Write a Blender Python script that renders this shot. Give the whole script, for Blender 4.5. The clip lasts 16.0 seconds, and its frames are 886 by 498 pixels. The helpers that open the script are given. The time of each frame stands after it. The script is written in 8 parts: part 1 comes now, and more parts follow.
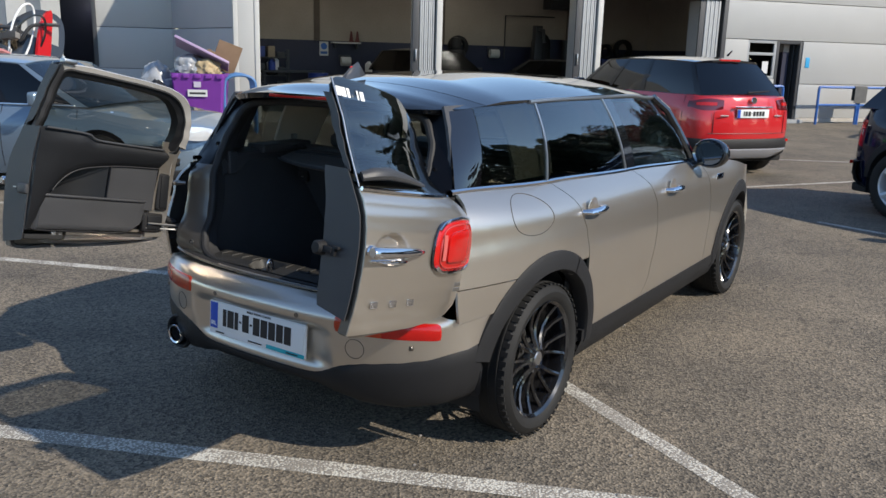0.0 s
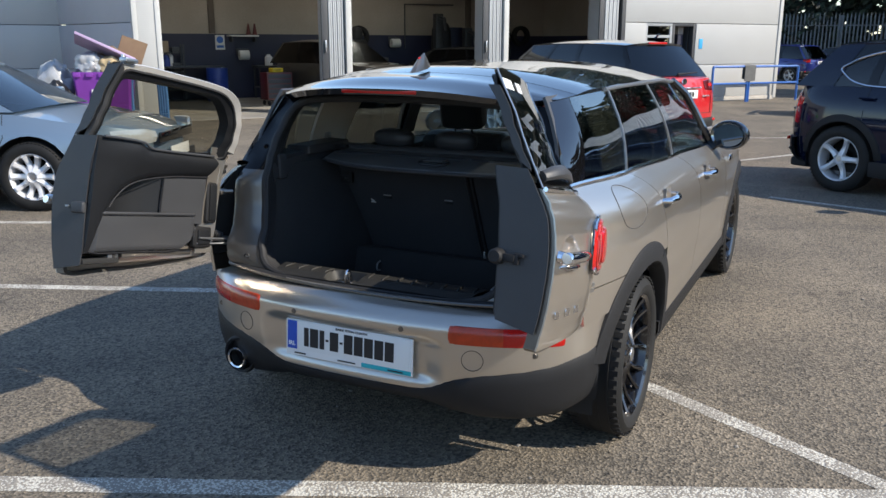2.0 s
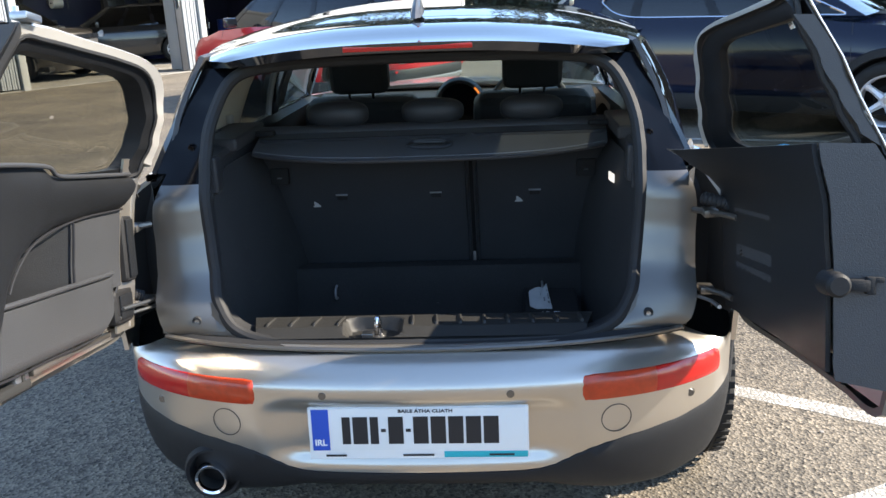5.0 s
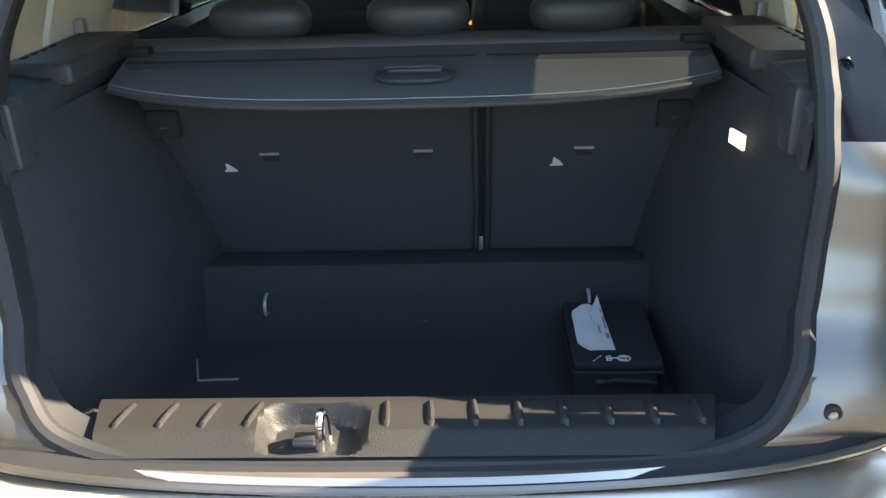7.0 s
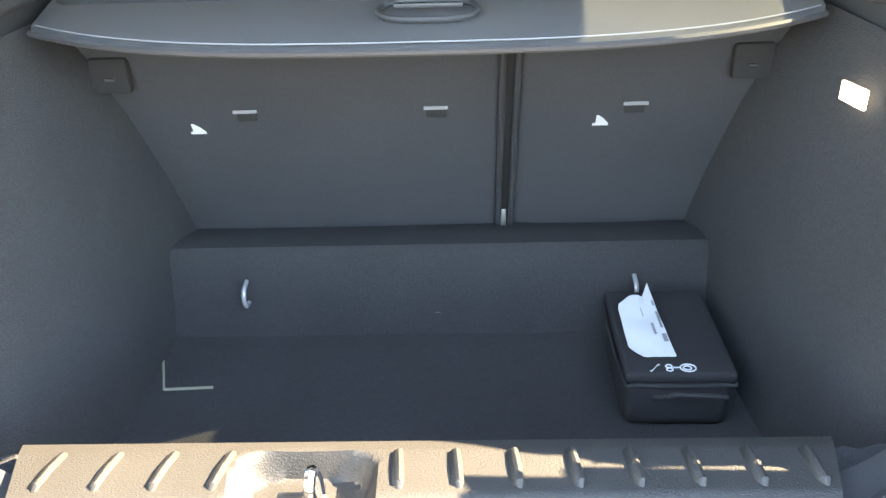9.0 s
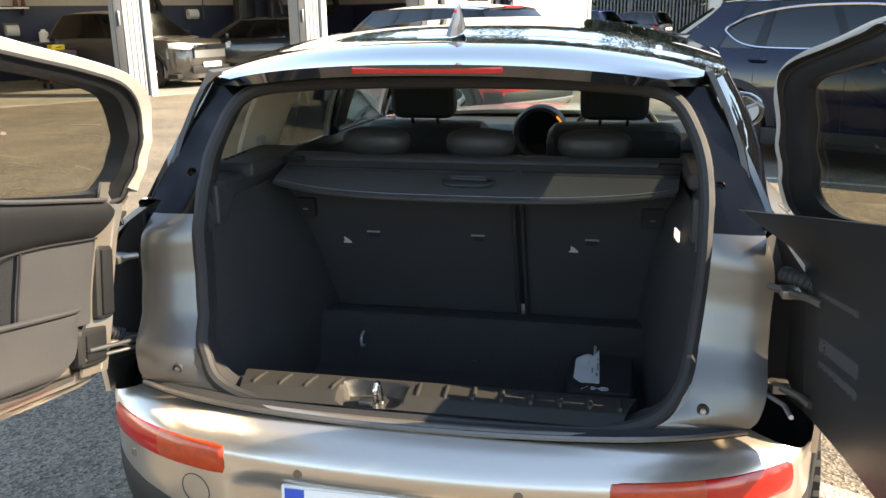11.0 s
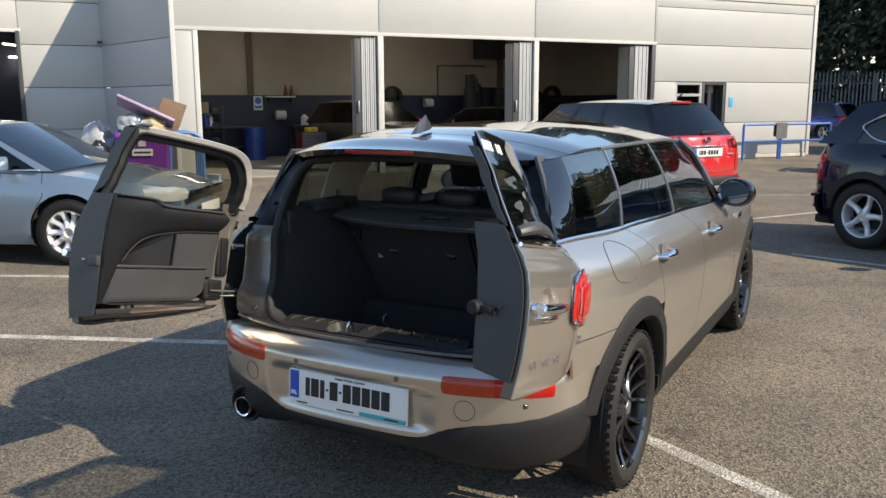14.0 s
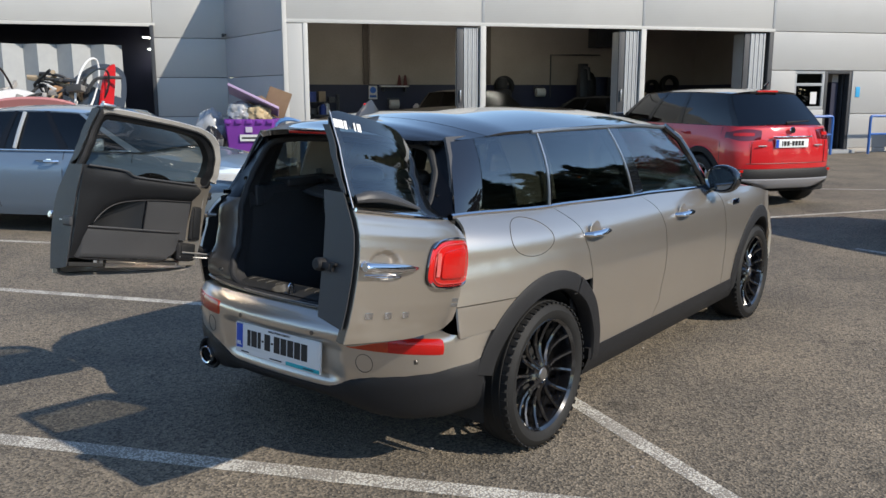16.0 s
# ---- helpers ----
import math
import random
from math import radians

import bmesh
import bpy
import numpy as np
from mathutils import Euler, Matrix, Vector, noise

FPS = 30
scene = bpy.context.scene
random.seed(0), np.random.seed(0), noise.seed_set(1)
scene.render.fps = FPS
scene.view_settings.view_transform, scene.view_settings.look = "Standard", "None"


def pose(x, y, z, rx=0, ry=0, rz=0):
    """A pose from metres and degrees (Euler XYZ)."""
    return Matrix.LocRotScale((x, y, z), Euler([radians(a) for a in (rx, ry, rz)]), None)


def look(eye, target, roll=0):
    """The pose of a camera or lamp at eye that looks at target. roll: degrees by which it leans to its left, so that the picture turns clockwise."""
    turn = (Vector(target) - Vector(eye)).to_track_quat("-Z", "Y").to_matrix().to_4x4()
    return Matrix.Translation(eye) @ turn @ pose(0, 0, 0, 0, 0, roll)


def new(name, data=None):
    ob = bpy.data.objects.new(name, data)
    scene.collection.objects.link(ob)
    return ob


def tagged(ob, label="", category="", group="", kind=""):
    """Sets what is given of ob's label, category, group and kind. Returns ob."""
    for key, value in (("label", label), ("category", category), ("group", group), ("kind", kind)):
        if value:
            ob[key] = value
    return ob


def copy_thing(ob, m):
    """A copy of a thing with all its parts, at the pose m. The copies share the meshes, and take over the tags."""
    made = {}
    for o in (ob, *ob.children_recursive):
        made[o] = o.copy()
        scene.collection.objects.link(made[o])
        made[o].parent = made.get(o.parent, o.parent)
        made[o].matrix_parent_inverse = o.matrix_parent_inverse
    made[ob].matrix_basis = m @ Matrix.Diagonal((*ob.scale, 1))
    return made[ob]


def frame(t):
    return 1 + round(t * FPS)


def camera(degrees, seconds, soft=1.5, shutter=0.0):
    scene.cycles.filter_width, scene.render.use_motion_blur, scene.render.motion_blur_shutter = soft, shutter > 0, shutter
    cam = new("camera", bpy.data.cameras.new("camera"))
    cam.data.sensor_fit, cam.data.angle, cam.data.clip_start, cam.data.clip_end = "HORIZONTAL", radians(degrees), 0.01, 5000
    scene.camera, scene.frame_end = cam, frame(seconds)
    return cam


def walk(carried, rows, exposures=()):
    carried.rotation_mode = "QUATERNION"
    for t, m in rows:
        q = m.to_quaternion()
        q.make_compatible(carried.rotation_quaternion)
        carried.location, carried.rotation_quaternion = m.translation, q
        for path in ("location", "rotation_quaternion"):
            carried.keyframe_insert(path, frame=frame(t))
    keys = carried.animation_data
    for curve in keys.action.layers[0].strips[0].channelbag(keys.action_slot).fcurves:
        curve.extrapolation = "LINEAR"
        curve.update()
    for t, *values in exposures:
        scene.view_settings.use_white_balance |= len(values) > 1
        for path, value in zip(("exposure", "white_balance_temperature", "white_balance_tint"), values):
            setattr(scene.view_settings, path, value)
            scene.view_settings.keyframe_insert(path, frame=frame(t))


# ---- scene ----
cam = camera(56.4, 16.0)
EXPOSURES = [(0, 0.63, 6900, 10), (2, 0.99, 6850, 10), (2.5, 1.06, 6850, 10), (4, 1.50, 6900, 10), (5.2, 2.10, 7200, 10), (6.5, 2.68, 7900, 10), (7, 3.18, 8400, 10), (7.5, 3.84, 8700, 11), (8, 4.22, 9000, 12), (8.5, 4.72, 9600, 12), (9, 5.15, 9900, 12),
             (9.5, 5.66, 9900, 12), (9.9, 4.57, 9700, 12), (10.3, 3.23, 9300, 12), (10.8, 2.58, 9200, 12), (11.4, 2.18, 9500, 11), (12, 1.80, 9400, 10), (12.5, 1.45, 8800, 10), (13.5, 1.14, 8150, 10), (14.5, 0.88, 7350, 11), (16, 0.63, 6950, 10)]
PATH = [
    (0, (2.311, -2.107, 1.518), (1.216, -0.497, 1.058), 1.6),
    (0.5, (2.16, -2.131, 1.503), (1.078, -0.515, 1.036), 1.2),
    (1, (1.958, -2.161, 1.506), (0.95, -0.501, 1.029), -0.1),
    (1.5, (1.763, -2.219, 1.498), (0.848, -0.507, 1.02), 0.4),
    (2, (1.534, -2.332, 1.503), (0.677, -0.59, 1.024), 0.1),
    (2.5, (1.311, -2.351, 1.484), (0.588, -0.552, 0.995), 1.0),
    (3, (1.051, -2.254, 1.488), (0.398, -0.429, 0.994), -0.8),
    (3.5, (0.797, -2.202, 1.479), (0.294, -0.333, 0.974), -0.7),
    (4, (0.534, -2.121, 1.493), (0.198, -0.219, 0.974), -2.2),
    (6.5, (0.09, -0.944, 1.376), (0.064, 0.9, 0.601), -1.1),
    (7, (0.101, -0.729, 1.34), (0.031, 1.093, 0.519), -1.8),
    (7.5, (0.084, -0.6, 1.3), (-0.06, 1.207, 0.453), -2.8),
    (8, (0.068, -0.508, 1.281), (-0.047, 1.279, 0.39), -2.8),
    (8.5, (0.059, -0.426, 1.268), (-0.019, 1.345, 0.342), -2.3),
    (9, (0.054, -0.43, 1.268), (-0.005, 1.334, 0.327), -1.9),
    (9.5, (0.073, -0.587, 1.326), (-0.004, 1.253, 0.547), -1.6),
    (12, (0.706, -1.876, 1.485), (0.138, -0.019, 1.007), -0.4),
    (12.5, (0.901, -2.064, 1.506), (0.308, -0.201, 1.086), 0.1),
    (13, (1.188, -2.165, 1.494), (0.371, -0.389, 1.069), -0.8),
    (13.5, (1.444, -2.258, 1.512), (0.512, -0.537, 1.103), -1.2),
    (14, (1.717, -2.367, 1.517), (0.769, -0.64, 1.172), -0.2),
    (14.5, (1.954, -2.404, 1.52), (0.949, -0.708, 1.184), -0.1),
    (15, (2.203, -2.297, 1.495), (1.044, -0.705, 1.15), -0.4),
    (15.5, (2.397, -2.217, 1.493), (1.2, -0.655, 1.135), -0.6),
    (16, (2.608, -2.17, 1.495), (1.391, -0.625, 1.128), -0.1),
]
walk(cam, [(t, look(eye, target, roll)) for t, eye, target, roll in PATH], EXPOSURES)

# ---- light ----
SUN_WAY = Vector((-1.38, -0.125, -1.0))
world = bpy.data.worlds.new("world")
scene.world = world
world.use_nodes = True
wn = world.node_tree.nodes
sky = wn.new("ShaderNodeTexSky")
sky.sky_type, sky.sun_disc = "NISHITA", False
sky.sun_elevation, sky.sun_rotation = radians(35.8), radians(84.8)
sky.air_density, sky.dust_density, sky.ozone_density = 1.0, 0.05, 3.5
wn["Background"].inputs["Strength"].default_value = 0.15
world.node_tree.links.new(sky.outputs["Color"], wn["Background"].inputs["Color"])
sun = new("sun", bpy.data.lights.new("sun", "SUN"))
sun.data.energy, sun.data.angle, sun.data.color = 3.8, radians(0.55), (1.0, 0.94, 0.85)
sun.rotation_mode = "QUATERNION"
sun.rotation_quaternion = SUN_WAY.to_track_quat("-Z", "Y")

# ---- materials ----
def mat(name, base, rough=0.5, metal=0.0, coat=0.0, coat_rough=0.05, vary=0.0, scale=8.0, rough_vary=0.0, bump=0.0, bump_scale=60.0,
        fine=0.0, fine_scale=120.0, emit=None, emit_power=0.0, ior=1.5, alpha=1.0, island=0.0):
    """A surface with a base colour that varies at two scales, and a fine relief."""
    m = bpy.data.materials.new(name)
    m.use_nodes = True
    nt = m.node_tree
    b = nt.nodes["Principled BSDF"]
    b.inputs["Base Color"].default_value = (*base, 1)
    b.inputs["Roughness"].default_value, b.inputs["Metallic"].default_value = rough, metal
    b.inputs["Coat Weight"].default_value, b.inputs["Coat Roughness"].default_value = coat, coat_rough
    b.inputs["IOR"].default_value = ior
    if emit:
        b.inputs["Emission Color"].default_value, b.inputs["Emission Strength"].default_value = (*emit, 1), emit_power
    co = nt.nodes.new("ShaderNodeTexCoord").outputs["Object"]

    def noise_at(size, detail=4.0):
        n = nt.nodes.new("ShaderNodeTexNoise")
        n.inputs["Scale"].default_value, n.inputs["Detail"].default_value = size, detail
        nt.links.new(co, n.inputs["Vector"])
        return n.outputs["Fac"]

    def shade(colour, fac, amount):
        mix = nt.nodes.new("ShaderNodeMix")
        mix.data_type, mix.blend_type = "RGBA", "OVERLAY"
        mix.inputs["Factor"].default_value = amount
        if colour is None:
            mix.inputs["A"].default_value = (*base, 1)
        else:
            nt.links.new(colour, mix.inputs["A"])
        nt.links.new(fac, mix.inputs["B"])
        return mix.outputs["Result"]

    colour = None
    if vary:
        colour = shade(colour, noise_at(scale), vary)
    if fine:
        colour = shade(colour, noise_at(fine_scale, 2.0), fine)
    if island:
        geo = nt.nodes.new("ShaderNodeNewGeometry")
        colour = shade(colour, geo.outputs["Random Per Island"], island)
    if colour is not None:
        nt.links.new(colour, b.inputs["Base Color"])
    if rough_vary:
        ramp = nt.nodes.new("ShaderNodeMapRange")
        ramp.inputs["To Min"].default_value, ramp.inputs["To Max"].default_value = max(rough - rough_vary, 0.02), min(rough + rough_vary, 1)
        nt.links.new(noise_at(scale * 1.7), ramp.inputs["Value"])
        nt.links.new(ramp.outputs["Result"], b.inputs["Roughness"])
    if bump:
        bm_node = nt.nodes.new("ShaderNodeBump")
        bm_node.inputs["Strength"].default_value, bm_node.inputs["Distance"].default_value = bump, 0.004
        nt.links.new(noise_at(bump_scale, 5.0), bm_node.inputs["Height"])
        nt.links.new(bm_node.outputs["Normal"], b.inputs["Normal"])
    return m


def glass(name, tint=(1, 1, 1), clear=0.5, rough=0.0, gain=1.7):
    """A thin tinted pane: what passes is tinted, and both its faces reflect."""
    m = bpy.data.materials.new(name)
    m.use_nodes = True
    nt = m.node_tree
    for n in list(nt.nodes):
        if n.type != "OUTPUT_MATERIAL":
            nt.nodes.remove(n)
    out = next(n for n in nt.nodes if n.type == "OUTPUT_MATERIAL")
    see = nt.nodes.new("ShaderNodeBsdfTransparent")
    see.inputs["Color"].default_value = tuple(c * clear for c in tint) + (1,)
    gloss = nt.nodes.new("ShaderNodeBsdfGlossy")
    gloss.inputs["Roughness"].default_value = rough
    gloss.inputs["Color"].default_value = (1, 1, 1, 1)
    face = nt.nodes.new("ShaderNodeLayerWeight")
    face.inputs["Blend"].default_value = 0.5
    power = nt.nodes.new("ShaderNodeMath")
    power.operation = "POWER"
    power.inputs[1].default_value = 4.0
    nt.links.new(face.outputs["Facing"], power.inputs[0])
    both = nt.nodes.new("ShaderNodeMapRange")
    both.inputs["To Min"].default_value, both.inputs["To Max"].default_value = 0.043 * gain, min(0.5 * gain, 0.95)
    nt.links.new(power.outputs["Value"], both.inputs["Value"])
    mix = nt.nodes.new("ShaderNodeMixShader")
    nt.links.new(both.outputs["Result"], mix.inputs["Fac"])
    nt.links.new(see.outputs["BSDF"], mix.inputs[1])
    nt.links.new(gloss.outputs["BSDF"], mix.inputs[2])
    nt.links.new(mix.outputs["Shader"], out.inputs["Surface"])
    return m


def asphalt_mat():
    m = mat("asphalt", (0.13, 0.12, 0.108), 0.9)
    nt = m.node_tree
    b = nt.nodes["Principled BSDF"]
    co = nt.nodes.new("ShaderNodeTexCoord").outputs["Object"]

    def noise_at(size, detail, rough=0.55):
        n = nt.nodes.new("ShaderNodeTexNoise")
        n.inputs["Scale"].default_value, n.inputs["Detail"].default_value, n.inputs["Roughness"].default_value = size, detail, rough
        nt.links.new(co, n.inputs["Vector"])
        return n.outputs["Fac"]

    vor = nt.nodes.new("ShaderNodeTexVoronoi")
    vor.inputs["Scale"].default_value = 95.0
    nt.links.new(co, vor.inputs["Vector"])
    chips = nt.nodes.new("ShaderNodeValToRGB")
    chips.color_ramp.elements[0].position, chips.color_ramp.elements[0].color = 0.0, (0.024, 0.0215, 0.0180, 1)
    chips.color_ramp.elements[1].position, chips.color_ramp.elements[1].color = 1.0, (0.28, 0.237, 0.180, 1)
    nt.links.new(vor.outputs["Color"], chips.inputs["Fac"])
    big = nt.nodes.new("ShaderNodeValToRGB")
    big.color_ramp.elements[0].position, big.color_ramp.elements[0].color = 0.3, (0.21, 0.21, 0.215, 1)
    big.color_ramp.elements[1].position, big.color_ramp.elements[1].color = 0.70, (0.61, 0.585, 0.55, 1)
    nt.links.new(noise_at(0.9, 6.0, 0.62), big.inputs["Fac"])
    mid = nt.nodes.new("ShaderNodeMix")
    mid.data_type, mid.blend_type = "RGBA", "OVERLAY"
    mid.inputs["Factor"].default_value = 0.75
    nt.links.new(chips.outputs["Color"], mid.inputs["A"])
    nt.links.new(big.outputs["Color"], mid.inputs["B"])
    # dark oil spots
    spots = nt.nodes.new("ShaderNodeValToRGB")
    spots.color_ramp.elements[0].position, spots.color_ramp.elements[0].color = 0.27, (0.25, 0.25, 0.25, 1)
    spots.color_ramp.elements[1].position, spots.color_ramp.elements[1].color = 0.36, (1, 1, 1, 1)
    nt.links.new(noise_at(2.6, 3.0), spots.inputs["Fac"])
    mul = nt.nodes.new("ShaderNodeMix")
    mul.data_type, mul.blend_type = "RGBA", "MULTIPLY"
    mul.inputs["Factor"].default_value = 0.6
    nt.links.new(mid.outputs["Result"], mul.inputs["A"])
    nt.links.new(spots.outputs["Color"], mul.inputs["B"])
    # thin dark cracks that wander, and tan dust in broad patches
    warp = nt.nodes.new("ShaderNodeTexNoise")
    warp.inputs["Scale"].default_value, warp.inputs["Detail"].default_value = 1.6, 4.0
    nt.links.new(co, warp.inputs["Vector"])
    push = nt.nodes.new("ShaderNodeMix")
    push.data_type, push.blend_type = "RGBA", "LINEAR_LIGHT"
    push.inputs["Factor"].default_value = 0.35
    nt.links.new(co, push.inputs["A"])
    nt.links.new(warp.outputs["Color"], push.inputs["B"])
    cells = nt.nodes.new("ShaderNodeTexVoronoi")
    cells.feature = "DISTANCE_TO_EDGE"
    cells.inputs["Scale"].default_value = 0.42
    nt.links.new(push.outputs["Result"], cells.inputs["Vector"])
    crack = nt.nodes.new("ShaderNodeValToRGB")
    crack.color_ramp.elements[0].position, crack.color_ramp.elements[0].color = 0.001, (0.35, 0.34, 0.33, 1)
    crack.color_ramp.elements[1].position, crack.color_ramp.elements[1].color = 0.0042, (1, 1, 1, 1)
    nt.links.new(cells.outputs["Distance"], crack.inputs["Fac"])
    fade = nt.nodes.new("ShaderNodeMath")
    fade.operation, fade.use_clamp = "MULTIPLY_ADD", True
    fade.inputs[1].default_value, fade.inputs[2].default_value = 5.0, -2.3
    nt.links.new(noise_at(0.35, 2.0), fade.inputs[0])
    split = nt.nodes.new("ShaderNodeMix")
    split.data_type, split.blend_type = "RGBA", "MULTIPLY"
    nt.links.new(fade.outputs[0], split.inputs["Factor"])
    nt.links.new(mul.outputs["Result"], split.inputs["A"])
    nt.links.new(crack.outputs["Color"], split.inputs["B"])
    nt.links.new(split.outputs["Result"], b.inputs["Base Color"])
    bump = nt.nodes.new("ShaderNodeBump")
    bump.inputs["Strength"].default_value, bump.inputs["Distance"].default_value = 0.9, 0.006
    nt.links.new(vor.outputs["Distance"], bump.inputs["Height"])
    nt.links.new(bump.outputs["Normal"], b.inputs["Normal"])
    return m


PAINT = mat("champagne_paint", (0.57, 0.517, 0.450), 0.29, 0.86, coat=0.75, coat_rough=0.04, fine=0.05, fine_scale=900.0, vary=0.06, scale=3.0)
GLOSS_BLACK = mat("gloss_black", (0.006, 0.007, 0.009), 0.08, coat=1.0, coat_rough=0.02)
GLOSS_BLACK.node_tree.nodes["Principled BSDF"].inputs["Coat IOR"].default_value = 1.6
FRAME_PAINT = mat("frame_paint", (0.46, 0.44, 0.41), 0.42, 0.3, coat=0.5, coat_rough=0.1, vary=0.06, scale=4.0)
PILLAR_BLACK = mat("pillar_black", (0.006, 0.006, 0.007), 0.10, ior=1.4)
JAMB_BLACK = mat("textured_black_jamb", (0.003, 0.003, 0.004), 0.14, ior=1.30, bump=0.04, bump_scale=600.0)
PILLAR_GLASS = mat("black_pillar_glass", (0.004, 0.004, 0.005), 0.015, ior=1.9)
# body paint copied darker and duller: the jambs' shade is in its colour
JAMB = mat("shaded_body_paint", (0.17, 0.155, 0.137), 0.32, 0.75, coat=0.4, coat_rough=0.15, vary=0.08, scale=4.0)
PLASTIC = mat("grained_black_plastic", (0.010, 0.010, 0.011), 0.62, ior=1.38, vary=0.25, scale=6.0, bump=0.25, bump_scale=500.0)
TRIM = mat("charcoal_trim", (0.0095, 0.0102, 0.0118), 0.45, ior=1.38, vary=0.2, scale=5.0, bump=0.2, bump_scale=420.0)
SILL_GREY = mat("sill_plastic", (0.018, 0.0174, 0.016), 0.55, vary=0.25, scale=7.0, fine=0.15, fine_scale=300.0, bump=0.3, bump_scale=450.0)
BOOT_TRIM = mat("boot_plastic", (0.044, 0.044, 0.047), 0.5, vary=0.2, scale=5.0, bump=0.2, bump_scale=420.0)
TRIM_GREY = mat("grey_trim", (0.040, 0.041, 0.044), 0.42, ior=1.42, vary=0.2, scale=5.0, bump=0.2, bump_scale=420.0)
CARPET = mat("black_carpet", (0.026, 0.0264, 0.0275), 0.95, fine=0.5, fine_scale=260.0, vary=0.3, scale=6.0, bump=0.6, bump_scale=420.0)
LEATHER = mat("black_leather", (0.036, 0.0375, 0.041), 0.45, vary=0.2, scale=9.0, bump=0.2, bump_scale=300.0)
BEIGE = mat("beige_liner", (0.60, 0.55, 0.46), 0.9, vary=0.12, scale=6.0, bump=0.2, bump_scale=600.0)
RUBBER = mat("rubber", (0.015, 0.015, 0.016), 0.7, vary=0.3, scale=12.0)
TYRE = mat("tyre_rubber", (0.011, 0.0108, 0.0105), 0.7, ior=1.38, vary=0.4, scale=14.0, fine=0.2)
CHROME = mat("chrome", (0.78, 0.78, 0.8), 0.08, 1.0)
SATIN = mat("satin_metal", (0.5, 0.5, 0.5), 0.35, 1.0)
RIM_BLACK = mat("black_alloy", (0.006, 0.006, 0.007), 0.18, coat=1.0)
RIM_SILVER = mat("silver_alloy", (0.62, 0.62, 0.63), 0.38, 0.35)
RED_LENS = mat("red_lens", (0.43, 0.007, 0.005), 0.22, coat=0.35, vary=0.15, scale=30.0)
ORANGE_LENS = mat("amber_lens", (0.42, 0.036, 0.007), 0.28, coat=0.3, vary=0.5, scale=45.0)
WHITE_PLASTIC = mat("white_plastic", (0.75, 0.75, 0.74), 0.4)
GUIDE = mat("pale_red_guide", (0.42, 0.035, 0.03), 0.25, coat=0.5)
PLATE_WHITE = mat("plate_white", (0.72, 0.73, 0.72), 0.3, coat=0.5)
PLATE_BLUE = mat("plate_blue", (0.01, 0.07, 0.42), 0.35)
TEAL = mat("teal", (0.0, 0.36, 0.42), 0.4)
INK = mat("ink", (0.012, 0.012, 0.014), 0.5)
PAPER = mat("paper", (0.55, 0.555, 0.55), 0.8, vary=0.08, scale=30.0)
TINT = glass("tinted_glass", (0.92, 0.97, 0.93), 0.40, gain=2.7)
TINT_LIGHT = glass("light_tinted_glass", (0.92, 0.97, 0.93), 0.62, gain=1.8)
TINT_DARK = glass("dark_glass", (0.8, 0.88, 0.88), 0.14, gain=1.2)
CLEAR = glass("clear_glass", (0.9, 0.97, 0.93), 0.8, gain=1.5)
DOOR_TINT = glass("door_glass", (1.0, 0.97, 0.82), 0.46, gain=2.7)
SHOP_GLASS = glass("dusty_glass", (0.8, 0.88, 0.88), 0.3, rough=0.25, gain=0.8)
WINDSCREEN = glass("windscreen_glass", (0.85, 0.93, 0.93), 0.55, gain=1.8)
ASPHALT = asphalt_mat()
# black of undersides and bores; also colours in shade in the jamb hollow, seat split
DARK = mat("underbody_shade_black", (0.012, 0.012, 0.012), 0.9)


# ---- mesh tools ----
def thing(name, label, category, m=None, group="", kind=""):
    ob = new(name)
    ob.empty_display_size = 0.1
    if m is not None:
        ob.matrix_world = m
    return tagged(ob, label, category, group, kind)


def mesh_of(name, bm, material, sharp=35):
    me = bpy.data.meshes.new(name)
    bmesh.ops.recalc_face_normals(bm, faces=bm.faces)
    bm.to_mesh(me)
    bm.free()
    mats = material if isinstance(material, (list, tuple)) else [material]
    for m in mats:
        me.materials.append(m)
    me.shade_smooth()
    me.set_sharp_from_angle(angle=radians(sharp))
    return me


def part(name, bm, material, parent, label="", sharp=35):
    ob = new(name, mesh_of(name, bm, material, sharp))
    ob.parent = parent
    return tagged(ob, label)


def solo(name, bm, material, label, category="", group="", kind="", sharp=35):
    return tagged(new(name, mesh_of(name, bm, material, sharp)), label, category, group, kind)


def box(size, at=(0, 0, 0), bevel=0.0, segs=2, bm=None, turn=None):
    """A box with rounded edges, added to bm."""
    out = bm or bmesh.new()
    one = bmesh.new()
    bmesh.ops.create_cube(one, size=1.0)
    bmesh.ops.scale(one, vec=size, verts=one.verts)
    if bevel:
        bmesh.ops.bevel(one, geom=one.edges[:], offset=bevel, segments=segs, affect="EDGES", profile=0.6)
    m = Matrix.Translation(at) @ (turn.to_4x4() if turn is not None else Matrix())
    return merge(out, one, m)


def merge(out, one, m=None):
    if m is not None:
        bmesh.ops.transform(one, matrix=m, verts=one.verts)
    index = {v: out.verts.new(v.co) for v in one.verts}
    for f in one.faces:
        try:
            out.faces.new([index[v] for v in f.verts]).material_index = f.material_index
        except ValueError:
            pass
    one.free()
    return out


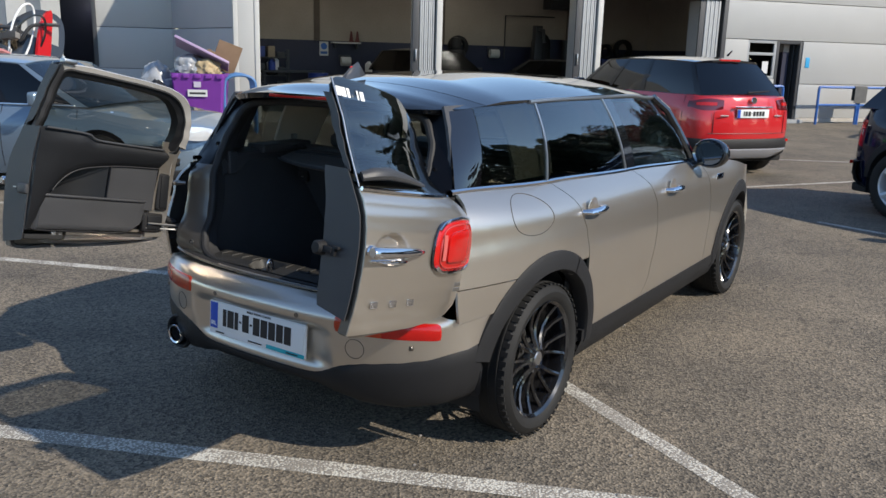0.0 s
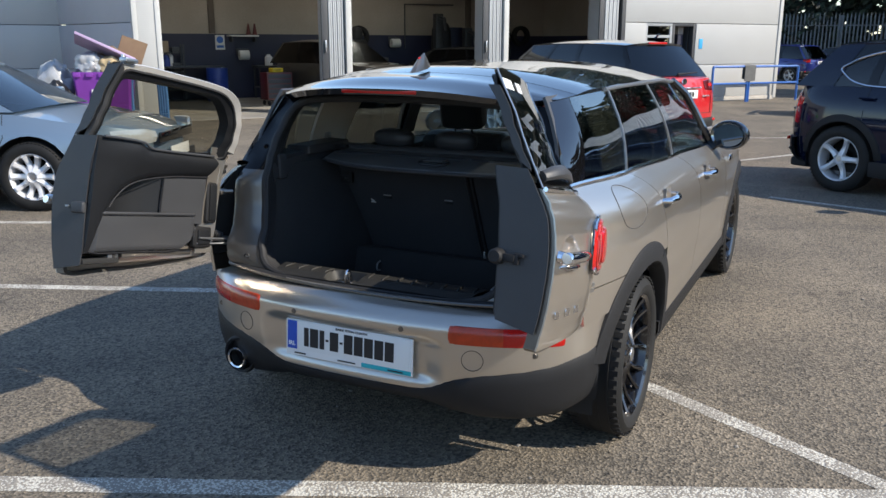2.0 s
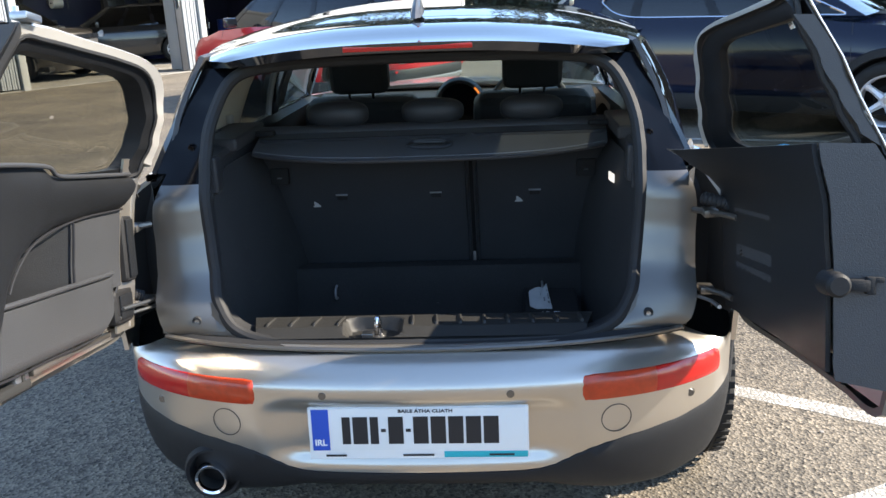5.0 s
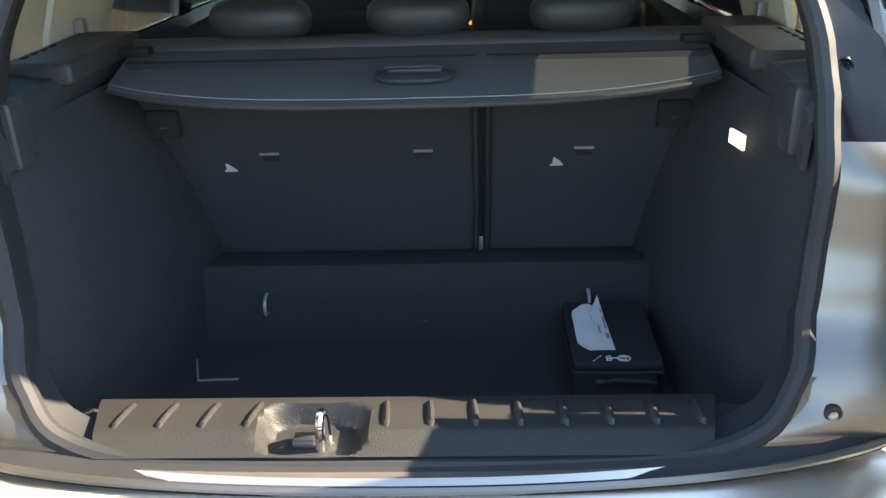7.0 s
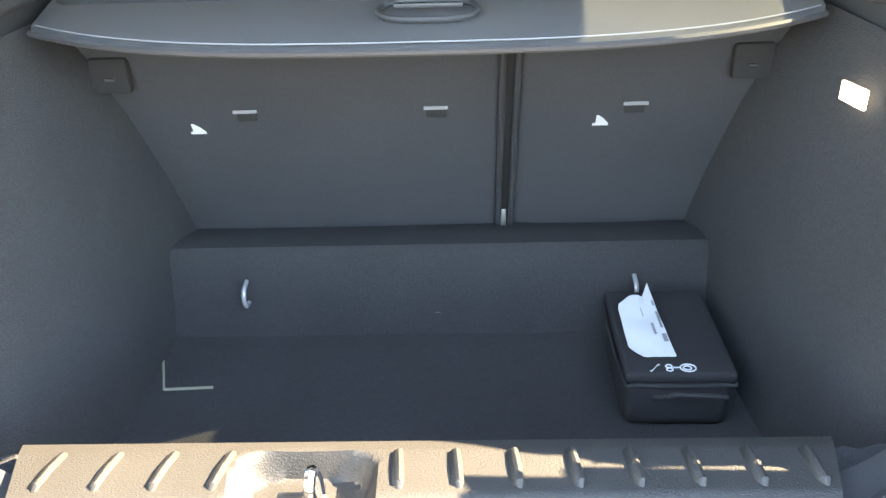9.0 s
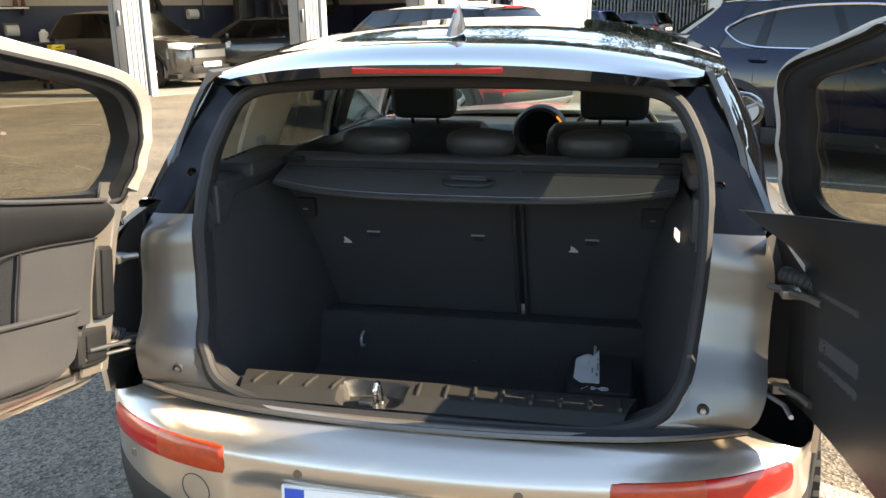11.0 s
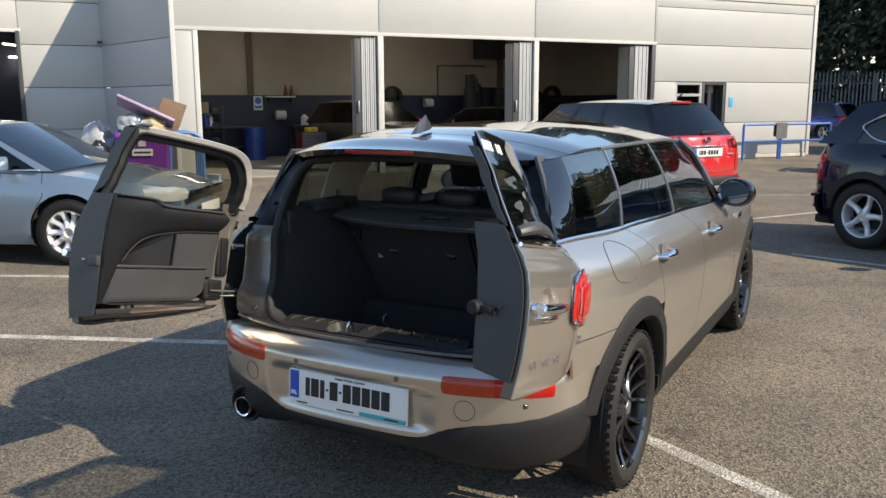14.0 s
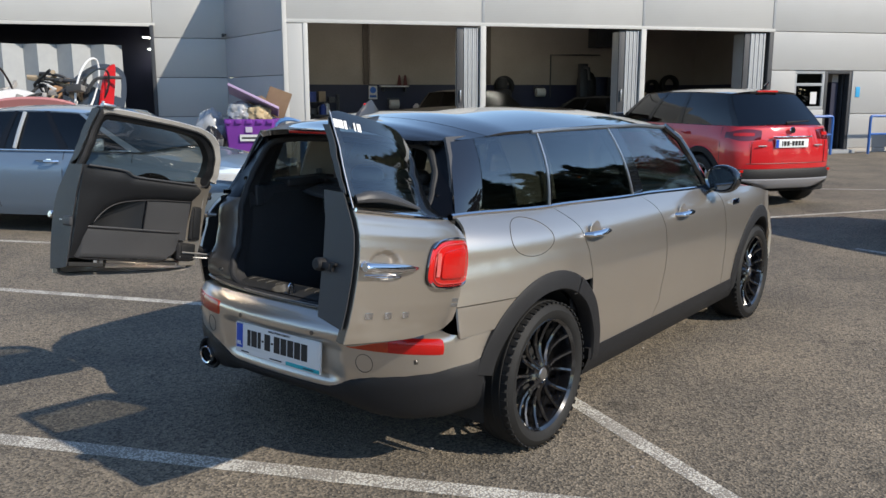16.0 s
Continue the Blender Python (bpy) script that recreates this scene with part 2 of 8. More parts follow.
def grid(rows, bm=None, close_u=False, close_v=False, keep=None, mi=0):
    """A sheet through rows of points."""
    bm = bm or bmesh.new()
    vs = [[bm.verts.new(p) for p in row] for row in rows]
    nr, nc = len(vs), len(vs[0])
    for i in range(nr - (0 if close_v else 1)):
        for j in range(nc - (0 if close_u else 1)):
            q = [vs[i][j], vs[i][(j + 1) % nc], vs[(i + 1) % nr][(j + 1) % nc], vs[(i + 1) % nr][j]]
            if keep and not keep(q):
                continue
            try:
                bm.faces.new(q).material_index = mi
            except ValueError:
                pass
    return bm


def thick(bm, t):
    """Gives a sheet its thickness, on the side away from its normals."""
    bmesh.ops.remove_doubles(bm, verts=bm.verts, dist=0.0002)
    bmesh.ops.recalc_face_normals(bm, faces=bm.faces)
    bmesh.ops.solidify(bm, geom=bm.faces[:], thickness=t)
    return bm


def tube(pts, r, n=8, bm=None, closed=False, cap=True, flat=1.0):
    """A round bar along points; r: a number or one for each point."""
    bm = bm or bmesh.new()
    pts = [Vector(p) for p in pts]
    k = len(pts)
    rs = r if isinstance(r, (list, tuple)) else [r] * k
    rows, side = [], None
    for i, p in enumerate(pts):
        a = pts[(i + 1) % k] if (closed or i < k - 1) else p
        b = pts[i - 1] if (closed or i > 0) else p
        d = (a - b).normalized()
        if side is None:
            side = d.orthogonal().normalized()
        side = (side - d * side.dot(d)).normalized()
        up = d.cross(side)
        rows.append([p + (side * math.cos(w) + up * math.sin(w) * flat) * rs[i] for w in (2 * math.pi * j / n for j in range(n))])
    grid(rows, bm, close_u=True, close_v=closed)
    if cap and not closed:
        bm.verts.ensure_lookup_table()
        total = len(bm.verts)
        bm.faces.new([bm.verts[total - k * n + j] for j in range(n)])
        bm.faces.new([bm.verts[total - n + j] for j in range(n)])
    return bm


def lathe(profile, n=32, bm=None, axis="x", at=(0, 0, 0)):
    """A turned body: profile of (along, radius) round an axis."""
    rows = []
    for h, r in profile:
        row = []
        for j in range(n):
            w = 2 * math.pi * j / n
            c, s = math.cos(w) * r, math.sin(w) * r
            p = {"x": (h, c, s), "y": (c, h, s), "z": (c, s, h)}[axis]
            row.append(Vector(p) + Vector(at))
        rows.append(row)
    return grid(rows, bm, close_u=True)


def lerp(a, b, t):
    return a + (b - a) * t


def table(pairs):
    """A smooth-ish curve through pairs (x, value)."""
    xs, ys = zip(*pairs)

    def at(x):
        if x <= xs[0]:
            return ys[0]
        for i in range(len(xs) - 1):
            if x <= xs[i + 1]:
                t = (x - xs[i]) / (xs[i + 1] - xs[i])
                t = 0.35 * t + 0.65 * t * t * (3 - 2 * t) if len(xs) > 2 else t
                return lerp(ys[i], ys[i + 1], t)
        return ys[-1]
    return at


def spline(pts, steps=8, closed=False):
    """Points along a smooth curve through pts."""
    pts = [Vector(p) for p in pts]
    k, out = len(pts), []
    for i in range(k if closed else k - 1):
        p0 = pts[(i - 1) % k] if (closed or i) else pts[0]
        p1, p2 = pts[i], pts[(i + 1) % k]
        p3 = pts[(i + 2) % k] if (closed or i + 2 < k) else pts[-1]
        for s in range(steps):
            t = s / steps
            out.append(0.5 * (2 * p1 + (p2 - p0) * t + (2 * p0 - 5 * p1 + 4 * p2 - p3) * t * t + (3 * p1 - p0 - 3 * p2 + p3) * t ** 3))
    if not closed:
        out.append(pts[-1])
    return out


def text_mesh(words, size, width=None, squeeze=1.0, bold=0.0, depth=0.0008):
    """The words as a flat mesh in the x-y plane, centred."""
    cu = bpy.data.curves.new("words", "FONT")
    cu.body, cu.size, cu.align_x, cu.align_y, cu.offset, cu.extrude = words, size, "CENTER", "CENTER", bold, depth
    ob = bpy.data.objects.new("words", cu)
    scene.collection.objects.link(ob)
    dg = bpy.context.evaluated_depsgraph_get()
    me = bpy.data.meshes.new_from_object(ob.evaluated_get(dg))
    bpy.data.objects.remove(ob)
    bpy.data.curves.remove(cu)
    bm = bmesh.new()
    bm.from_mesh(me)
    bpy.data.meshes.remove(me)
    xs = [v.co.x for v in bm.verts]
    k = width / (max(xs) - min(xs)) if width else squeeze
    mid = (max(xs) + min(xs)) / 2
    for v in bm.verts:
        v.co.x = (v.co.x - mid) * k
    return bm


def wheel(parent, at, radius, width, rim_r, spokes, rim_mat, out=1, pair=False, name="wheel", tread=True):
    """A tyre and an alloy, whose face looks to x = out."""
    hub = part(name, lathe([(-width * 0.3 * out, 0.09), (-width * 0.3 * out, rim_r * 0.5), (-width * 0.28 * out, rim_r * 0.55)], 16, at=at), DARK, parent)
    w, r = width / 2, radius
    prof = [(-w * 0.92, rim_r), (-w, rim_r + 0.02), (-w * 1.02, (r + rim_r) / 2), (-w * 0.93, r - 0.018), (-w * 0.8, r - 0.005), (-w * 0.3, r), (w * 0.3, r),
            (w * 0.8, r - 0.005), (w * 0.93, r - 0.018), (w * 1.02, (r + rim_r) / 2), (w, rim_r + 0.02), (w * 0.92, rim_r), (w * 0.75, rim_r - 0.012)]
    tyre = lathe(prof, 56, at=at)
    if tread:
        for k in (-0.55, -0.2, 0.2, 0.55):
            lathe([(w * k - 0.005, r - 0.002), (w * k - 0.004, r + 0.0015), (w * k + 0.004, r + 0.0015), (w * k + 0.005, r - 0.002)], 56, tyre, at=at)
        for j in range(56):
            a = 2 * math.pi * j / 56
            for sgn in (-1, 1):
                box((w * 0.3, 0.02, 0.006), Vector(at) + Vector((sgn * w * 0.78, math.cos(a) * (r - 0.0045), math.sin(a) * (r - 0.0045))), 0.0, bm=tyre,
                    turn=Matrix.Rotation(a - math.pi / 2, 3, "X"))
    part("tyre", tyre, TYRE, hub)
    rim = lathe([(w * 0.78 * out, rim_r - 0.004), (w * 0.86 * out, rim_r + 0.004), (w * 0.9 * out, rim_r - 0.004), (w * 0.8 * out, rim_r - 0.016), (w * 0.1 * out, rim_r - 0.03), (-w * 0.7 * out, rim_r - 0.03)], 48, at=at)
    face = w * 0.62
    for j in range(spokes):
        a0 = 2 * math.pi * j / spokes
        for da in ((-0.155, 0.155) if pair else (0.0,)):
            pts = []
            for q in (0.0, 0.25, 0.5, 0.75, 1.0):
                rr = lerp(0.035, rim_r - 0.008, q)
                a = a0 + da * lerp(0.5, 1.25, q)
                pts.append(Vector(at) + Vector(((face - 0.03 * math.sin(q * math.pi) + 0.012 * q) * out, math.cos(a) * rr, math.sin(a) * rr)))
            wide = 0.0105 if pair else 0.026
            tube(pts, [wide * k for k in ((1.3, 1.0, 0.85, 0.85, 1.0) if pair else (1.4, 1.3, 1.1, 1.1, 1.3))], 6, rim)
    lathe([(face * 0.6 * out, 0.07), (face * out, 0.062), ((face + 0.006) * out, 0.03), ((face + 0.006) * out, 0.002)], 20, rim, at=at)
    part("rim", rim, rim_mat, hub)
    part("hub_cap", lathe([((face + 0.004) * out, 0.03), ((face + 0.011) * out, 0.026), ((face + 0.012) * out, 0.002)], 20, at=at), SATIN, hub)
    return hub

# ---- the yard ----
bm = bmesh.new()
R = 900.0
vs = [bm.verts.new((x, y, 0)) for x, y in ((-R, -R), (R, -R), (R, R), (-R, R))]
bm.faces.new(vs)
ground = solo("ground", bm, ASPHALT, "worn grey-brown asphalt of a service yard", "ground", kind="structure")


def line_mat():
    """Thick white road paint, worn through to the stones."""
    m = mat("worn_line_paint", (0.55, 0.53, 0.48), 0.85)
    nt = m.node_tree
    b = nt.nodes["Principled BSDF"]
    co = nt.nodes.new("ShaderNodeTexCoord").outputs["Object"]
    fine = nt.nodes.new("ShaderNodeTexVoronoi")
    fine.inputs["Scale"].default_value = 95.0
    wear = nt.nodes.new("ShaderNodeTexNoise")
    wear.inputs["Scale"].default_value, wear.inputs["Detail"].default_value = 5.0, 5.0
    nt.links.new(co, fine.inputs["Vector"])
    nt.links.new(co, wear.inputs["Vector"])
    both = nt.nodes.new("ShaderNodeMath")
    both.operation = "ADD"
    nt.links.new(fine.outputs["Distance"], both.inputs[0])
    nt.links.new(wear.outputs["Fac"], both.inputs[1])
    ramp = nt.nodes.new("ShaderNodeValToRGB")
    ramp.color_ramp.elements[0].position, ramp.color_ramp.elements[0].color = 0.96, (0.50, 0.478, 0.42, 1)
    ramp.color_ramp.elements[1].position, ramp.color_ramp.elements[1].color = 1.26, (0.23, 0.21, 0.18, 1)
    nt.links.new(both.outputs[0], ramp.inputs["Fac"])
    nt.links.new(ramp.outputs["Color"], b.inputs["Base Color"])
    bump = nt.nodes.new("ShaderNodeBump")
    bump.inputs["Strength"].default_value, bump.inputs["Distance"].default_value = 0.8, 0.005
    nt.links.new(fine.outputs["Distance"], bump.inputs["Height"])
    nt.links.new(bump.outputs["Normal"], b.inputs["Normal"])
    return m


LINE = line_mat()


def bay_line(a, b, width=0.09):
    """A painted bay line on the asphalt with ragged edges."""
    a, b = Vector((*a, 0)), Vector((*b, 0))
    d = (b - a).normalized()
    side = Vector((-d.y, d.x, 0)) * width / 2
    n = max(int((b - a).length / 0.05), 2)
    rows = []
    for i in range(n + 1):
        p = a.lerp(b, i / n)
        j = noise.noise(p * 9.0) * 0.006, noise.noise(p * 9.0 + Vector((7, 3, 1))) * 0.006
        rows.append([p - side * (1 + j[0] * 12) + Vector((0, 0, 0.0014)), p + Vector((0, 0, 0.0018)), p + side * (1 + j[1] * 12) + Vector((0, 0, 0.0014))])
    solo("bay_line", grid(rows), LINE, "worn white parking line painted on the asphalt", "road marking", group="parking lines", kind="structure")


bay_line((-3.2, -1.66), (5.6, 2.38), 0.10)
bay_line((0.62, 1.33), (6.3, -1.75), 0.085)
bay_line((-7.2, -0.68), (-1.75, 1.60), 0.085)
bay_line((-9.5, 0.15), (-3.3, 3.1), 0.085)
bay_line((-1.1, 7.25), (3.6, 14.9), 0.085)
bay_line((-1.6, 11.5), (4.5, 15.0), 0.07)
bay_line((0.85, 6.62), (5.4, 5.2), 0.08)

# ---- the workshop building ----
BLD = pose(-10.81, 10.24, 0, 0, 0, 53.0)


def clad_mat(name, base):
    m = mat(name, base, 0.45, coat=0.15, coat_rough=0.3, vary=0.05, scale=1.3, rough_vary=0.1)
    nt = m.node_tree
    b = nt.nodes["Principled BSDF"]
    co = nt.nodes.new("ShaderNodeTexCoord").outputs["Object"]
    wave = nt.nodes.new("ShaderNodeTexWave")
    wave.bands_direction = "Z"
    wave.inputs["Scale"].default_value, wave.inputs["Distortion"].default_value = 9.0, 0.0
    nt.links.new(co, wave.inputs["Vector"])
    bump = nt.nodes.new("ShaderNodeBump")
    bump.inputs["Strength"].default_value, bump.inputs["Distance"].default_value = 0.12, 0.004
    nt.links.new(wave.outputs["Fac"], bump.inputs["Height"])
    nt.links.new(bump.outputs["Normal"], b.inputs["Normal"])
    return m


CLAD = clad_mat("white_cladding", (0.355, 0.355, 0.346))
CLAD_GREY = clad_mat("grey_cladding", (0.355, 0.37, 0.395))
FLASH = mat("white_flashing", (0.42, 0.42, 0.405), 0.5, vary=0.15, scale=2.0)
FRAME = mat("grey_steel_frame", (0.27, 0.285, 0.295), 0.5, vary=0.12, scale=5.0)
DARK_FRAME = mat("dark_frame", (0.03, 0.032, 0.036), 0.5)
CREAM = mat("cream_wall", (0.31, 0.272, 0.235), 0.9, vary=0.25, scale=0.8, fine=0.1, fine_scale=20.0)
NAVY = mat("navy_wall", (0.010, 0.012, 0.035), 0.55, vary=0.3, scale=2.0)
SHOP_FLOOR = mat("workshop_floor", (0.24, 0.225, 0.20), 0.55, vary=0.5, scale=1.2)
LEAF_GREY = mat("grey_door_leaf", (0.31, 0.325, 0.335), 0.5, vary=0.1, scale=6.0)
BLUE_STEEL = mat("blue_paint", (0.02, 0.10, 0.34), 0.4, coat=0.4, vary=0.3, scale=8.0)


def bx(x0, x1, y0, y1, z0, z1, bevel=0.0, bm=None):
    return box((x1 - x0, y1 - y0, z1 - z0), ((x0 + x1) / 2, (y0 + y1) / 2, (z0 + z1) / 2), bevel, bm=bm)


TOP = 4.46
wall = tagged(new("wall_front"), "white clad workshop wall with three open bays", "wall", kind="structure")
wall.matrix_world = BLD


def panels(x0, x1, z_joints, mtl=CLAD, y0=0.0, y1=0.18):
    for z0, z1 in zip(z_joints, z_joints[1:]):
        part("cladding_panel", bx(x0 + 0.006, x1 - 0.006, y0, y1, z0 + 0.007, z1 - 0.007, 0.008), mtl, wall)


part("wall_core", bx(-0.40, 16.8, 0.19, 0.24, 3.06, TOP - 0.03), FRAME, wall)
part("wall_core", bx(11.45, 11.95, 0.19, 0.24, 0.0, 3.05), FRAME, wall)
part("wall_core", bx(13.85, 16.8, 0.19, 0.24, 0.0, 3.05), FRAME, wall)
for x0, x1 in ((-0.46, 3.90), (3.90, 7.85), (7.85, 11.38)):
    panels(x0, x1, (3.06, 4.2))
panels(11.38, 16.9, (3.02, 3.95, 4.2))
panels(11.38, 16.9, (2.08, 3.02))
panels(11.40, 12.10, (0.12, 1.1, 2.08))
panels(12.10, 13.0, (0.12, 1.12))
panels(13.80, 16.9, (0.12, 1.0, 2.08))
panels(-0.46, -0.08, (0.05, 3.06))
part("parapet", bx(-0.5, 16.95, -0.03, 0.3, 4.2, TOP, 0.015), FLASH, wall)
part("bay_flashing", bx(-0.46, 11.42, -0.02, 0.0, 3.0, 3.075, 0.006), FLASH, wall)
for x in (3.90, 7.85, 11.38):
    part("joint_strip", bx(x - 0.035, x + 0.035, -0.012, 0.02, 3.08, TOP - 0.25, 0.004), FRAME, wall)
part("corner_flashing", bx(16.86, 16.98, -0.03, 0.25, 0.05, TOP - 0.02, 0.01), FLASH, wall)
part("corner_flashing", bx(-0.53, -0.44, -0.03, 0.25, 0.05, TOP - 0.3, 0.01), FLASH, wall)
part("plinth", bx(13.8, 16.9, -0.015, 0.1, 0.0, 0.12, 0.01), mat("concrete_plinth", (0.4, 0.37, 0.33), 0.9, vary=0.3, scale=3.0), wall)
for x in (3.86, 7.82):
    part("bay_post", bx(x - 0.03, x + 0.10, -0.03, 0.22, 0.0, 3.0, 0.01), FLASH, wall, "white steel bay post")
part("bay_post", bx(-0.10, 0.0, -0.02, 0.22, 0.0, 3.0, 0.01), FLASH, wall)
part("bay_post", bx(11.28, 11.40, -0.01, 0.22, 0.0, 3.0, 0.01), DARK_FRAME, wall)


def folded_door(x0, x1):
    """Folding door leaves pushed together beside a post."""
    ob = tagged(new("folding_door"), "grey steel folding workshop door folded open beside its post", "door", group="workshop doors")
    ob.matrix_world = BLD
    n = 7
    for k in range(n):
        xa = lerp(x0, x1, k / n)
        part("door_leaf", bx(xa, xa + (x1 - x0) / n - 0.008, 0.03 + 0.012 * (k % 2), 0.75, 0.04, 2.97, 0.012), LEAF_GREY, ob)
    part("door_edge", bx(x0 - 0.16, x0 - 0.01, 0.05, 0.09, 0.04, 2.97, 0.01), DARK_FRAME, ob)
    part("pull", bx(x0 - 0.10, x0 - 0.07, 0.0, 0.05, 1.35, 1.6, 0.008), SATIN, ob)


for x0, x1 in ((3.46, 3.80), (7.42, 7.76), (10.78, 11.2)):
    folded_door(x0, x1)


BROWN_POST = mat("brown_steel", (0.09, 0.07, 0.055), 0.6, vary=0.2, scale=4.0)


def room():
    depth = 6.8
    w = tagged(new("wall_workshop"), "cream workshop wall over a navy painted dado", "wall", kind="structure")
    w.matrix_world = BLD
    part("wall_upper", bx(-0.4, 13.4, depth, depth + 0.2, 1.80, 4.4), CREAM, w)
    part("wall_dado", bx(-0.4, 13.4, depth - 0.006, depth + 0.2, 0.0, 1.80), NAVY, w)
    for x in (-0.42, 13.4):
        part("wall_upper", bx(x, x + 0.18, 0.25, depth, 1.80, 4.4), CREAM, w)
        part("wall_dado", bx(x - 0.003, x + 0.183, 0.25, depth, 0.0, 1.80), NAVY, w)
    for x in (2.29, 6.1, 10.4):
        part("wall_post", bx(x, x + 0.16, depth - 0.12, depth - 0.003, 1.81, 4.2, 0.01), BROWN_POST, w, "dark brown steel post on the wall")
    f = solo("floor_workshop", bx(-0.4, 13.4, 0.0, depth, -0.02, 0.02), SHOP_FLOOR, "dark worn concrete workshop floor", "floor", kind="structure")
    f.matrix_world = BLD
    c = solo("ceiling_workshop", bx(-0.45, 16.8, 0.25, depth + 0.2, 4.25, 4.4), FRAME, "dark grey workshop ceiling", "ceiling", kind="structure")
    c.matrix_world = BLD
    s = solo("wall_side", bx(16.72, 16.9, 0.25, 9.0, 0.0, TOP), CLAD, "white clad end wall", "wall", kind="structure")
    s.matrix_world = BLD
    s = solo("wall_office", bx(13.6, 16.7, 2.5, 2.6, 0.0, 4.2), CREAM, "plain wall behind the office door", "wall", kind="structure")
    s.matrix_world = BLD


room()


def office():
    win = tagged(new("window_1"), "grey framed office window with a notice in it", "window", kind="structure")
    win.matrix_world = BLD
    for x0, x1, z0, z1 in ((12.10, 13.0, 1.12, 1.19), (12.10, 13.0, 2.0, 2.08), (12.10, 12.17, 1.19, 2.0), (12.92, 13.0, 1.19, 2.0), (12.17, 12.92, 1.70, 1.77)):
        part("window_frame", bx(x0, x1, 0.03, 0.11, z0, z1, 0.008), FRAME, win)
    part("pane", bx(12.17, 12.92, 0.06, 0.066, 1.19, 1.70), TINT, win)
    part("pane", bx(12.17, 12.92, 0.06, 0.066, 1.77, 2.0), TINT, win)
    part("notice", bx(12.62, 12.80, 0.05, 0.053, 1.25, 1.55), PAPER, win)
    d = tagged(new("door_1"), "open office doorway with a dark frame", "door", kind="structure")
    d.matrix_world = BLD
    for x0, x1, z0, z1 in ((13.0, 13.08, 0, 2.08), (13.72, 13.8, 0, 2.08), (13.08, 13.72, 2.0, 2.08)):
        part("door_frame", bx(x0, x1, 0.02, 0.2, z0, z1, 0.008), DARK_FRAME, d)
    part("door_leaf", bx(13.67, 13.71, 0.2, 0.85, 0.03, 2.0, 0.006), DARK_FRAME, d)
    part("door_step", bx(12.95, 13.85, -0.25, 0.2, 0.0, 0.09, 0.01), FRAME, d)
    sg = solo("wall_notice", bx(13.92, 14.05, -0.012, -0.002, 1.42, 1.68, 0.003), mat("blue_notice", (0.03, 0.3, 0.55), 0.4), "small blue notice on the white wall", "notice")
    sg.matrix_world = BLD


office()


def recess():
    w = tagged(new("wall_recess"), "blue-grey clad wing wall of the recess", "wall", kind="structure")
    w.matrix_world = BLD
    a, b = Vector((-0.50, 0.05, 0)), Vector((-1.68, 3.42, 0))
    d = (b - a).normalized()
    turn = Matrix.Rotation(math.atan2(d.y, d.x), 3, "Z")
    length = (b - a).length
    part("wall_core", box((length, 0.05, 4.68), a.lerp(b, 0.5) + Vector((0.19, 0.04, 2.34)), turn=turn), FRAME, w)
    for z0, z1 in zip((0.0, 0.98, 1.92, 2.86), (0.98, 1.92, 2.86, 4.70)):
        mid = a.lerp(b, 0.5) + Vector((0.09, 0, (z0 + z1) / 2))
        part("cladding_panel", box((length, 0.16, z1 - z0 - 0.012), mid, 0.006, turn=turn), CLAD_GREY, w)
    for x0, x1, zs in ((-3.35, -1.60, (0.0, 0.98, 1.92, 2.86, 3.8, 5.2)), (-9.8, -3.35, (3.2, 3.8, 5.2)), (-13.0, -9.8, (0.0, 1.0, 2.0, 3.2, 4.0, 5.2))):
        for z0, z1 in zip(zs, zs[1:]):
            part("cladding_panel", bx(x0 + 0.005, x1 - 0.005, 3.4, 3.58, z0 + 0.006, z1 - 0.006, 0.008), CLAD, w)
    part("door_flashing", bx(-9.8, -3.3, 3.37, 3.41, 3.12, 3.2, 0.006), FLASH, w)
    part("door_post", bx(-3.42, -3.33, 3.36, 3.6, 0.0, 3.15, 0.01), DARK_FRAME, w)
    back = tagged(new("wall_store"), "dark wall inside the store", "wall", kind="structure")
    back.matrix_world = BLD
    part("wall_face", bx(-10.0, -1.7, 7.5, 7.7, 0, 4.2), NAVY, back)
    part("wall_face", bx(-1.75, -1.6, 3.6, 7.5, 0, 4.2), NAVY, back)
    part("wall_face", bx(-10.0, -9.85, 3.6, 7.5, 0, 4.2), NAVY, back)
    part("wall_top", bx(-10.0, -1.6, 3.6, 7.7, 4.0, 4.2), NAVY, back)
    # zigzag folding door, half shut
    fd = tagged(new("folding_door"), "pale grey corrugated folding door half shut across the store", "door")
    fd.matrix_world = BLD
    x0, n, pitch = -8.2, 11, 0.37
    for k in range(n):
        xa = x0 + k * pitch
        ya, yb = (3.62, 3.92) if k % 2 == 0 else (3.92, 3.62)
        rows = [[(xa, ya, 0.03), (xa, ya, 2.70)], [(xa + pitch, yb, 0.03), (xa + pitch, yb, 2.70)]]
        part("door_leaf", thick(grid(rows), 0.03), LEAF_GREY, fd)
    cam_ob = tagged(new("wall_camera"), "small dark camera fixed on the recess wall", "camera")
    cam_ob.matrix_world = BLD
    part("bracket", box((0.04, 0.10, 0.04), (-1.66, 3.33, 2.95), 0.008), DARK_FRAME, cam_ob)
    part("body", box((0.07, 0.18, 0.07), (-1.72, 3.22, 2.93), 0.015), DARK_FRAME, cam_ob)


recess()


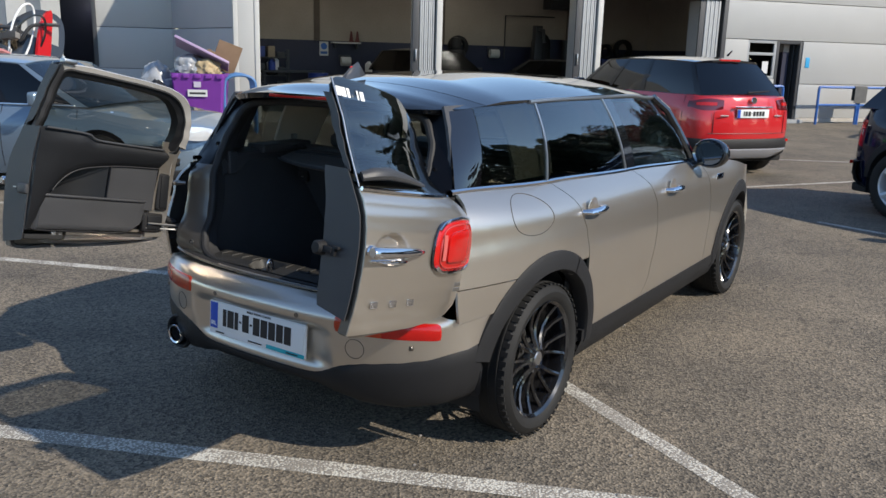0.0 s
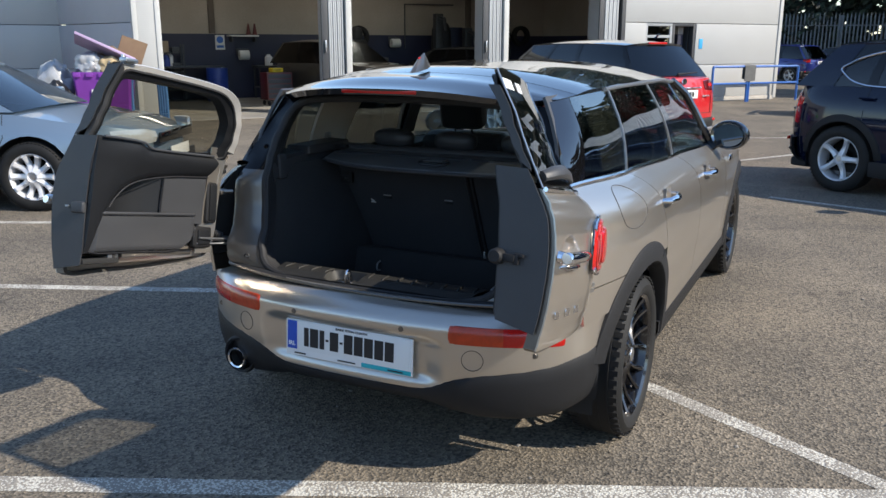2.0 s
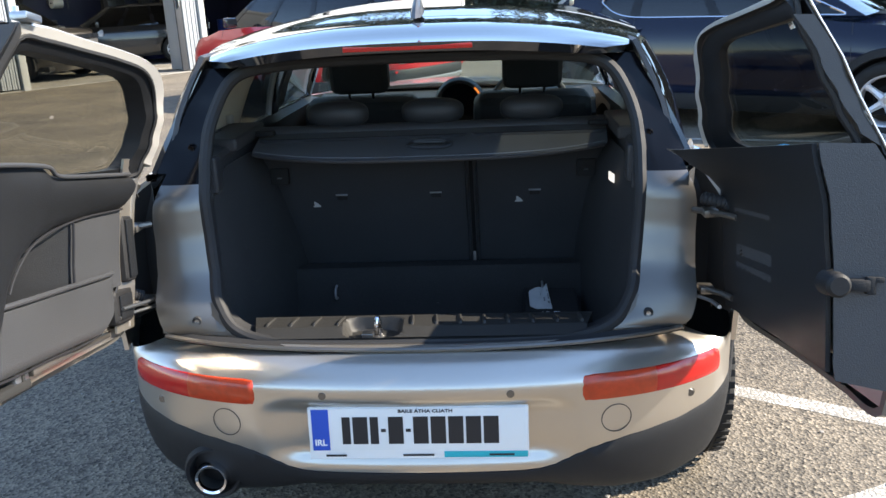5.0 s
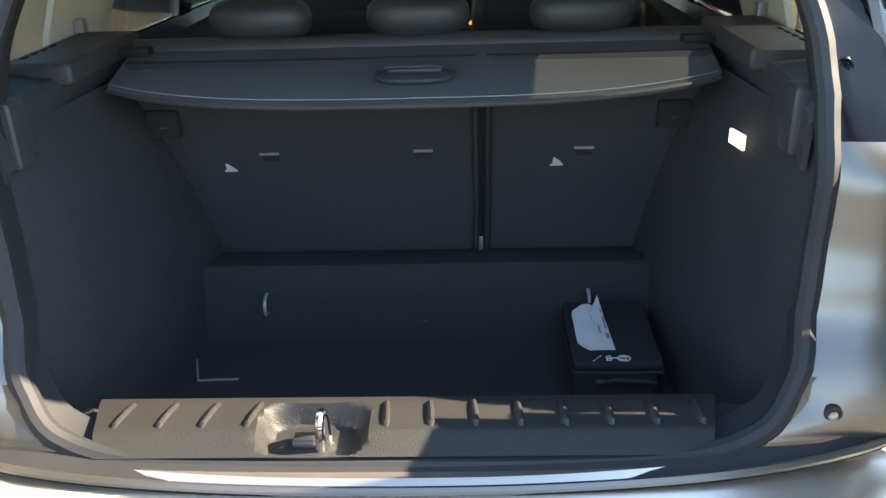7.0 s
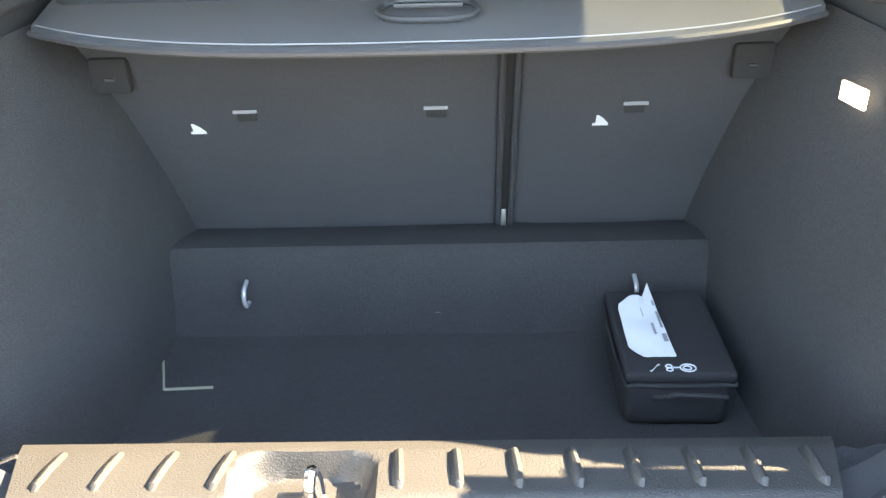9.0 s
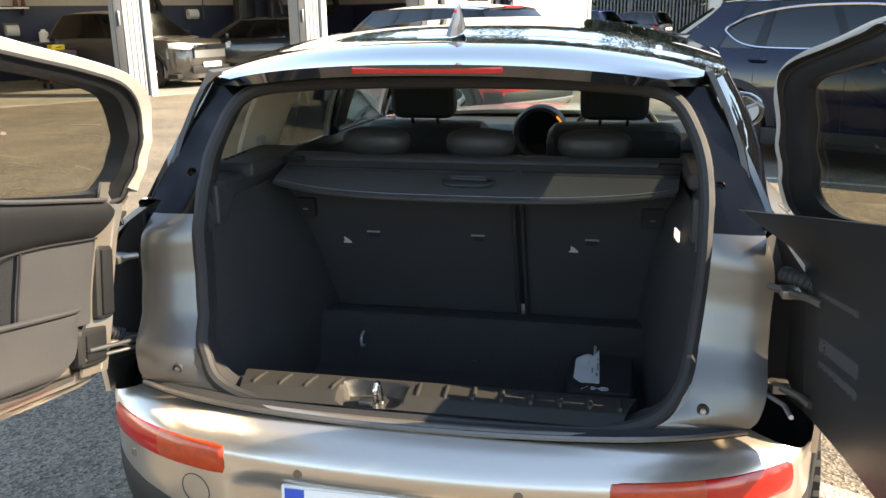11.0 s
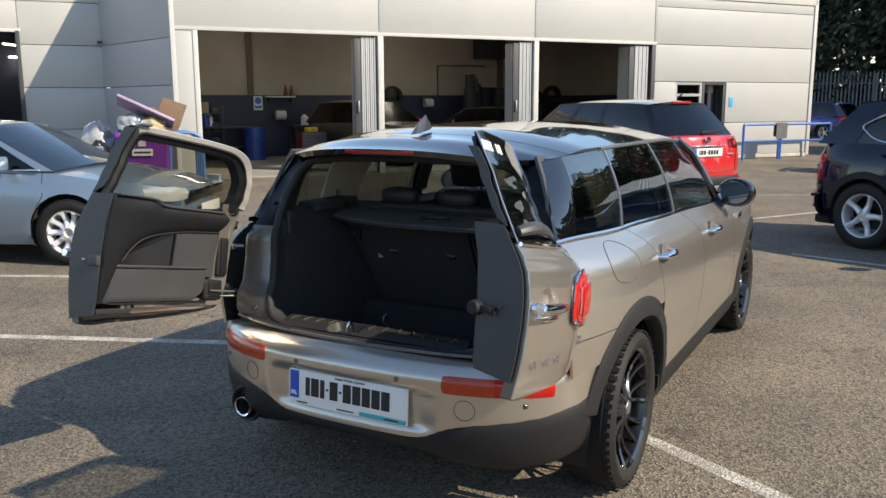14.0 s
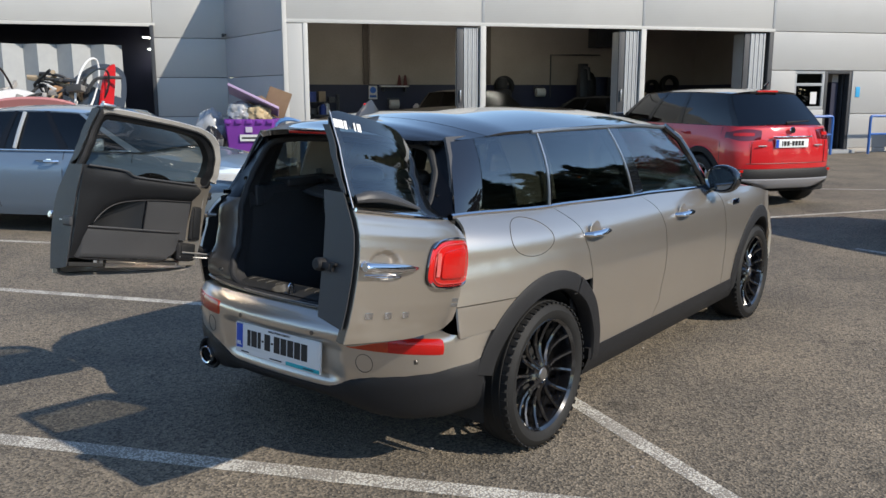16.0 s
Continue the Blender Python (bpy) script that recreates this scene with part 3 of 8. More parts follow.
# unseen plain wall added behind the camera to cut sky light, bounce warm light
def unseen_wall(name, x0, y0, x1, y1, h):
    a, b = Vector((x0, y0, 0)), Vector((x1, y1, 0))
    w = solo(name, box(((b - a).length, 0.3, h), (0, 0, h / 2), 0.02), mat("warm_bounce_render", (0.42, 0.37, 0.30), 0.9, vary=0.3, scale=0.7, fine=0.15, fine_scale=14.0), "unseen plain wall added to cut sky light", "wall", kind="structure")
    w.matrix_world = Matrix.Translation(a.lerp(b, 0.5)) @ Matrix.Rotation(math.atan2(b.y - a.y, b.x - a.x), 4, "Z")


unseen_wall("wall_back", -16.0, -10.0, 15.0, -11.0, 2.2)

# ---- the estate car with its two rear doors open ----
HUB_R, HUB_F, HUB_Z = 0.76, 3.43, 0.315
ARCHES = ((HUB_R, HUB_Z, 0.372), (HUB_F, HUB_Z, 0.372))
belt_z = table([(0.30, 1.036), (0.97, 1.008), (1.77, 0.984), (2.6, 0.957), (3.2, 0.93)])
belt_x = table([(0.30, 0.695), (0.97, 0.735), (1.77, 0.764), (2.6, 0.792), (3.2, 0.79)])
flank = table([(0.18, 0.835), (0.33, 0.872), (0.45, 0.882), (0.60, 0.893), (0.70, 0.896), (0.80, 0.889), (0.88, 0.874)])


def plan_k(y):
    """How far the flank draws in towards the tail and the nose."""
    k = 1.0
    if y < 0.95:
        k -= 0.115 * ((0.95 - y) / 0.75) ** 2
    if y > 3.2:
        k -= 0.26 * ((y - 3.2) / 1.05) ** 2.2
    return k


def side_x(y, z):
    zb, xb = belt_z(y), belt_x(y)
    zs = zb - 0.13
    if z <= zs:
        return flank(z) * plan_k(y)
    t = min((z - zs) / (zb - zs), 1.0)
    return lerp(flank(zs) * plan_k(y), xb, 0.25 * t + 0.75 * t ** 2.4)


def out_of_arches(y, z, grow=0.0, arches=ARCHES):
    for cy, cz, r in arches:
        r += grow
        dy, dz = y - cy, z - cz
        d = math.hypot(dy, dz)
        if d < r:
            if d < 1e-6:
                dy, dz, d = 0, 1, 1
            return cy + dy * r / d, cz + dz * r / d, True
    return y, z, False


def patch(yl, yr, zb, zt, nu, nv, s, grow=0.0, lift=0.0, t=0.012):
    """A panel of the flank between two upright seams and two long ones; s: +1 right, -1 left."""
    rows, held = [], set()
    for i in range(nv + 1):
        row = []
        for j in range(nu + 1):
            u, v = j / nu, i / nv
            y = lerp(yl(0.6), yr(0.6), u)
            for _ in range(3):
                z = lerp(zb(y), zt(y), v)
                y = lerp(yl(z), yr(z), u)
            y, z, inside = out_of_arches(y, z, grow)
            p = Vector((s * (side_x(y, z) + lift), y, z))
            if inside:
                held.add(tuple(round(c, 5) for c in p))
            row.append(p)
        rows.append(row)
    bm = grid(rows, keep=lambda q: not all(tuple(round(c, 5) for c in v.co) in held for v in q))
    for v in [v for v in bm.verts if not v.link_faces]:
        bm.verts.remove(v)
    return thick(bm, t)


SILL = 0.335
quarter_rear = table([(0.55, 0.235), (0.72, 0.215), (0.9, 0.265), (1.04, 0.335)])
door_rear = table([(0.30, 1.15), (0.55, 1.10), (0.72, 1.088), (0.80, 1.07), (0.90, 1.04), (1.02, 0.975)])
door_mid = table([(0.30, 1.765), (0.45, 1.87), (0.65, 1.905), (0.80, 1.90), (0.90, 1.87), (1.0, 1.80)])
door_front = table([(0.30, 2.80), (0.55, 2.80), (0.70, 2.78), (0.9, 2.75), (1.0, 2.68)])
MIRROR = mat("mirror_glass", (0.24, 0.26, 0.265), 0.03, 1.0)
SEAM = mat("paint_seam", (0.05, 0.045, 0.04), 0.6)
mini = thing("estate_car", "champagne grey estate car, black roof, both rear doors open", "car")


def rear_y(x, z):
    """The tail's surface, with the rear doors shut."""
    y0 = table([(0.60, 0.050), (0.65, 0.040), (0.70, 0.032), (0.75, 0.027), (0.82, 0.0245), (0.88, 0.0260), (0.92, 0.031), (0.96, 0.040), (1.00, 0.057), (1.04, 0.085), (1.08, 0.111), (1.14, 0.146), (1.20, 0.178), (1.345, 0.258)])(z)
    return y0 + 0.10 * abs(x / 0.7) ** 2.6 + 0.03 * abs(x / 0.7) ** 6


TAIL_PLAN = spline([(0, 0, 0), (0.13, 0.002, 0), (0.26, 0.010, 0), (0.40, 0.027, 0), (0.52, 0.056, 0), (0.62, 0.098, 0), (0.70, 0.150, 0), (0.757, 0.205, 0), (0.793, 0.265, 0), (0.814, 0.33, 0), (0.828, 0.40, 0), (0.838, 0.47, 0)], 14)


def bumper_y(x):
    a = abs(x)
    for p, q in zip(TAIL_PLAN, TAIL_PLAN[1:]):
        if a <= q.x:
            return lerp(p.y, q.y, (a - p.x) / max(q.x - p.x, 1e-6))
    return TAIL_PLAN[-1].y


def half_well(x0, x1, r, at):
    """The upper half of a wheel well, open below."""
    rows = []
    for h, k in ((x0, 0.05), (x0, 1.0), (x1, 1.0)):
        rows.append([Vector(at) + Vector((h, math.cos(w) * r * k, math.sin(w) * r * k)) for w in (radians(lerp(-18, 198, j / 24)) for j in range(25))])
    return grid(rows)


def build_flank(s):
    gap = 0.003
    seam = lambda y: 0.712 - 0.03 * (y - 0.2)
    part("quarter_panel", patch(quarter_rear, lambda z: door_rear(z) - gap, lambda y: seam(y) + 0.002, lambda y: belt_z(y) - 0.006, 40, 20, s, 0.075), PAINT, mini)
    part("bumper_corner", patch(quarter_rear, lambda z: 0.53, lambda y: lerp(0.585, 0.60, min(max((y - 0.2) / 0.3, 0), 1)), lambda y: seam(y) - 0.002, 30, 10, s, 0.075), PAINT, mini, "champagne grey corner of the rear bumper")
    part("quarter_backing", patch(quarter_rear, lambda z: 0.50, lambda y: seam(y) - 0.02, lambda y: seam(y) + 0.02, 14, 2, s, 0.075, -0.016, 0.003), DARK, mini)
    rd = part("rear_door", patch(lambda z: door_rear(z) + gap, lambda z: door_mid(z) - gap, lambda y: SILL, lambda y: belt_z(y) - 0.006, 40, 26, s, 0.075), PAINT, mini)
    fd = part("front_door", patch(lambda z: door_mid(z) + gap, lambda z: door_front(z) - gap, lambda y: SILL, lambda y: belt_z(y) - 0.006, 30, 22, s, 0.03), PAINT, mini)
    part("front_wing", patch(lambda z: door_front(z) + gap, lambda z: 4.12 - 0.1 * z, lambda y: SILL, lambda y: table([(2.7, 0.95), (3.3, 0.905), (3.8, 0.83), (4.1, 0.70)])(y), 50, 22, s, 0.07), PAINT, mini)
    # plastic arches, in two pieces behind, and the sill strip
    for cy, a0, a1, name in ((HUB_R, 62, 166, "arch_trim"), (HUB_R, -4, 61, "arch_trim"), (HUB_F, -8, 186, "arch_trim")):
        rows = []
        for j in range(29):
            a = radians(lerp(a0, a1, j / 28))
            row = []
            for r, lift in ((0.372, -0.05), (0.372, 0.0), (0.380, 0.013), (0.44, 0.011), (0.455, 0.004), (0.456, -0.008)):
                y, z = cy + math.cos(a) * r, HUB_Z + math.sin(a) * r
                row.append((s * (side_x(y, max(z, 0.2)) + lift), y, z))
            rows.append(row)
        part(name, grid(rows), PLASTIC, mini, "grained black plastic wheel arch trim")
    rows = []
    for j in range(31):
        y = lerp(1.11, 3.06, j / 30)
        top = min(SILL + 0.012, HUB_Z + 0.2)
        rows.append([(s * (side_x(y, z) + lift), y, z) for z, lift in ((top, -0.02), (top, 0.004), (0.30, 0.008), (0.215, 0.0), (0.19, -0.03), (0.19, -0.2))])
    part("sill_trim", grid(rows), PLASTIC, mini, "black plastic sill strip")
    # belt strip
    rows = []
    for j in range(41):
        y = lerp(0.31, 2.66, j / 40)
        zb, xb = belt_z(y), belt_x(y)
        rows.append([(s * (xb + a), y, zb + b) for a, b in ((0.0, -0.010), (0.007, -0.009), (0.008, 0.004), (0.0, 0.010), (-0.012, 0.010))])
    part("belt_strip", grid(rows), CHROME, mini, "bright chrome belt strip")
    # fuel flap
    if s > 0:
        ring = []
        for j in range(40):
            a = 2 * math.pi * j / 40
            rr = 0.125 * (1 - 0.12 * math.sin(a) ** 2 * (1 if math.sin(a) < 0 else -0.3) + 0.06 * math.cos(a + 0.8))
            y, z = 0.658 + math.cos(a) * rr * 1.10, 0.922 + math.sin(a) * rr * 0.62
            ring.append((y, z))
        part("fuel_flap", tube([(side_x(y, z) + 0.0005, y, z) for y, z in ring], 0.0016, 6, closed=True), SEAM, mini, "rounded seam of the fuel flap")
    # pull handles
    for door, y, z in ((rd, 1.14, 0.885), (fd, 2.13, 0.862)):
        x0 = side_x(y, z)
        bm = tube([(s * (x0 - 0.005), y - 0.085, z), (s * (x0 + 0.03), y - 0.07, z + 0.002), (s * (x0 + 0.042), y - 0.02, z + 0.003), (s * (x0 + 0.042), y + 0.03, z + 0.004), (s * (x0 + 0.034), y + 0.075, z + 0.004), (s * (x0 - 0.004), y + 0.09, z + 0.004)],
                  [0.010, 0.0135, 0.015, 0.015, 0.0135, 0.009], 10, flat=0.75)
        h = part("door_handle", bm, CHROME, door, "chrome pull handle")
        part("handle_bowl", lathe([(s * (x0 + 0.004), 0.055), (s * (x0 + 0.006), 0.05), (s * (x0 + 0.001), 0.03), (s * (x0 - 0.004), 0.002)], 24, at=(0, y, z)), PAINT, h)
    # glasshouse
    top_z = lambda y: table([(0.35, 1.302), (0.6, 1.322), (1.2, 1.332), (2.0, 1.328), (2.5, 1.305)])(y)
    top_x = lambda y: table([(0.35, 0.585), (0.6, 0.612), (1.2, 0.63), (2.0, 0.625), (2.5, 0.60)])(y)

    def panel(yb0, yb1, yt0, yt1, lift=0.0, n=10, t=0.004, tuck=0.0):
        rows = []
        for i in range(7):
            v = i / 6
            row = []
            for j in range(n + 1):
                u = j / n
                y = lerp(lerp(yb0, yb1, u), lerp(yt0, yt1, u), v)
                yb, yt = lerp(yb0, yb1, u), lerp(yt0, yt1, u)
                x = lerp(belt_x(yb), top_x(yt), v) + 0.022 * math.sin(v * math.pi) + lift - tuck * math.sin(v * 2.4) * (1 - u) ** 1.6
                row.append((s * x, y, lerp(belt_z(yb) + 0.008, top_z(yt), v)))
            rows.append(row)
        return thick(grid(rows), t)

    part("pillar", panel(0.333, 0.492, 0.455, 0.565, 0.0, 10, 0.012, tuck=0.034), PILLAR_GLASS, mini, "gloss black rear pillar")
    part("quarter_window", panel(0.496, 0.965, 0.569, 1.02), TINT, mini, "dark tinted quarter window")
    part("rear_door_window", panel(0.985, 1.74, 1.04, 1.70), TINT, rd, "dark tinted window")
    part("front_door_window", panel(1.86, 2.62, 1.80, 2.46), TINT_LIGHT, fd, "tinted front window")
    for yb0, yb1, yt0, yt1, m, lift in ((0.963, 0.973, 1.018, 1.028, SATIN, 0.004), (0.974, 0.988, 1.029, 1.043, GLOSS_BLACK, 0.002), (1.738, 1.752, 1.70, 1.712, SATIN, 0.004), (1.753, 1.862, 1.713, 1.802, GLOSS_BLACK, 0.002)):
        part("pillar", panel(yb0, yb1, yt0, yt1, lift, 2, 0.02), m, mini)
    part("window_trim", tube([(s * (top_x(y) + 0.002), y, top_z(y) + 0.004) for y in [0.98 + 0.1 * k for k in range(16)]], 0.009, 6), SATIN, mini, "satin strip over the side windows")
    part("windscreen_pillar", tube([(s * (belt_x(2.63) + 0.004), 2.66, belt_z(2.63) + 0.01), (s * 0.72, 2.60, 1.13), (s * 0.665, 2.54, 1.24), (s * 0.60, 2.47, 1.312)], [0.024, 0.022, 0.022, 0.022], 8), GLOSS_BLACK, mini)
    # mirror
    mir = part("mirror", tube([(s * 0.80, 2.62, 0.93), (s * 0.84, 2.62, 0.955), (s * 0.88, 2.61, 0.975)], [0.04, 0.028, 0.03], 10, flat=0.6), GLOSS_BLACK, mini, "gloss black door mirror")
    bm = bmesh.new()
    bmesh.ops.create_uvsphere(bm, u_segments=24, v_segments=14, radius=1)
    for v in bm.verts:
        v.co = Vector((v.co.x * 0.110, max(v.co.y, -0.3) * 0.085, v.co.z * 0.084))
    bmesh.ops.transform(bm, matrix=pose(s * 0.915, 2.62, 1.01, 0, 0, -14 * s), verts=bm.verts)
    part("mirror_shell", bm, GLOSS_BLACK, mir)
    bm = lathe([(0, 0.001), (0, 0.9), (-0.012, 1.0)], 28, axis="y")
    for v in bm.verts:
        v.co = Vector((v.co.x * 0.094, v.co.y * 1.0 - 0.0275, v.co.z * 0.070))
    bmesh.ops.transform(bm, matrix=pose(s * 0.915, 2.62, 1.01, 0, 0, -14 * s), verts=bm.verts)
    part("mirror_glass", bm, MIRROR, mir, "mirror glass")
    # indicator badge on the wing
    x0 = side_x(2.93, 0.83)
    part("side_scuttle", box((0.012, 0.12, 0.035), (s * (x0 + 0.004), 2.94, 0.845), 0.005), CHROME, mini)
    for y in (HUB_R, HUB_F):
        wheel(mini, (s * 0.775, y, HUB_Z), 0.318, 0.205, 0.247, 8, RIM_BLACK, s, pair=True)
        part("wheel_well", half_well(s * 0.55, s * 0.80, 0.385, (0, y, HUB_Z)), DARK, mini)


for side in (1, -1):
    build_flank(side)


def build_roof():
    prof = table([(0.255, 1.352), (0.45, 1.388), (0.8, 1.422), (1.4, 1.438), (2.0, 1.425), (2.45, 1.375), (2.62, 1.325)])
    edge_z = table([(0.255, 1.316), (0.4, 1.316), (0.8, 1.34), (1.6, 1.345), (2.3, 1.328), (2.62, 1.27)])
    half = table([(0.255, 0.47), (0.32, 0.535), (0.42, 0.588), (0.6, 0.612), (1.2, 0.635), (2.0, 0.63), (2.62, 0.60)])

    def sheet(y0, y1, n, lift=0.0, xk=1.0):
        rows = []
        for i in range(n + 1):
            y = lerp(y0, y1, i / n)
            row = []
            for j in range(25):
                u = lerp(-1, 1, j / 24)
                h = 1 - abs(u) ** 2.6
                yy = y + (0.10 * abs(u) ** 4 if y < 0.5 else 0.10 * abs(u) ** 4 * max(0, (0.9 - y) / 0.4))
                row.append((half(y) * u * xk, yy, lerp(edge_z(y), prof(y), h) + lift))
            rows.append(row)
        return grid(rows)
    part("roof", thick(sheet(0.585, 2.55, 40), 0.018), GLOSS_BLACK, mini, "gloss black roof")
    part("roof_spoiler", thick(sheet(0.255, 0.578, 10), 0.022), GLOSS_BLACK, mini, "gloss black roof spoiler")
    liner = sheet(0.53, 2.5, 24, -0.04, 0.93)
    part("roof_lining", liner, BEIGE, mini, "pale beige roof lining")
    part("brake_light", box((0.31, 0.012, 0.016), (0, 0.262, 1.342), 0.004), RED_LENS, mini, "red high brake light")
    bm = grid([[Vector((w * (1 - t) ** 0.6 * 0.018, 0.50 + 0.17 * u * (1 - 0.72 * t) + 0.07 * t, 1.398 + 0.022 * u + 0.056 * t)) for u, w in
                ((0, 0), (0.1, 0.7), (0.35, 1), (0.7, 0.9), (1, 0), (0.7, -0.9), (0.35, -1), (0.1, -0.7))] for t in (0, 0.1, 0.3, 0.55, 0.8, 0.95, 1)], close_u=True)
    part("aerial_fin", bm, mat("fin_grey", (0.03, 0.03, 0.032), 0.3, coat=0.5), mini, "grey shark-fin aerial with a red tip")
    part("fin_tip", box((0.006, 0.016, 0.012), (0, 0.575, 1.452), 0.002), RED_LENS, mini)


build_roof()


def build_front():
    rows = []
    for i in range(17):
        y = lerp(2.66, 4.16, i / 16)
        top = table([(2.66, 1.0), (3.0, 0.985), (3.5, 0.945), (3.9, 0.87), (4.16, 0.72)])(y)
        e = table([(2.7, 0.95), (3.3, 0.905), (3.8, 0.83), (4.16, 0.68)])(y)
        w = side_x(y, min(e, 0.9)) * 0.985
        rows.append([(w * u, y, lerp(e, top, 1 - abs(u) ** 2.2)) for u in (k / 10 - 1 for k in range(21))])
    part("bonnet", thick(grid(rows), 0.015), PAINT, mini, "champagne grey bonnet")
    rows = []
    for u in (k / 14 - 1 for k in range(29)):
        yy = 4.24 - 0.22 * abs(u) ** 3
        rows.append([(0.77 * u, yy - 0.08, 0.72), (0.785 * u, yy - 0.02, 0.64), (0.80 * u, yy, 0.5), (0.80 * u, yy - 0.01, 0.36), (0.79 * u, yy - 0.06, 0.22)])
    part("front_bumper", thick(grid(rows), 0.02), PAINT, mini)
    rows = []
    for i in range(9):
        v = i / 8
        rows.append([(lerp(0.745, 0.59, v) * u, lerp(2.86, 2.53, v) - lerp(0.16, 0.10, v) * abs(u) ** 2.2, lerp(0.985, 1.345, v) - 0.02 * abs(u) ** 2) for u in (k / 8 - 1 for k in range(17))])
    part("windscreen", thick(grid(rows), 0.005), CLEAR, mini)
    part("underbody", box((1.42, 3.5, 0.06), (0, 2.2, 0.22), 0.02), DARK, mini)


build_front()


BUMPER_EDGE = [(0.16, 0.628), (0.11, 0.642), (0.055, 0.622), (0.030, 0.610), (0.016, 0.598), (0.006, 0.586), (0.0, 0.572)]
paint_hem = table([(0, 0.344), (0.25, 0.345), (0.29, 0.348), (0.325, 0.357), (0.355, 0.371), (0.385, 0.387), (0.42, 0.401), (0.46, 0.412), (0.52, 0.424), (0.62, 0.437), (0.70, 0.450), (0.80, 0.478), (0.83, 0.50)])


def bumper_at(i, z, out=0.0):
    """A point of the bumper's skin at a station of its plan and a height."""
    p = TAIL_PLAN[i]
    q, r = TAIL_PLAN[max(i - 1, 0)], TAIL_PLAN[min(i + 1, len(TAIL_PLAN) - 1)]
    way = (r - q).normalized()
    inward = Vector((-way.y, way.x, 0))
    k = max(0.0, min(1.0, (p.x - 0.69) / 0.09))
    k = k * k * (3 - 2 * k)
    d, zz = 0.0, z
    if z > 0.572:
        rim = [(d0 * lerp(1, 0.02, k), 0.572 + (z0 - 0.572) * lerp(1, 0.37, k)) for d0, z0 in BUMPER_EDGE]
        for (d1, z1), (d0, z0) in zip(rim[1:], rim[2:]):
            if z0 <= z <= z1:
                d = lerp(d0, d1, (z - z0) / max(z1 - z0, 1e-6))
                break
    elif z < 0.47:
        d = 0.0026 * ((0.47 - z) / 0.05) ** 2
    return p + inward * (d - out) + Vector((0, 0, zz)), k, inward


def off_arch(p, r=0.448):
    """Keeps a point of the corner behind the arch trim."""
    dz = p.z - HUB_Z
    if abs(dz) < r:
        y1 = HUB_R - math.sqrt(r * r - dz * dz)
        if p.y > y1:
            a = [q for q in TAIL_PLAN if q.y <= y1][-1]
            return Vector((a.x + (p.x - a.x) * 0.25 if p.x < a.x else a.x + 0.001, y1, p.z))
    return p


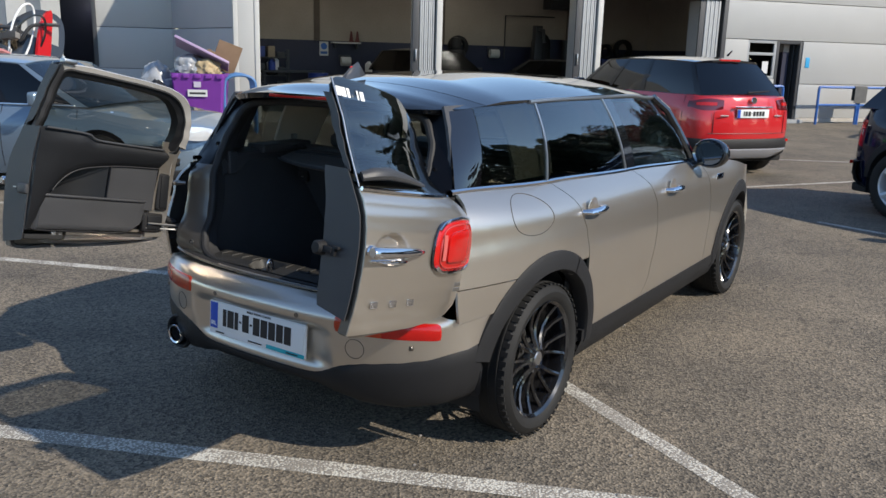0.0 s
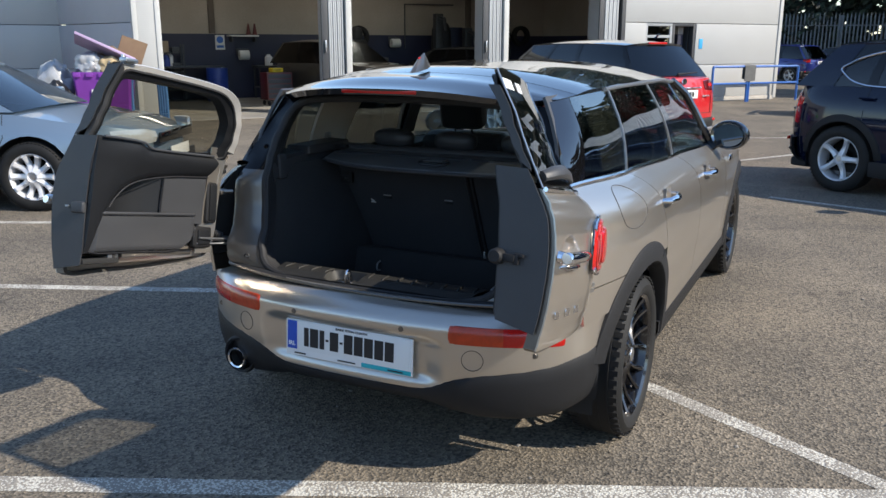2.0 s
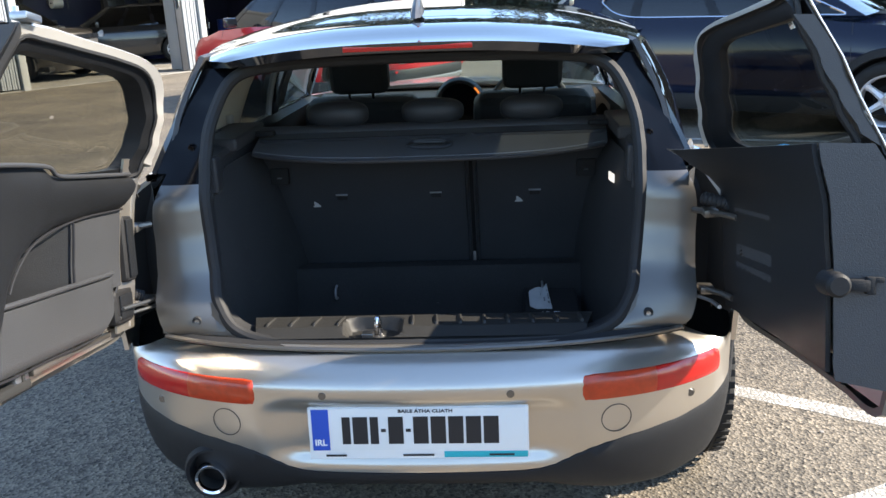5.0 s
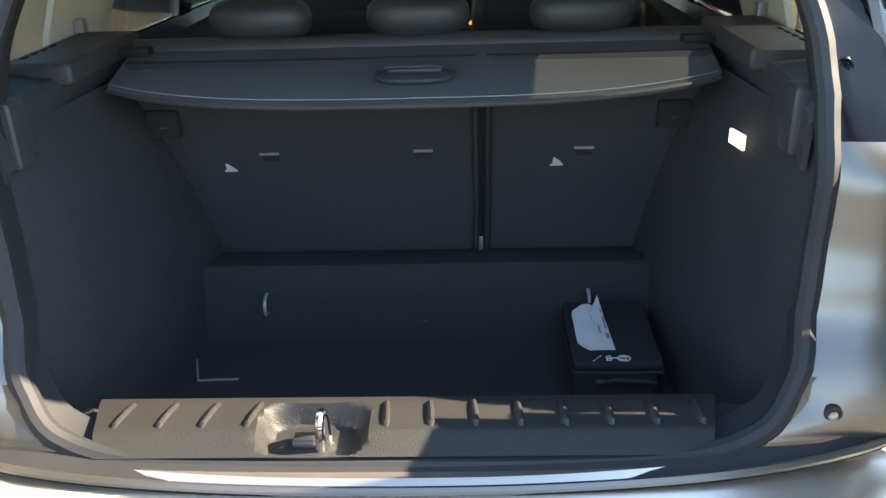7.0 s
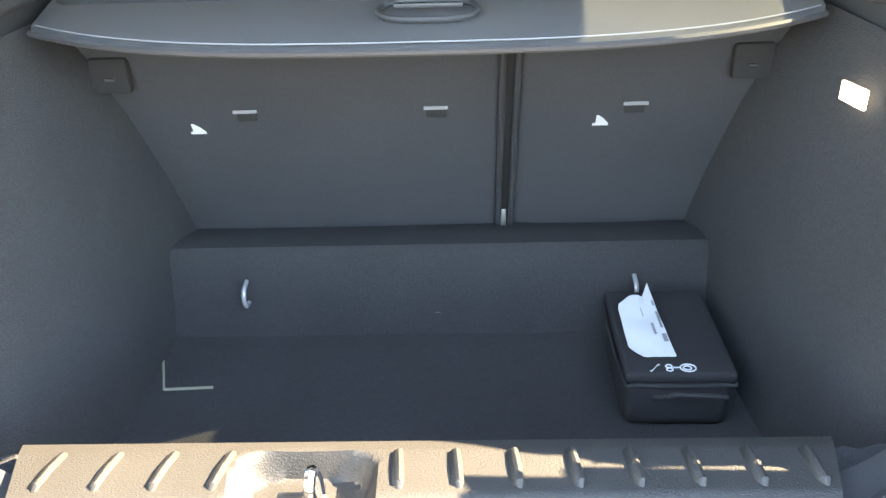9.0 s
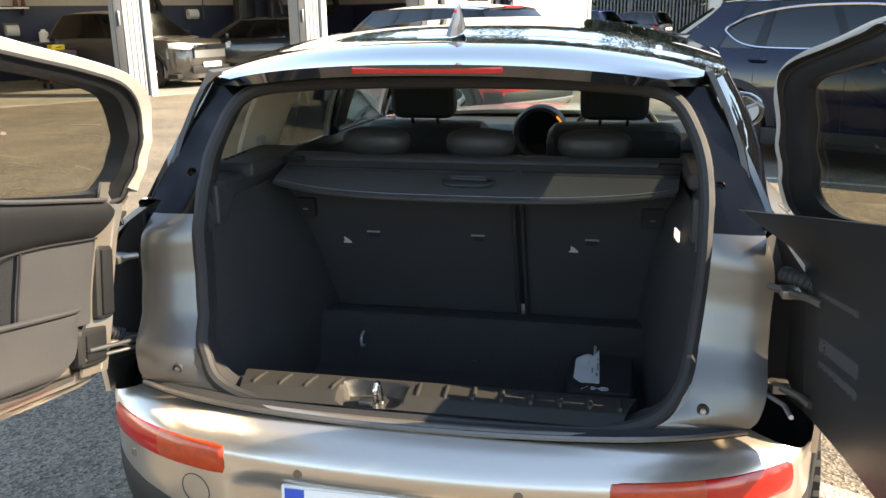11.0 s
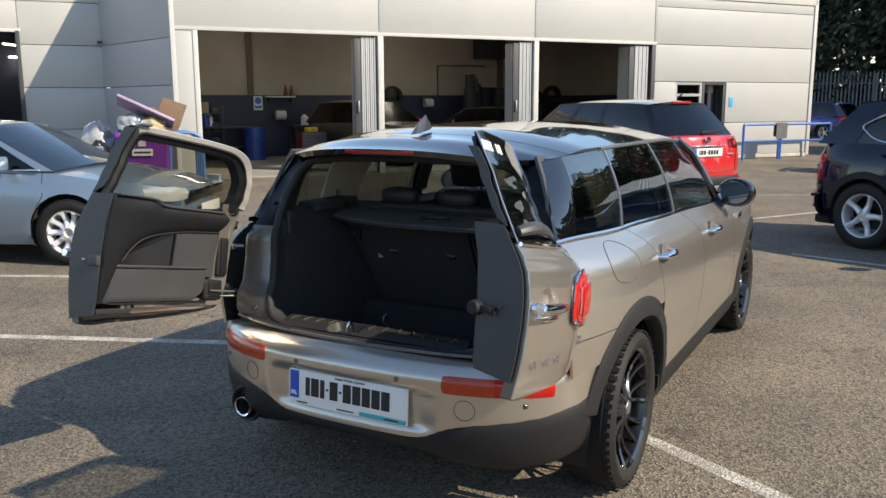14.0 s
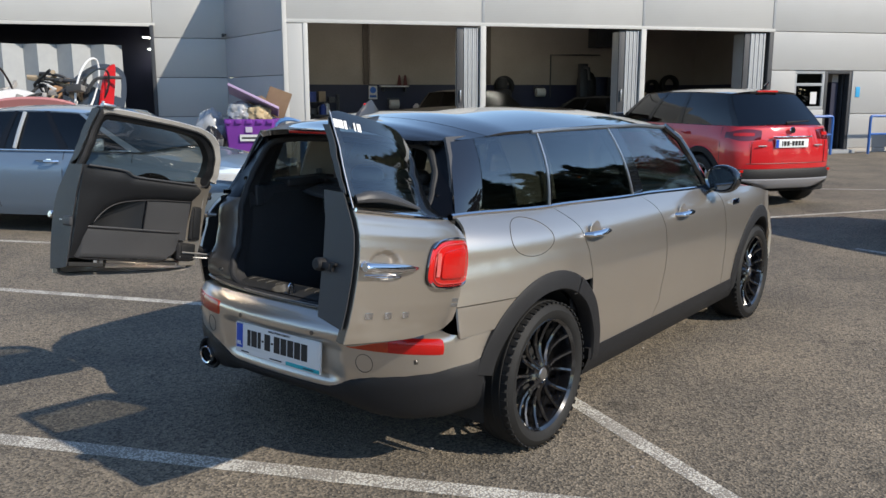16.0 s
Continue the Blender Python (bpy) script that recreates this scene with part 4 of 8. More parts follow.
def build_bumper():
    n = len(TAIL_PLAN)
    up, low = [], []
    bottom = table([(0, 0.290), (0.28, 0.286), (0.40, 0.264), (0.50, 0.250), (0.62, 0.245), (0.74, 0.255), (0.83, 0.27)])
    for j in range(-(n - 1), n):
        i, s = abs(j), -1 if j < 0 else 1
        a = TAIL_PLAN[i].x
        zb = paint_hem(a)
        _, k, inward = bumper_at(i, 0.5)
        col = []
        for d0, z0 in BUMPER_EDGE:
            p = TAIL_PLAN[i] + inward * d0 * lerp(1, 0.02, k) + Vector((0, 0, 0.572 + (z0 - 0.572) * lerp(1, 0.37, k)))
            col.append(off_arch(p))
        for f in (k / 20 for k in range(1, 21)):
            z = lerp(0.572, zb, f)
            h = max(0.0, 1 - math.hypot(max(a - 0.285, 0) / 0.115, max(abs(z - 0.452) - 0.050, 0) / 0.050))
            dent = 0.028 * h * h * (3 - 2 * h)
            col.append(off_arch(bumper_at(i, z, -dent)[0]))
        up.append([Vector((s * p.x, p.y, p.z)) for p in col])
        base = bumper_at(i, zb)[0]
        col = []
        for f, d in ((-0.03, 0.006), (0.0, 0.003), (0.05, -0.002), (0.25, -0.003), (0.5, 0.002), (0.72, 0.012), (0.88, 0.026), (0.97, 0.042), (1.0, 0.06), (1.0, 0.17)):
            p = base + inward * d
            p.z = lerp(zb, bottom(a), f)
            col.append(off_arch(p, 0.40 if f > 0.3 else 0.43))
        low.append([Vector((s * p.x, p.y, p.z)) for p in col])
    bump = part("rear_bumper", grid(up), PAINT, mini, "champagne grey rear bumper")
    part("bumper_valance", grid(low), PLASTIC, mini, "grained black lower bumper valance")
    first = next(i for i, p in enumerate(TAIL_PLAN) if p.x > 0.383)
    last = next(i for i, p in enumerate(TAIL_PLAN) if p.x > 0.748)
    for s in (1, -1):
        # lamps in the bumper, an amber third and a red rest
        def lens(i0, i1, ends):
            rows = []
            for i in range(i0, i1 + 1):
                u = (i - first) / (last - first)
                end = i in ends
                base, _, inward = bumper_at(i, 0.545)
                row = []
                for f, out in ((-1, -0.010), (-0.97, 0.001), (-0.6, 0.0045), (0, 0.005), (0.6, 0.002), (0.93, -0.005), (1, -0.022)):
                    p = base - inward * (out - (0.006 if end else 0))
                    p.z = lerp(0.561, 0.556, u) + f * (0.78 if end else 0.95 if abs(i - first) < 3 or abs(i - last) < 3 else 1.0) * 0.0325
                    row.append(Vector((s * p.x, p.y, p.z)))
                rows.append(row)
            return grid(rows)
        cut = first + (last - first) * 2 // 5
        lamp = part("fog_lamp", lens(cut, last, (last,)), RED_LENS, bump, "red lamp set in the bumper")
        part("indicator", lens(first, cut, (first,)), ORANGE_LENS, lamp, "amber indicator")
        # parking sensors and the tow cover
        for x, z in ((0.223, 0.560), (0.665, 0.497)):
            y = bumper_y(x)
            part("parking_sensor", lathe([(y - 0.003, 0.0005), (y - 0.003, 0.009), (y + 0.004, 0.0105), (y + 0.004, 0.012)], 16, axis="y", at=(s * x, 0, z)), JAMB, bump)
        x, z = (0.475, 0.475)
        ring = [(s * (x + 0.036 * math.cos(w)), bumper_y(x + 0.036 * math.cos(w)) - 0.0004, z + 0.036 * math.sin(w)) for w in (2 * math.pi * k / 28 for k in range(28))]
        part("tow_cover", tube(ring, 0.0013, 6, closed=True), SEAM, bump, "round seam of the towing-eye cover")
    # exhaust
    ex = part("exhaust", lathe([(0.040, 0.034), (0.037, 0.040), (0.045, 0.043), (0.30, 0.043)], 28, axis="y", at=(-0.535, 0, 0.312)), CHROME, mini, "chrome exhaust tip")
    part("exhaust_bore", lathe([(0.050, 0.033), (0.30, 0.033), (0.30, 0.001)], 24, axis="y", at=(-0.535, 0, 0.312)), DARK, ex)
    part("exhaust_surround", lathe([(0.070, 0.078), (0.056, 0.070), (0.060, 0.062), (0.10, 0.056)], 28, axis="y", at=(-0.535, 0, 0.318)), PLASTIC, ex)


build_bumper()


def build_plate():
    pl = thing("number_plate", "white number plate with a blue band in a plain dealer frame", "number plate")
    turn = pose(0, 0.022, 0.463, 90 - 4, 0, 0)
    pl.matrix_world = turn
    part("plate_frame", box((0.53, 0.135, 0.012), (0, -0.006, 0.006), 0.005), WHITE_PLASTIC, pl)
    part("plate_face", box((0.515, 0.108, 0.003), (0, 0.005, 0.0135), 0.001), PLATE_WHITE, pl)
    part("blue_band", box((0.042, 0.106, 0.002), (-0.2345, 0.005, 0.0152), 0.0008), PLATE_BLUE, pl)
    bm = text_mesh("IRL", 0.022, bold=0.0006)
    bmesh.ops.transform(bm, matrix=pose(-0.2345, -0.028, 0.0162), verts=bm.verts)
    part("country_letters", bm, WHITE_PLASTIC, pl)
    part("frame_stripe", box((0.20, 0.016, 0.002), (0.162, -0.062, 0.0125), 0.0008), TEAL, pl, "teal stripe of the plate frame")
    # bars in place of the characters
    x = -0.185
    for k, w in enumerate((0.026, 0.042, 0.026, 0.018, 0.042, 0.018, 0.042, 0.042, 0.042, 0.042, 0.042)):
        h = 0.008 if k in (3, 5) else 0.07
        part("plate_mark", box((w - 0.006, h, 0.0015), (x + w / 2, 0.003, 0.0155), 0.0), INK, pl)
        x += w + 0.0
    bm = text_mesh("BAILE ÁTHA CLIATH", 0.011, width=0.13, bold=0.0003)
    bmesh.ops.transform(bm, matrix=pose(0.02, 0.052, 0.0158), verts=bm.verts)
    part("county_words", bm, INK, pl)
    for x0, w in ((-0.2, 0.05), (0.0, 0.075), (0.2, 0.06)):
        part("dealer_mark", box((w, 0.005, 0.001), (x0, -0.0625, 0.0142), 0.0), INK, pl)


build_plate()

# ---- the tail: jamb, seal and the two rear doors ----
def frame_y(z):
    return table([(0.60, 0.125), (0.66, 0.165), (0.72, 0.20), (0.80, 0.255), (0.90, 0.280), (0.97, 0.288), (1.05, 0.325), (1.11, 0.358), (1.21, 0.405), (1.32, 0.448)])(z)


AP_IN = [(0, 0.628), (0.20, 0.628), (0.38, 0.636), (0.475, 0.665), (0.527, 0.735), (0.547, 0.85), (0.556, 0.97), (0.556, 1.11), (0.528, 1.21), (0.470, 1.278), (0.34, 1.298), (0.16, 1.304), (0, 1.305)]
AP_SHIFT = 0.006
AP_OUT = [(0, 0.612), (0.22, 0.616), (0.46, 0.632), (0.62, 0.652), (0.672, 0.70), (0.682, 0.85), (0.682, 0.97), (0.630, 1.11), (0.584, 1.21), (0.530, 1.285), (0.37, 1.325), (0.16, 1.332), (0, 1.334)]


def ring_pts(pts, lift=0.0, s=1, steps=6):
    return [Vector((s * p.x + AP_SHIFT * min(1, p.x / 0.3), frame_y(p.y) + lift, p.y)) for p in spline([(x, z, 0) for x, z in pts], steps)]


def build_jamb():
    for s in (1, -1):
        inner, outer = ring_pts(AP_IN, 0.0, s), ring_pts(AP_OUT, 0.0, s)
        rows = []
        for a, b in zip(inner, outer):
            k = min(max((1.06 - a.z) / 0.08, 0), 1) * min(max((a.z - 0.66) / 0.10, 0), 1)
            v = min(max((b.z - 1.04) / 0.27, 0), 1)
            edge = Vector((s * (lerp(belt_x(0.33), 0.585, v) + 0.022 * math.sin(v * math.pi) - 0.034 * math.sin(v * 2.4) - 0.006), lerp(0.338, 0.460, v), b.z)) if 1.03 < b.z < 1.30 else b + Vector((s * 0.004, 0.06, 0))
            rows.append([a, a.lerp(b, 0.12) + Vector((0, -0.004 - 0.006 * k, 0)), a.lerp(b, 0.4) + Vector((0, 0.002 - 0.024 * k, 0)), a.lerp(b, 0.75) + Vector((0, 0.006 - 0.036 * k, 0)), b + Vector((0, 0.010 - 0.034 * k, 0)), edge])
        low = [r for r in rows if r[0].z < 1.03]
        up = [r for r in rows if r[0].z > 1.01]
        part("seal_skirt", grid([[a + Vector((0, 0.07, 0)), a] for a in inner]), RUBBER, mini)
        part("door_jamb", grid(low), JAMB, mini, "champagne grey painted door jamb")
        part("upper_jamb", grid(up), JAMB_BLACK, mini, "textured black upper door jamb")
        for x, z in ((0.586, 1.100),):
            y = frame_y(z) + 0.004
            part("rubber_stop", lathe([(y - 0.005, 0.0005), (y - 0.006, 0.007), (y - 0.002, 0.0085), (y - 0.004, 0.012), (y + 0.002, 0.014)], 18, axis="y", at=(s * x, 0, z)), JAMB_BLACK, mini, "round black rubber door stop")
        # near-black sheet colours in the shade of the hollow behind the jamb's outer edge
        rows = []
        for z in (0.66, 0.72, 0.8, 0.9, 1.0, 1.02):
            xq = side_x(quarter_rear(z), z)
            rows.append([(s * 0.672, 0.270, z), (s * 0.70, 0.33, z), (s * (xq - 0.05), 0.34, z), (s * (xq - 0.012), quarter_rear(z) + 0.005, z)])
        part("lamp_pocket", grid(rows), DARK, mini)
        # corner panel with a rubber stop
        tri = [(0.475, 0.655), (0.53, 0.73), (0.60, 0.728), (0.668, 0.69), (0.66, 0.655)]
        bm = bmesh.new()
        f = bm.faces.new([bm.verts.new((s * x, frame_y(z) - 0.003 + 0.02 * (x > 0.63), z)) for x, z in tri])
        thick(bm, 0.004)
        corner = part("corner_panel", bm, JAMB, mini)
        part("rubber_stop", lathe([(0.175, 0.0005), (0.174, 0.007), (0.171, 0.0085), (0.172, 0.0115), (0.178, 0.0125), (0.2, 0.013)], 20, axis="y", at=(s * 0.567, 0, 0.689)), RUBBER, corner, "round door stop with a metal rim")
        part("stop_core", lathe([(0.1735, 0.0005), (0.1725, 0.0052), (0.18, 0.0056)], 16, axis="y", at=(s * 0.567, 0, 0.689)), SATIN, corner)
        # hinges
        for z in (0.735, 0.93):
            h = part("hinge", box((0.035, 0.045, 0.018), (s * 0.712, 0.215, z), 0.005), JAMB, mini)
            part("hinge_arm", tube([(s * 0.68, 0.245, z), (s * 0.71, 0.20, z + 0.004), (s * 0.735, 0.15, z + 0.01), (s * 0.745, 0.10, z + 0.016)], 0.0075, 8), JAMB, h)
        part("check_strap", tube([(s * 0.675, 0.225, 0.72), (s * 0.705, 0.13, 0.735), (s * 0.70, 0.04, 0.755)], 0.0045, 8), SATIN, mini, "steel door check strap")
        gait = [(s * 0.70, 0.235, 0.96), (s * 0.75, 0.17, 0.955), (s * 0.765, 0.10, 0.92), (s * 0.76, 0.06, 0.87)] if s > 0 else [(-0.695, 0.225, 1.02), (-0.735, 0.20, 1.0), (-0.765, 0.165, 0.93), (-0.770, 0.15, 0.85), (-0.745, 0.17, 0.78), (-0.71, 0.20, 0.75)]
        pts = spline(gait, 14)
        part("cable_gaiter", tube(pts, [0.0165 if k % 2 else 0.0135 for k in range(len(pts))], 10), RUBBER, mini, "ribbed black cable gaiter")
    loop = ring_pts(AP_IN, 0.006) + ring_pts(AP_IN, 0.006, -1)[::-1][1:-1]
    part("door_seal", tube(loop, 0.0165, 10, closed=True, flat=1.0), RUBBER, mini, "soft black rubber door seal")
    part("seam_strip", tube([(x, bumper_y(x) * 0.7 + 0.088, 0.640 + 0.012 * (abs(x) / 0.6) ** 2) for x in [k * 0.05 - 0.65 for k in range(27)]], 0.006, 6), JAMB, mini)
    # closing panel between the bumper shelf and the jamb
    rows = [[(x, bumper_y(x) * 0.7 + 0.085, 0.632 + 0.012 * (abs(x) / 0.6) ** 2), (x, max(frame_y(0.63), bumper_y(x) * 0.7 + 0.1) + 0.01, 0.64 + 0.02 * (abs(x) / 0.6) ** 2)] for x in [k * 0.05 - 0.65 for k in range(27)]]
    part("sill_closing", grid(rows), RUBBER, mini)


build_jamb()


def hinge_turn(s):
    ax, at_y, dx, dy, deg = (0.703, 0.244, -0.074, 0.1167, 88.3) if s > 0 else (-0.7003, 0.1981, 0.0859, 0.1123, -87.8)
    a = Vector((ax, at_y, 0.7))
    return Matrix.Translation(a) @ Matrix.Rotation(radians(deg), 4, Vector((dx, dy, 1.0)).normalized()) @ Matrix.Translation(-a)


UP_OUT = [(0.010, 1.036), (0.010, 1.13), (0.010, 1.23), (0.012, 1.325), (0.12, 1.334), (0.26, 1.331), (0.40, 1.326), (0.515, 1.310), (0.596, 1.262), (0.638, 1.172), (0.658, 1.078), (0.660, 1.036), (0.45, 1.036), (0.22, 1.036)]
UP_IN = [(0.050, 1.084), (0.048, 1.14), (0.048, 1.21), (0.052, 1.278), (0.12, 1.288), (0.26, 1.289), (0.38, 1.286), (0.490, 1.272), (0.556, 1.222), (0.584, 1.155), (0.586, 1.10), (0.545, 1.076), (0.34, 1.070), (0.18, 1.075)]
UP_OUT_R = UP_OUT[:6] + [(0.36, 1.325), (0.425, 1.306), (0.478, 1.25), (0.523, 1.165), (0.568, 1.075), (0.586, 1.036)] + UP_OUT[12:]
UP_IN_R = [(0.036, 1.084), (0.034, 1.14), (0.034, 1.21), (0.038, 1.280)] + UP_IN[4:6] + [(0.335, 1.284), (0.378, 1.264), (0.414, 1.212), (0.446, 1.15), (0.470, 1.10), (0.440, 1.076)] + UP_IN[12:]
LO_OUT = [(0.010, 1.036), (0.010, 0.90), (0.010, 0.76), (0.010, 0.628), (0.16, 0.622), (0.34, 0.630), (0.52, 0.645), (0.61, 0.665), (0.648, 0.71), (0.662, 0.80), (0.664, 0.90), (0.664, 0.98), (0.660, 1.036), (0.33, 1.036)]


def loop_on_tail(pts, lift, s, shrink=0.0, steps=5, closed=True):
    flat = spline([(x, z, 0) for x, z in pts], steps, closed)
    low, high = min(x for x, _ in pts), max(x for x, _ in pts)
    for p in flat:
        p.x = min(max(p.x, low), high)
    if shrink:
        c = sum((Vector(p) for p in flat), Vector()) / len(flat)
        flat = [c + (p - c) * (1 - shrink) for p in flat]
    return [Vector((s * p.x, rear_y(p.x, p.y) + lift, p.y)) for p in flat]


def sheet_on_tail(x0, x1, z0, z1, lift, s, nx=14, nz=12, edge=None):
    """A sheet on the tail's surface; x1 may follow the height and z0 the width."""
    rows = []
    for i in range(nz + 1):
        row = []
        for j in range(nx + 1):
            v = i / nz
            zt = lerp(0.66, z1, v)
            xe = x1(zt) if callable(x1) else x1
            xs = x0(zt) if callable(x0) else x0
            x = lerp(xs, xe, j / nx)
            zb = z0(x) if callable(z0) else z0
            z = lerp(zb, z1, v)
            row.append(Vector((s * x, rear_y(x, z) + lift, z)))
        rows.append(row)
    return grid(rows)


def ring_body(outs, ins, y0, y1, s):
    """A frame between two loops, from depth y0 to y1."""
    a0, a1, b0, b1 = (loop_on_tail(p, y, s) for p, y in ((outs, y0), (outs, y1), (ins, y0), (ins, y1)))
    return grid([a0, a1, b1, b0, a0], close_u=True)


lower_edge = table([(0.665, 0.63), (0.70, 0.648), (0.80, 0.662), (0.90, 0.664), (0.98, 0.664), (1.036, 0.660)])
lower_hem = table([(0.0, 0.625), (0.30, 0.628), (0.52, 0.645), (0.64, 0.672)])


def curved_sheet(x0, x1, z0, z1, lift, s, nx=14, nz=10):
    """A moulded sheet on the door's inside; its edges and lift may follow x or height."""
    rows = []
    for j in range(nx + 1):
        u, row = j / nx, []
        for i in range(nz + 1):
            v = i / nz
            zz = lerp(0.7, 1.06, v)
            x = lerp(x0(zz) if callable(x0) else x0, x1(zz) if callable(x1) else x1, u)
            z = lerp(z0(x) if callable(z0) else z0, z1(x) if callable(z1) else z1, v)
            row.append(Vector((s * x, rear_y(x, z) + (lift(x, z) if callable(lift) else lift), z)))
        rows.append(row)
    return grid(rows)


inner_line = table([(0.64, 0.158), (0.70, 0.168), (0.85, 0.176), (0.97, 0.188), (1.07, 0.212), (1.20, 0.266), (1.33, 0.320)])
FRAME_DEEP = 0.054


def inner_y(x, z):
    """How far the doors' trim reaches inwards: they are some 14 cm thick at the waist."""
    return inner_line(z) + 0.022 * (x / 0.6) ** 2


def edge_face(x, z0, z1, y0, n=14, deep=None):
    """The trim on a door's free edge, between the painted strip and the inner face."""
    rows = []
    for i in range(n + 1):
        z = lerp(z0, z1, i / n)
        ya, yb = rear_y(0.01, z) + y0, rear_y(0.01, z) + deep if deep else inner_y(0.01, z)
        rows.append([Vector((x, lerp(ya, yb, k / 6), z + 0.02 * (k / 6) * (1 - i / n))) for k in range(7)])
    return rows


def rear_door(s):
    right = s > 0
    rim_out, rim_in = (UP_OUT_R, UP_IN_R) if right else (UP_OUT, UP_IN)

    def between(f):
        return [(lerp(p[0], q[0], f), lerp(p[1], q[1], f)) for p, q in zip(rim_out, rim_in)]

    skin = sheet_on_tail(0.010, lower_edge, lower_hem, 1.034, 0.0, s, 72, 56)
    for v in skin.verts:
        d = math.hypot((abs(v.co.x) - 0.132) / 0.082, (v.co.z - 0.877) / 0.047)
        if d < 1:
            q = min(1, (1 - d) / 0.38)
            v.co.y += 0.024 * q * q * (3 - 2 * q)
    door = part("tail_door", thick(skin, 0.004), PAINT, mini,
                "open rear door with a flat trim board" if right else "open rear door with a storage pocket inside")
    # glass, its black border, the painted frame and the lining
    part("glass_border", thick(grid([loop_on_tail(between(0.02), 0.001, s), loop_on_tail(between(0.97), 0.001, s)], close_u=True), 0.003), INK, door, "black border of the rear window")
    pts = loop_on_tail(between(0.0), -0.003, s)
    bm = bmesh.new()
    c = sum(pts, Vector()) / len(pts)
    rows = [[c.lerp(p, f) for p in pts] for f in (0.02, 0.2, 0.4, 0.55, 0.7, 0.8, 0.9, 1.0)]
    for row in rows:
        for p in row:
            p.y = rear_y(abs(p.x), p.z) - 0.0025
    part("rear_window", grid(rows, close_u=True), DOOR_TINT, door, "lightly tinted rear window")
    part("glass_edge", tube([Vector((s * 0.008, rear_y(0.01, z) - 0.001, z)) for z in (1.04, 1.10, 1.16, 1.22, 1.28, 1.328)], 0.0022, 6), SATIN, door)
    i1, k0 = rim_in, 3
    slim = lambda z: 0.74 - 0.5 * min(max((z - 1.265) / 0.05, 0), 1) if right else 1.0
    deep = lambda pts, d, closed=True: [Vector((p.x, rear_y(abs(p.x), p.z) + (FRAME_DEEP + d) * slim(p.z) * (1 - 0.6 * min(1, max(0, p.x) / 0.55)), p.z)) for p in loop_on_tail(pts, 0, s, closed=closed)]
    part("window_frame", grid([loop_on_tail(between(f)[k0:11], 0.004, s, closed=False) if d is None else deep(between(f)[k0:11], d, False) for f, d in ((0, None), (0, -0.014), (0.10, -0.006), (0.34 if right else 0.52, -0.006), (0.34 if right else 0.52, None))]), FRAME_PAINT, door, "champagne grey painted window frame")
    part("window_lining", grid([loop_on_tail(between(0.36), 0.028, s), deep(between(0.36), -0.004 if right else -0.008), deep(between(0.40), 0.0 if right else -0.007), deep(between(0.88), 0.0 if right else -0.007), deep(i1, -0.008), loop_on_tail(i1, 0.006, s)], close_u=True), TRIM, door, "charcoal lining round the window")
    part("window_seal", tube(deep(between(0.30 if right else 0.54), -0.006), 0.005, 6, closed=True), RUBBER, door)
    # inner shell of the lower half
    inner = [(lerp(p[0], 0.33, 0.05), lerp(p[1], 0.84, 0.05)) for p in LO_OUT]
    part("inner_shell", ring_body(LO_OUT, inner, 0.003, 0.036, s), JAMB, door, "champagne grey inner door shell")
    part("shell_back", curved_sheet(0.02, lambda z: lower_edge(z) - 0.012, lambda x: lower_hem(x) + 0.012, 1.07, 0.034, s), PAINT, door)
    rows = [[Vector((s * (lower_edge(z) - 0.035), lerp(rear_y(0.62, z) + 0.03, inner_y(0.6, z) - 0.004, k / 3), z)) for k in range(4)] for z in (0.69, 0.76, 0.85, 0.94, 1.03, 1.06)]
    part("hinge_face", grid(rows), FRAME_PAINT, door)
    rows = [[Vector((s * x, lerp(rear_y(x, 0.66) + 0.034, inner_y(x, 0.70), k / 3), 0.672 + 0.022 * k / 3 + 0.02 * x)) for k in range(4)] for x in (0.014, 0.1, 0.2, 0.3, 0.4, 0.5, 0.6)]
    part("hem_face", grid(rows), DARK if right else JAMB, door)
    part("belt_strip", tube([Vector((s * x, rear_y(x, 1.036) - 0.006, 1.036)) for x in [0.012 + 0.0308 * k for k in range(21)]], 0.007, 6), CHROME, door, "chrome belt strip")
    # tail lamp
    lamp_pts = [(0.352, 0.83), (0.345, 0.88), (0.365, 0.935), (0.42, 0.958), (0.53, 0.968), (0.62, 0.966), (0.648, 0.93), (0.654, 0.87), (0.648, 0.822), (0.60, 0.812), (0.50, 0.810), (0.40, 0.812)]
    rows = [loop_on_tail(lamp_pts, l, s, sh, 4) for l, sh in ((0.004, -0.03), (-0.010, -0.025), (-0.014, 0.02), (-0.018, 0.2), (-0.021, 0.5), (-0.022, 0.8), (-0.022, 0.97))]
    lamp = part("tail_lamp", grid(rows, close_u=True), RED_LENS, door, "red tail lamp with a chrome and black rim")
    part("lamp_rim", tube(loop_on_tail(lamp_pts, -0.005, s, -0.035, 4), 0.0055, 8, closed=True), GLOSS_BLACK, lamp)
    part("lamp_lip", tube(loop_on_tail([(0.36, 0.826), (0.40, 0.808), (0.50, 0.804), (0.60, 0.806), (0.642, 0.82)], -0.013, s, 0, 5, False), 0.006, 8), CHROME, lamp)
    part("lamp_guide", tube(loop_on_tail(lamp_pts, -0.0175, s, 0.13, 4), 0.0032, 8, closed=True), GUIDE, lamp, "pale red light guide inside the lamp")
    part("lamp_brow", tube(loop_on_tail([(0.362, 0.935), (0.42, 0.962), (0.53, 0.973), (0.62, 0.971)], -0.011, s, 0, 5, False), 0.006, 8), CHROME, lamp)
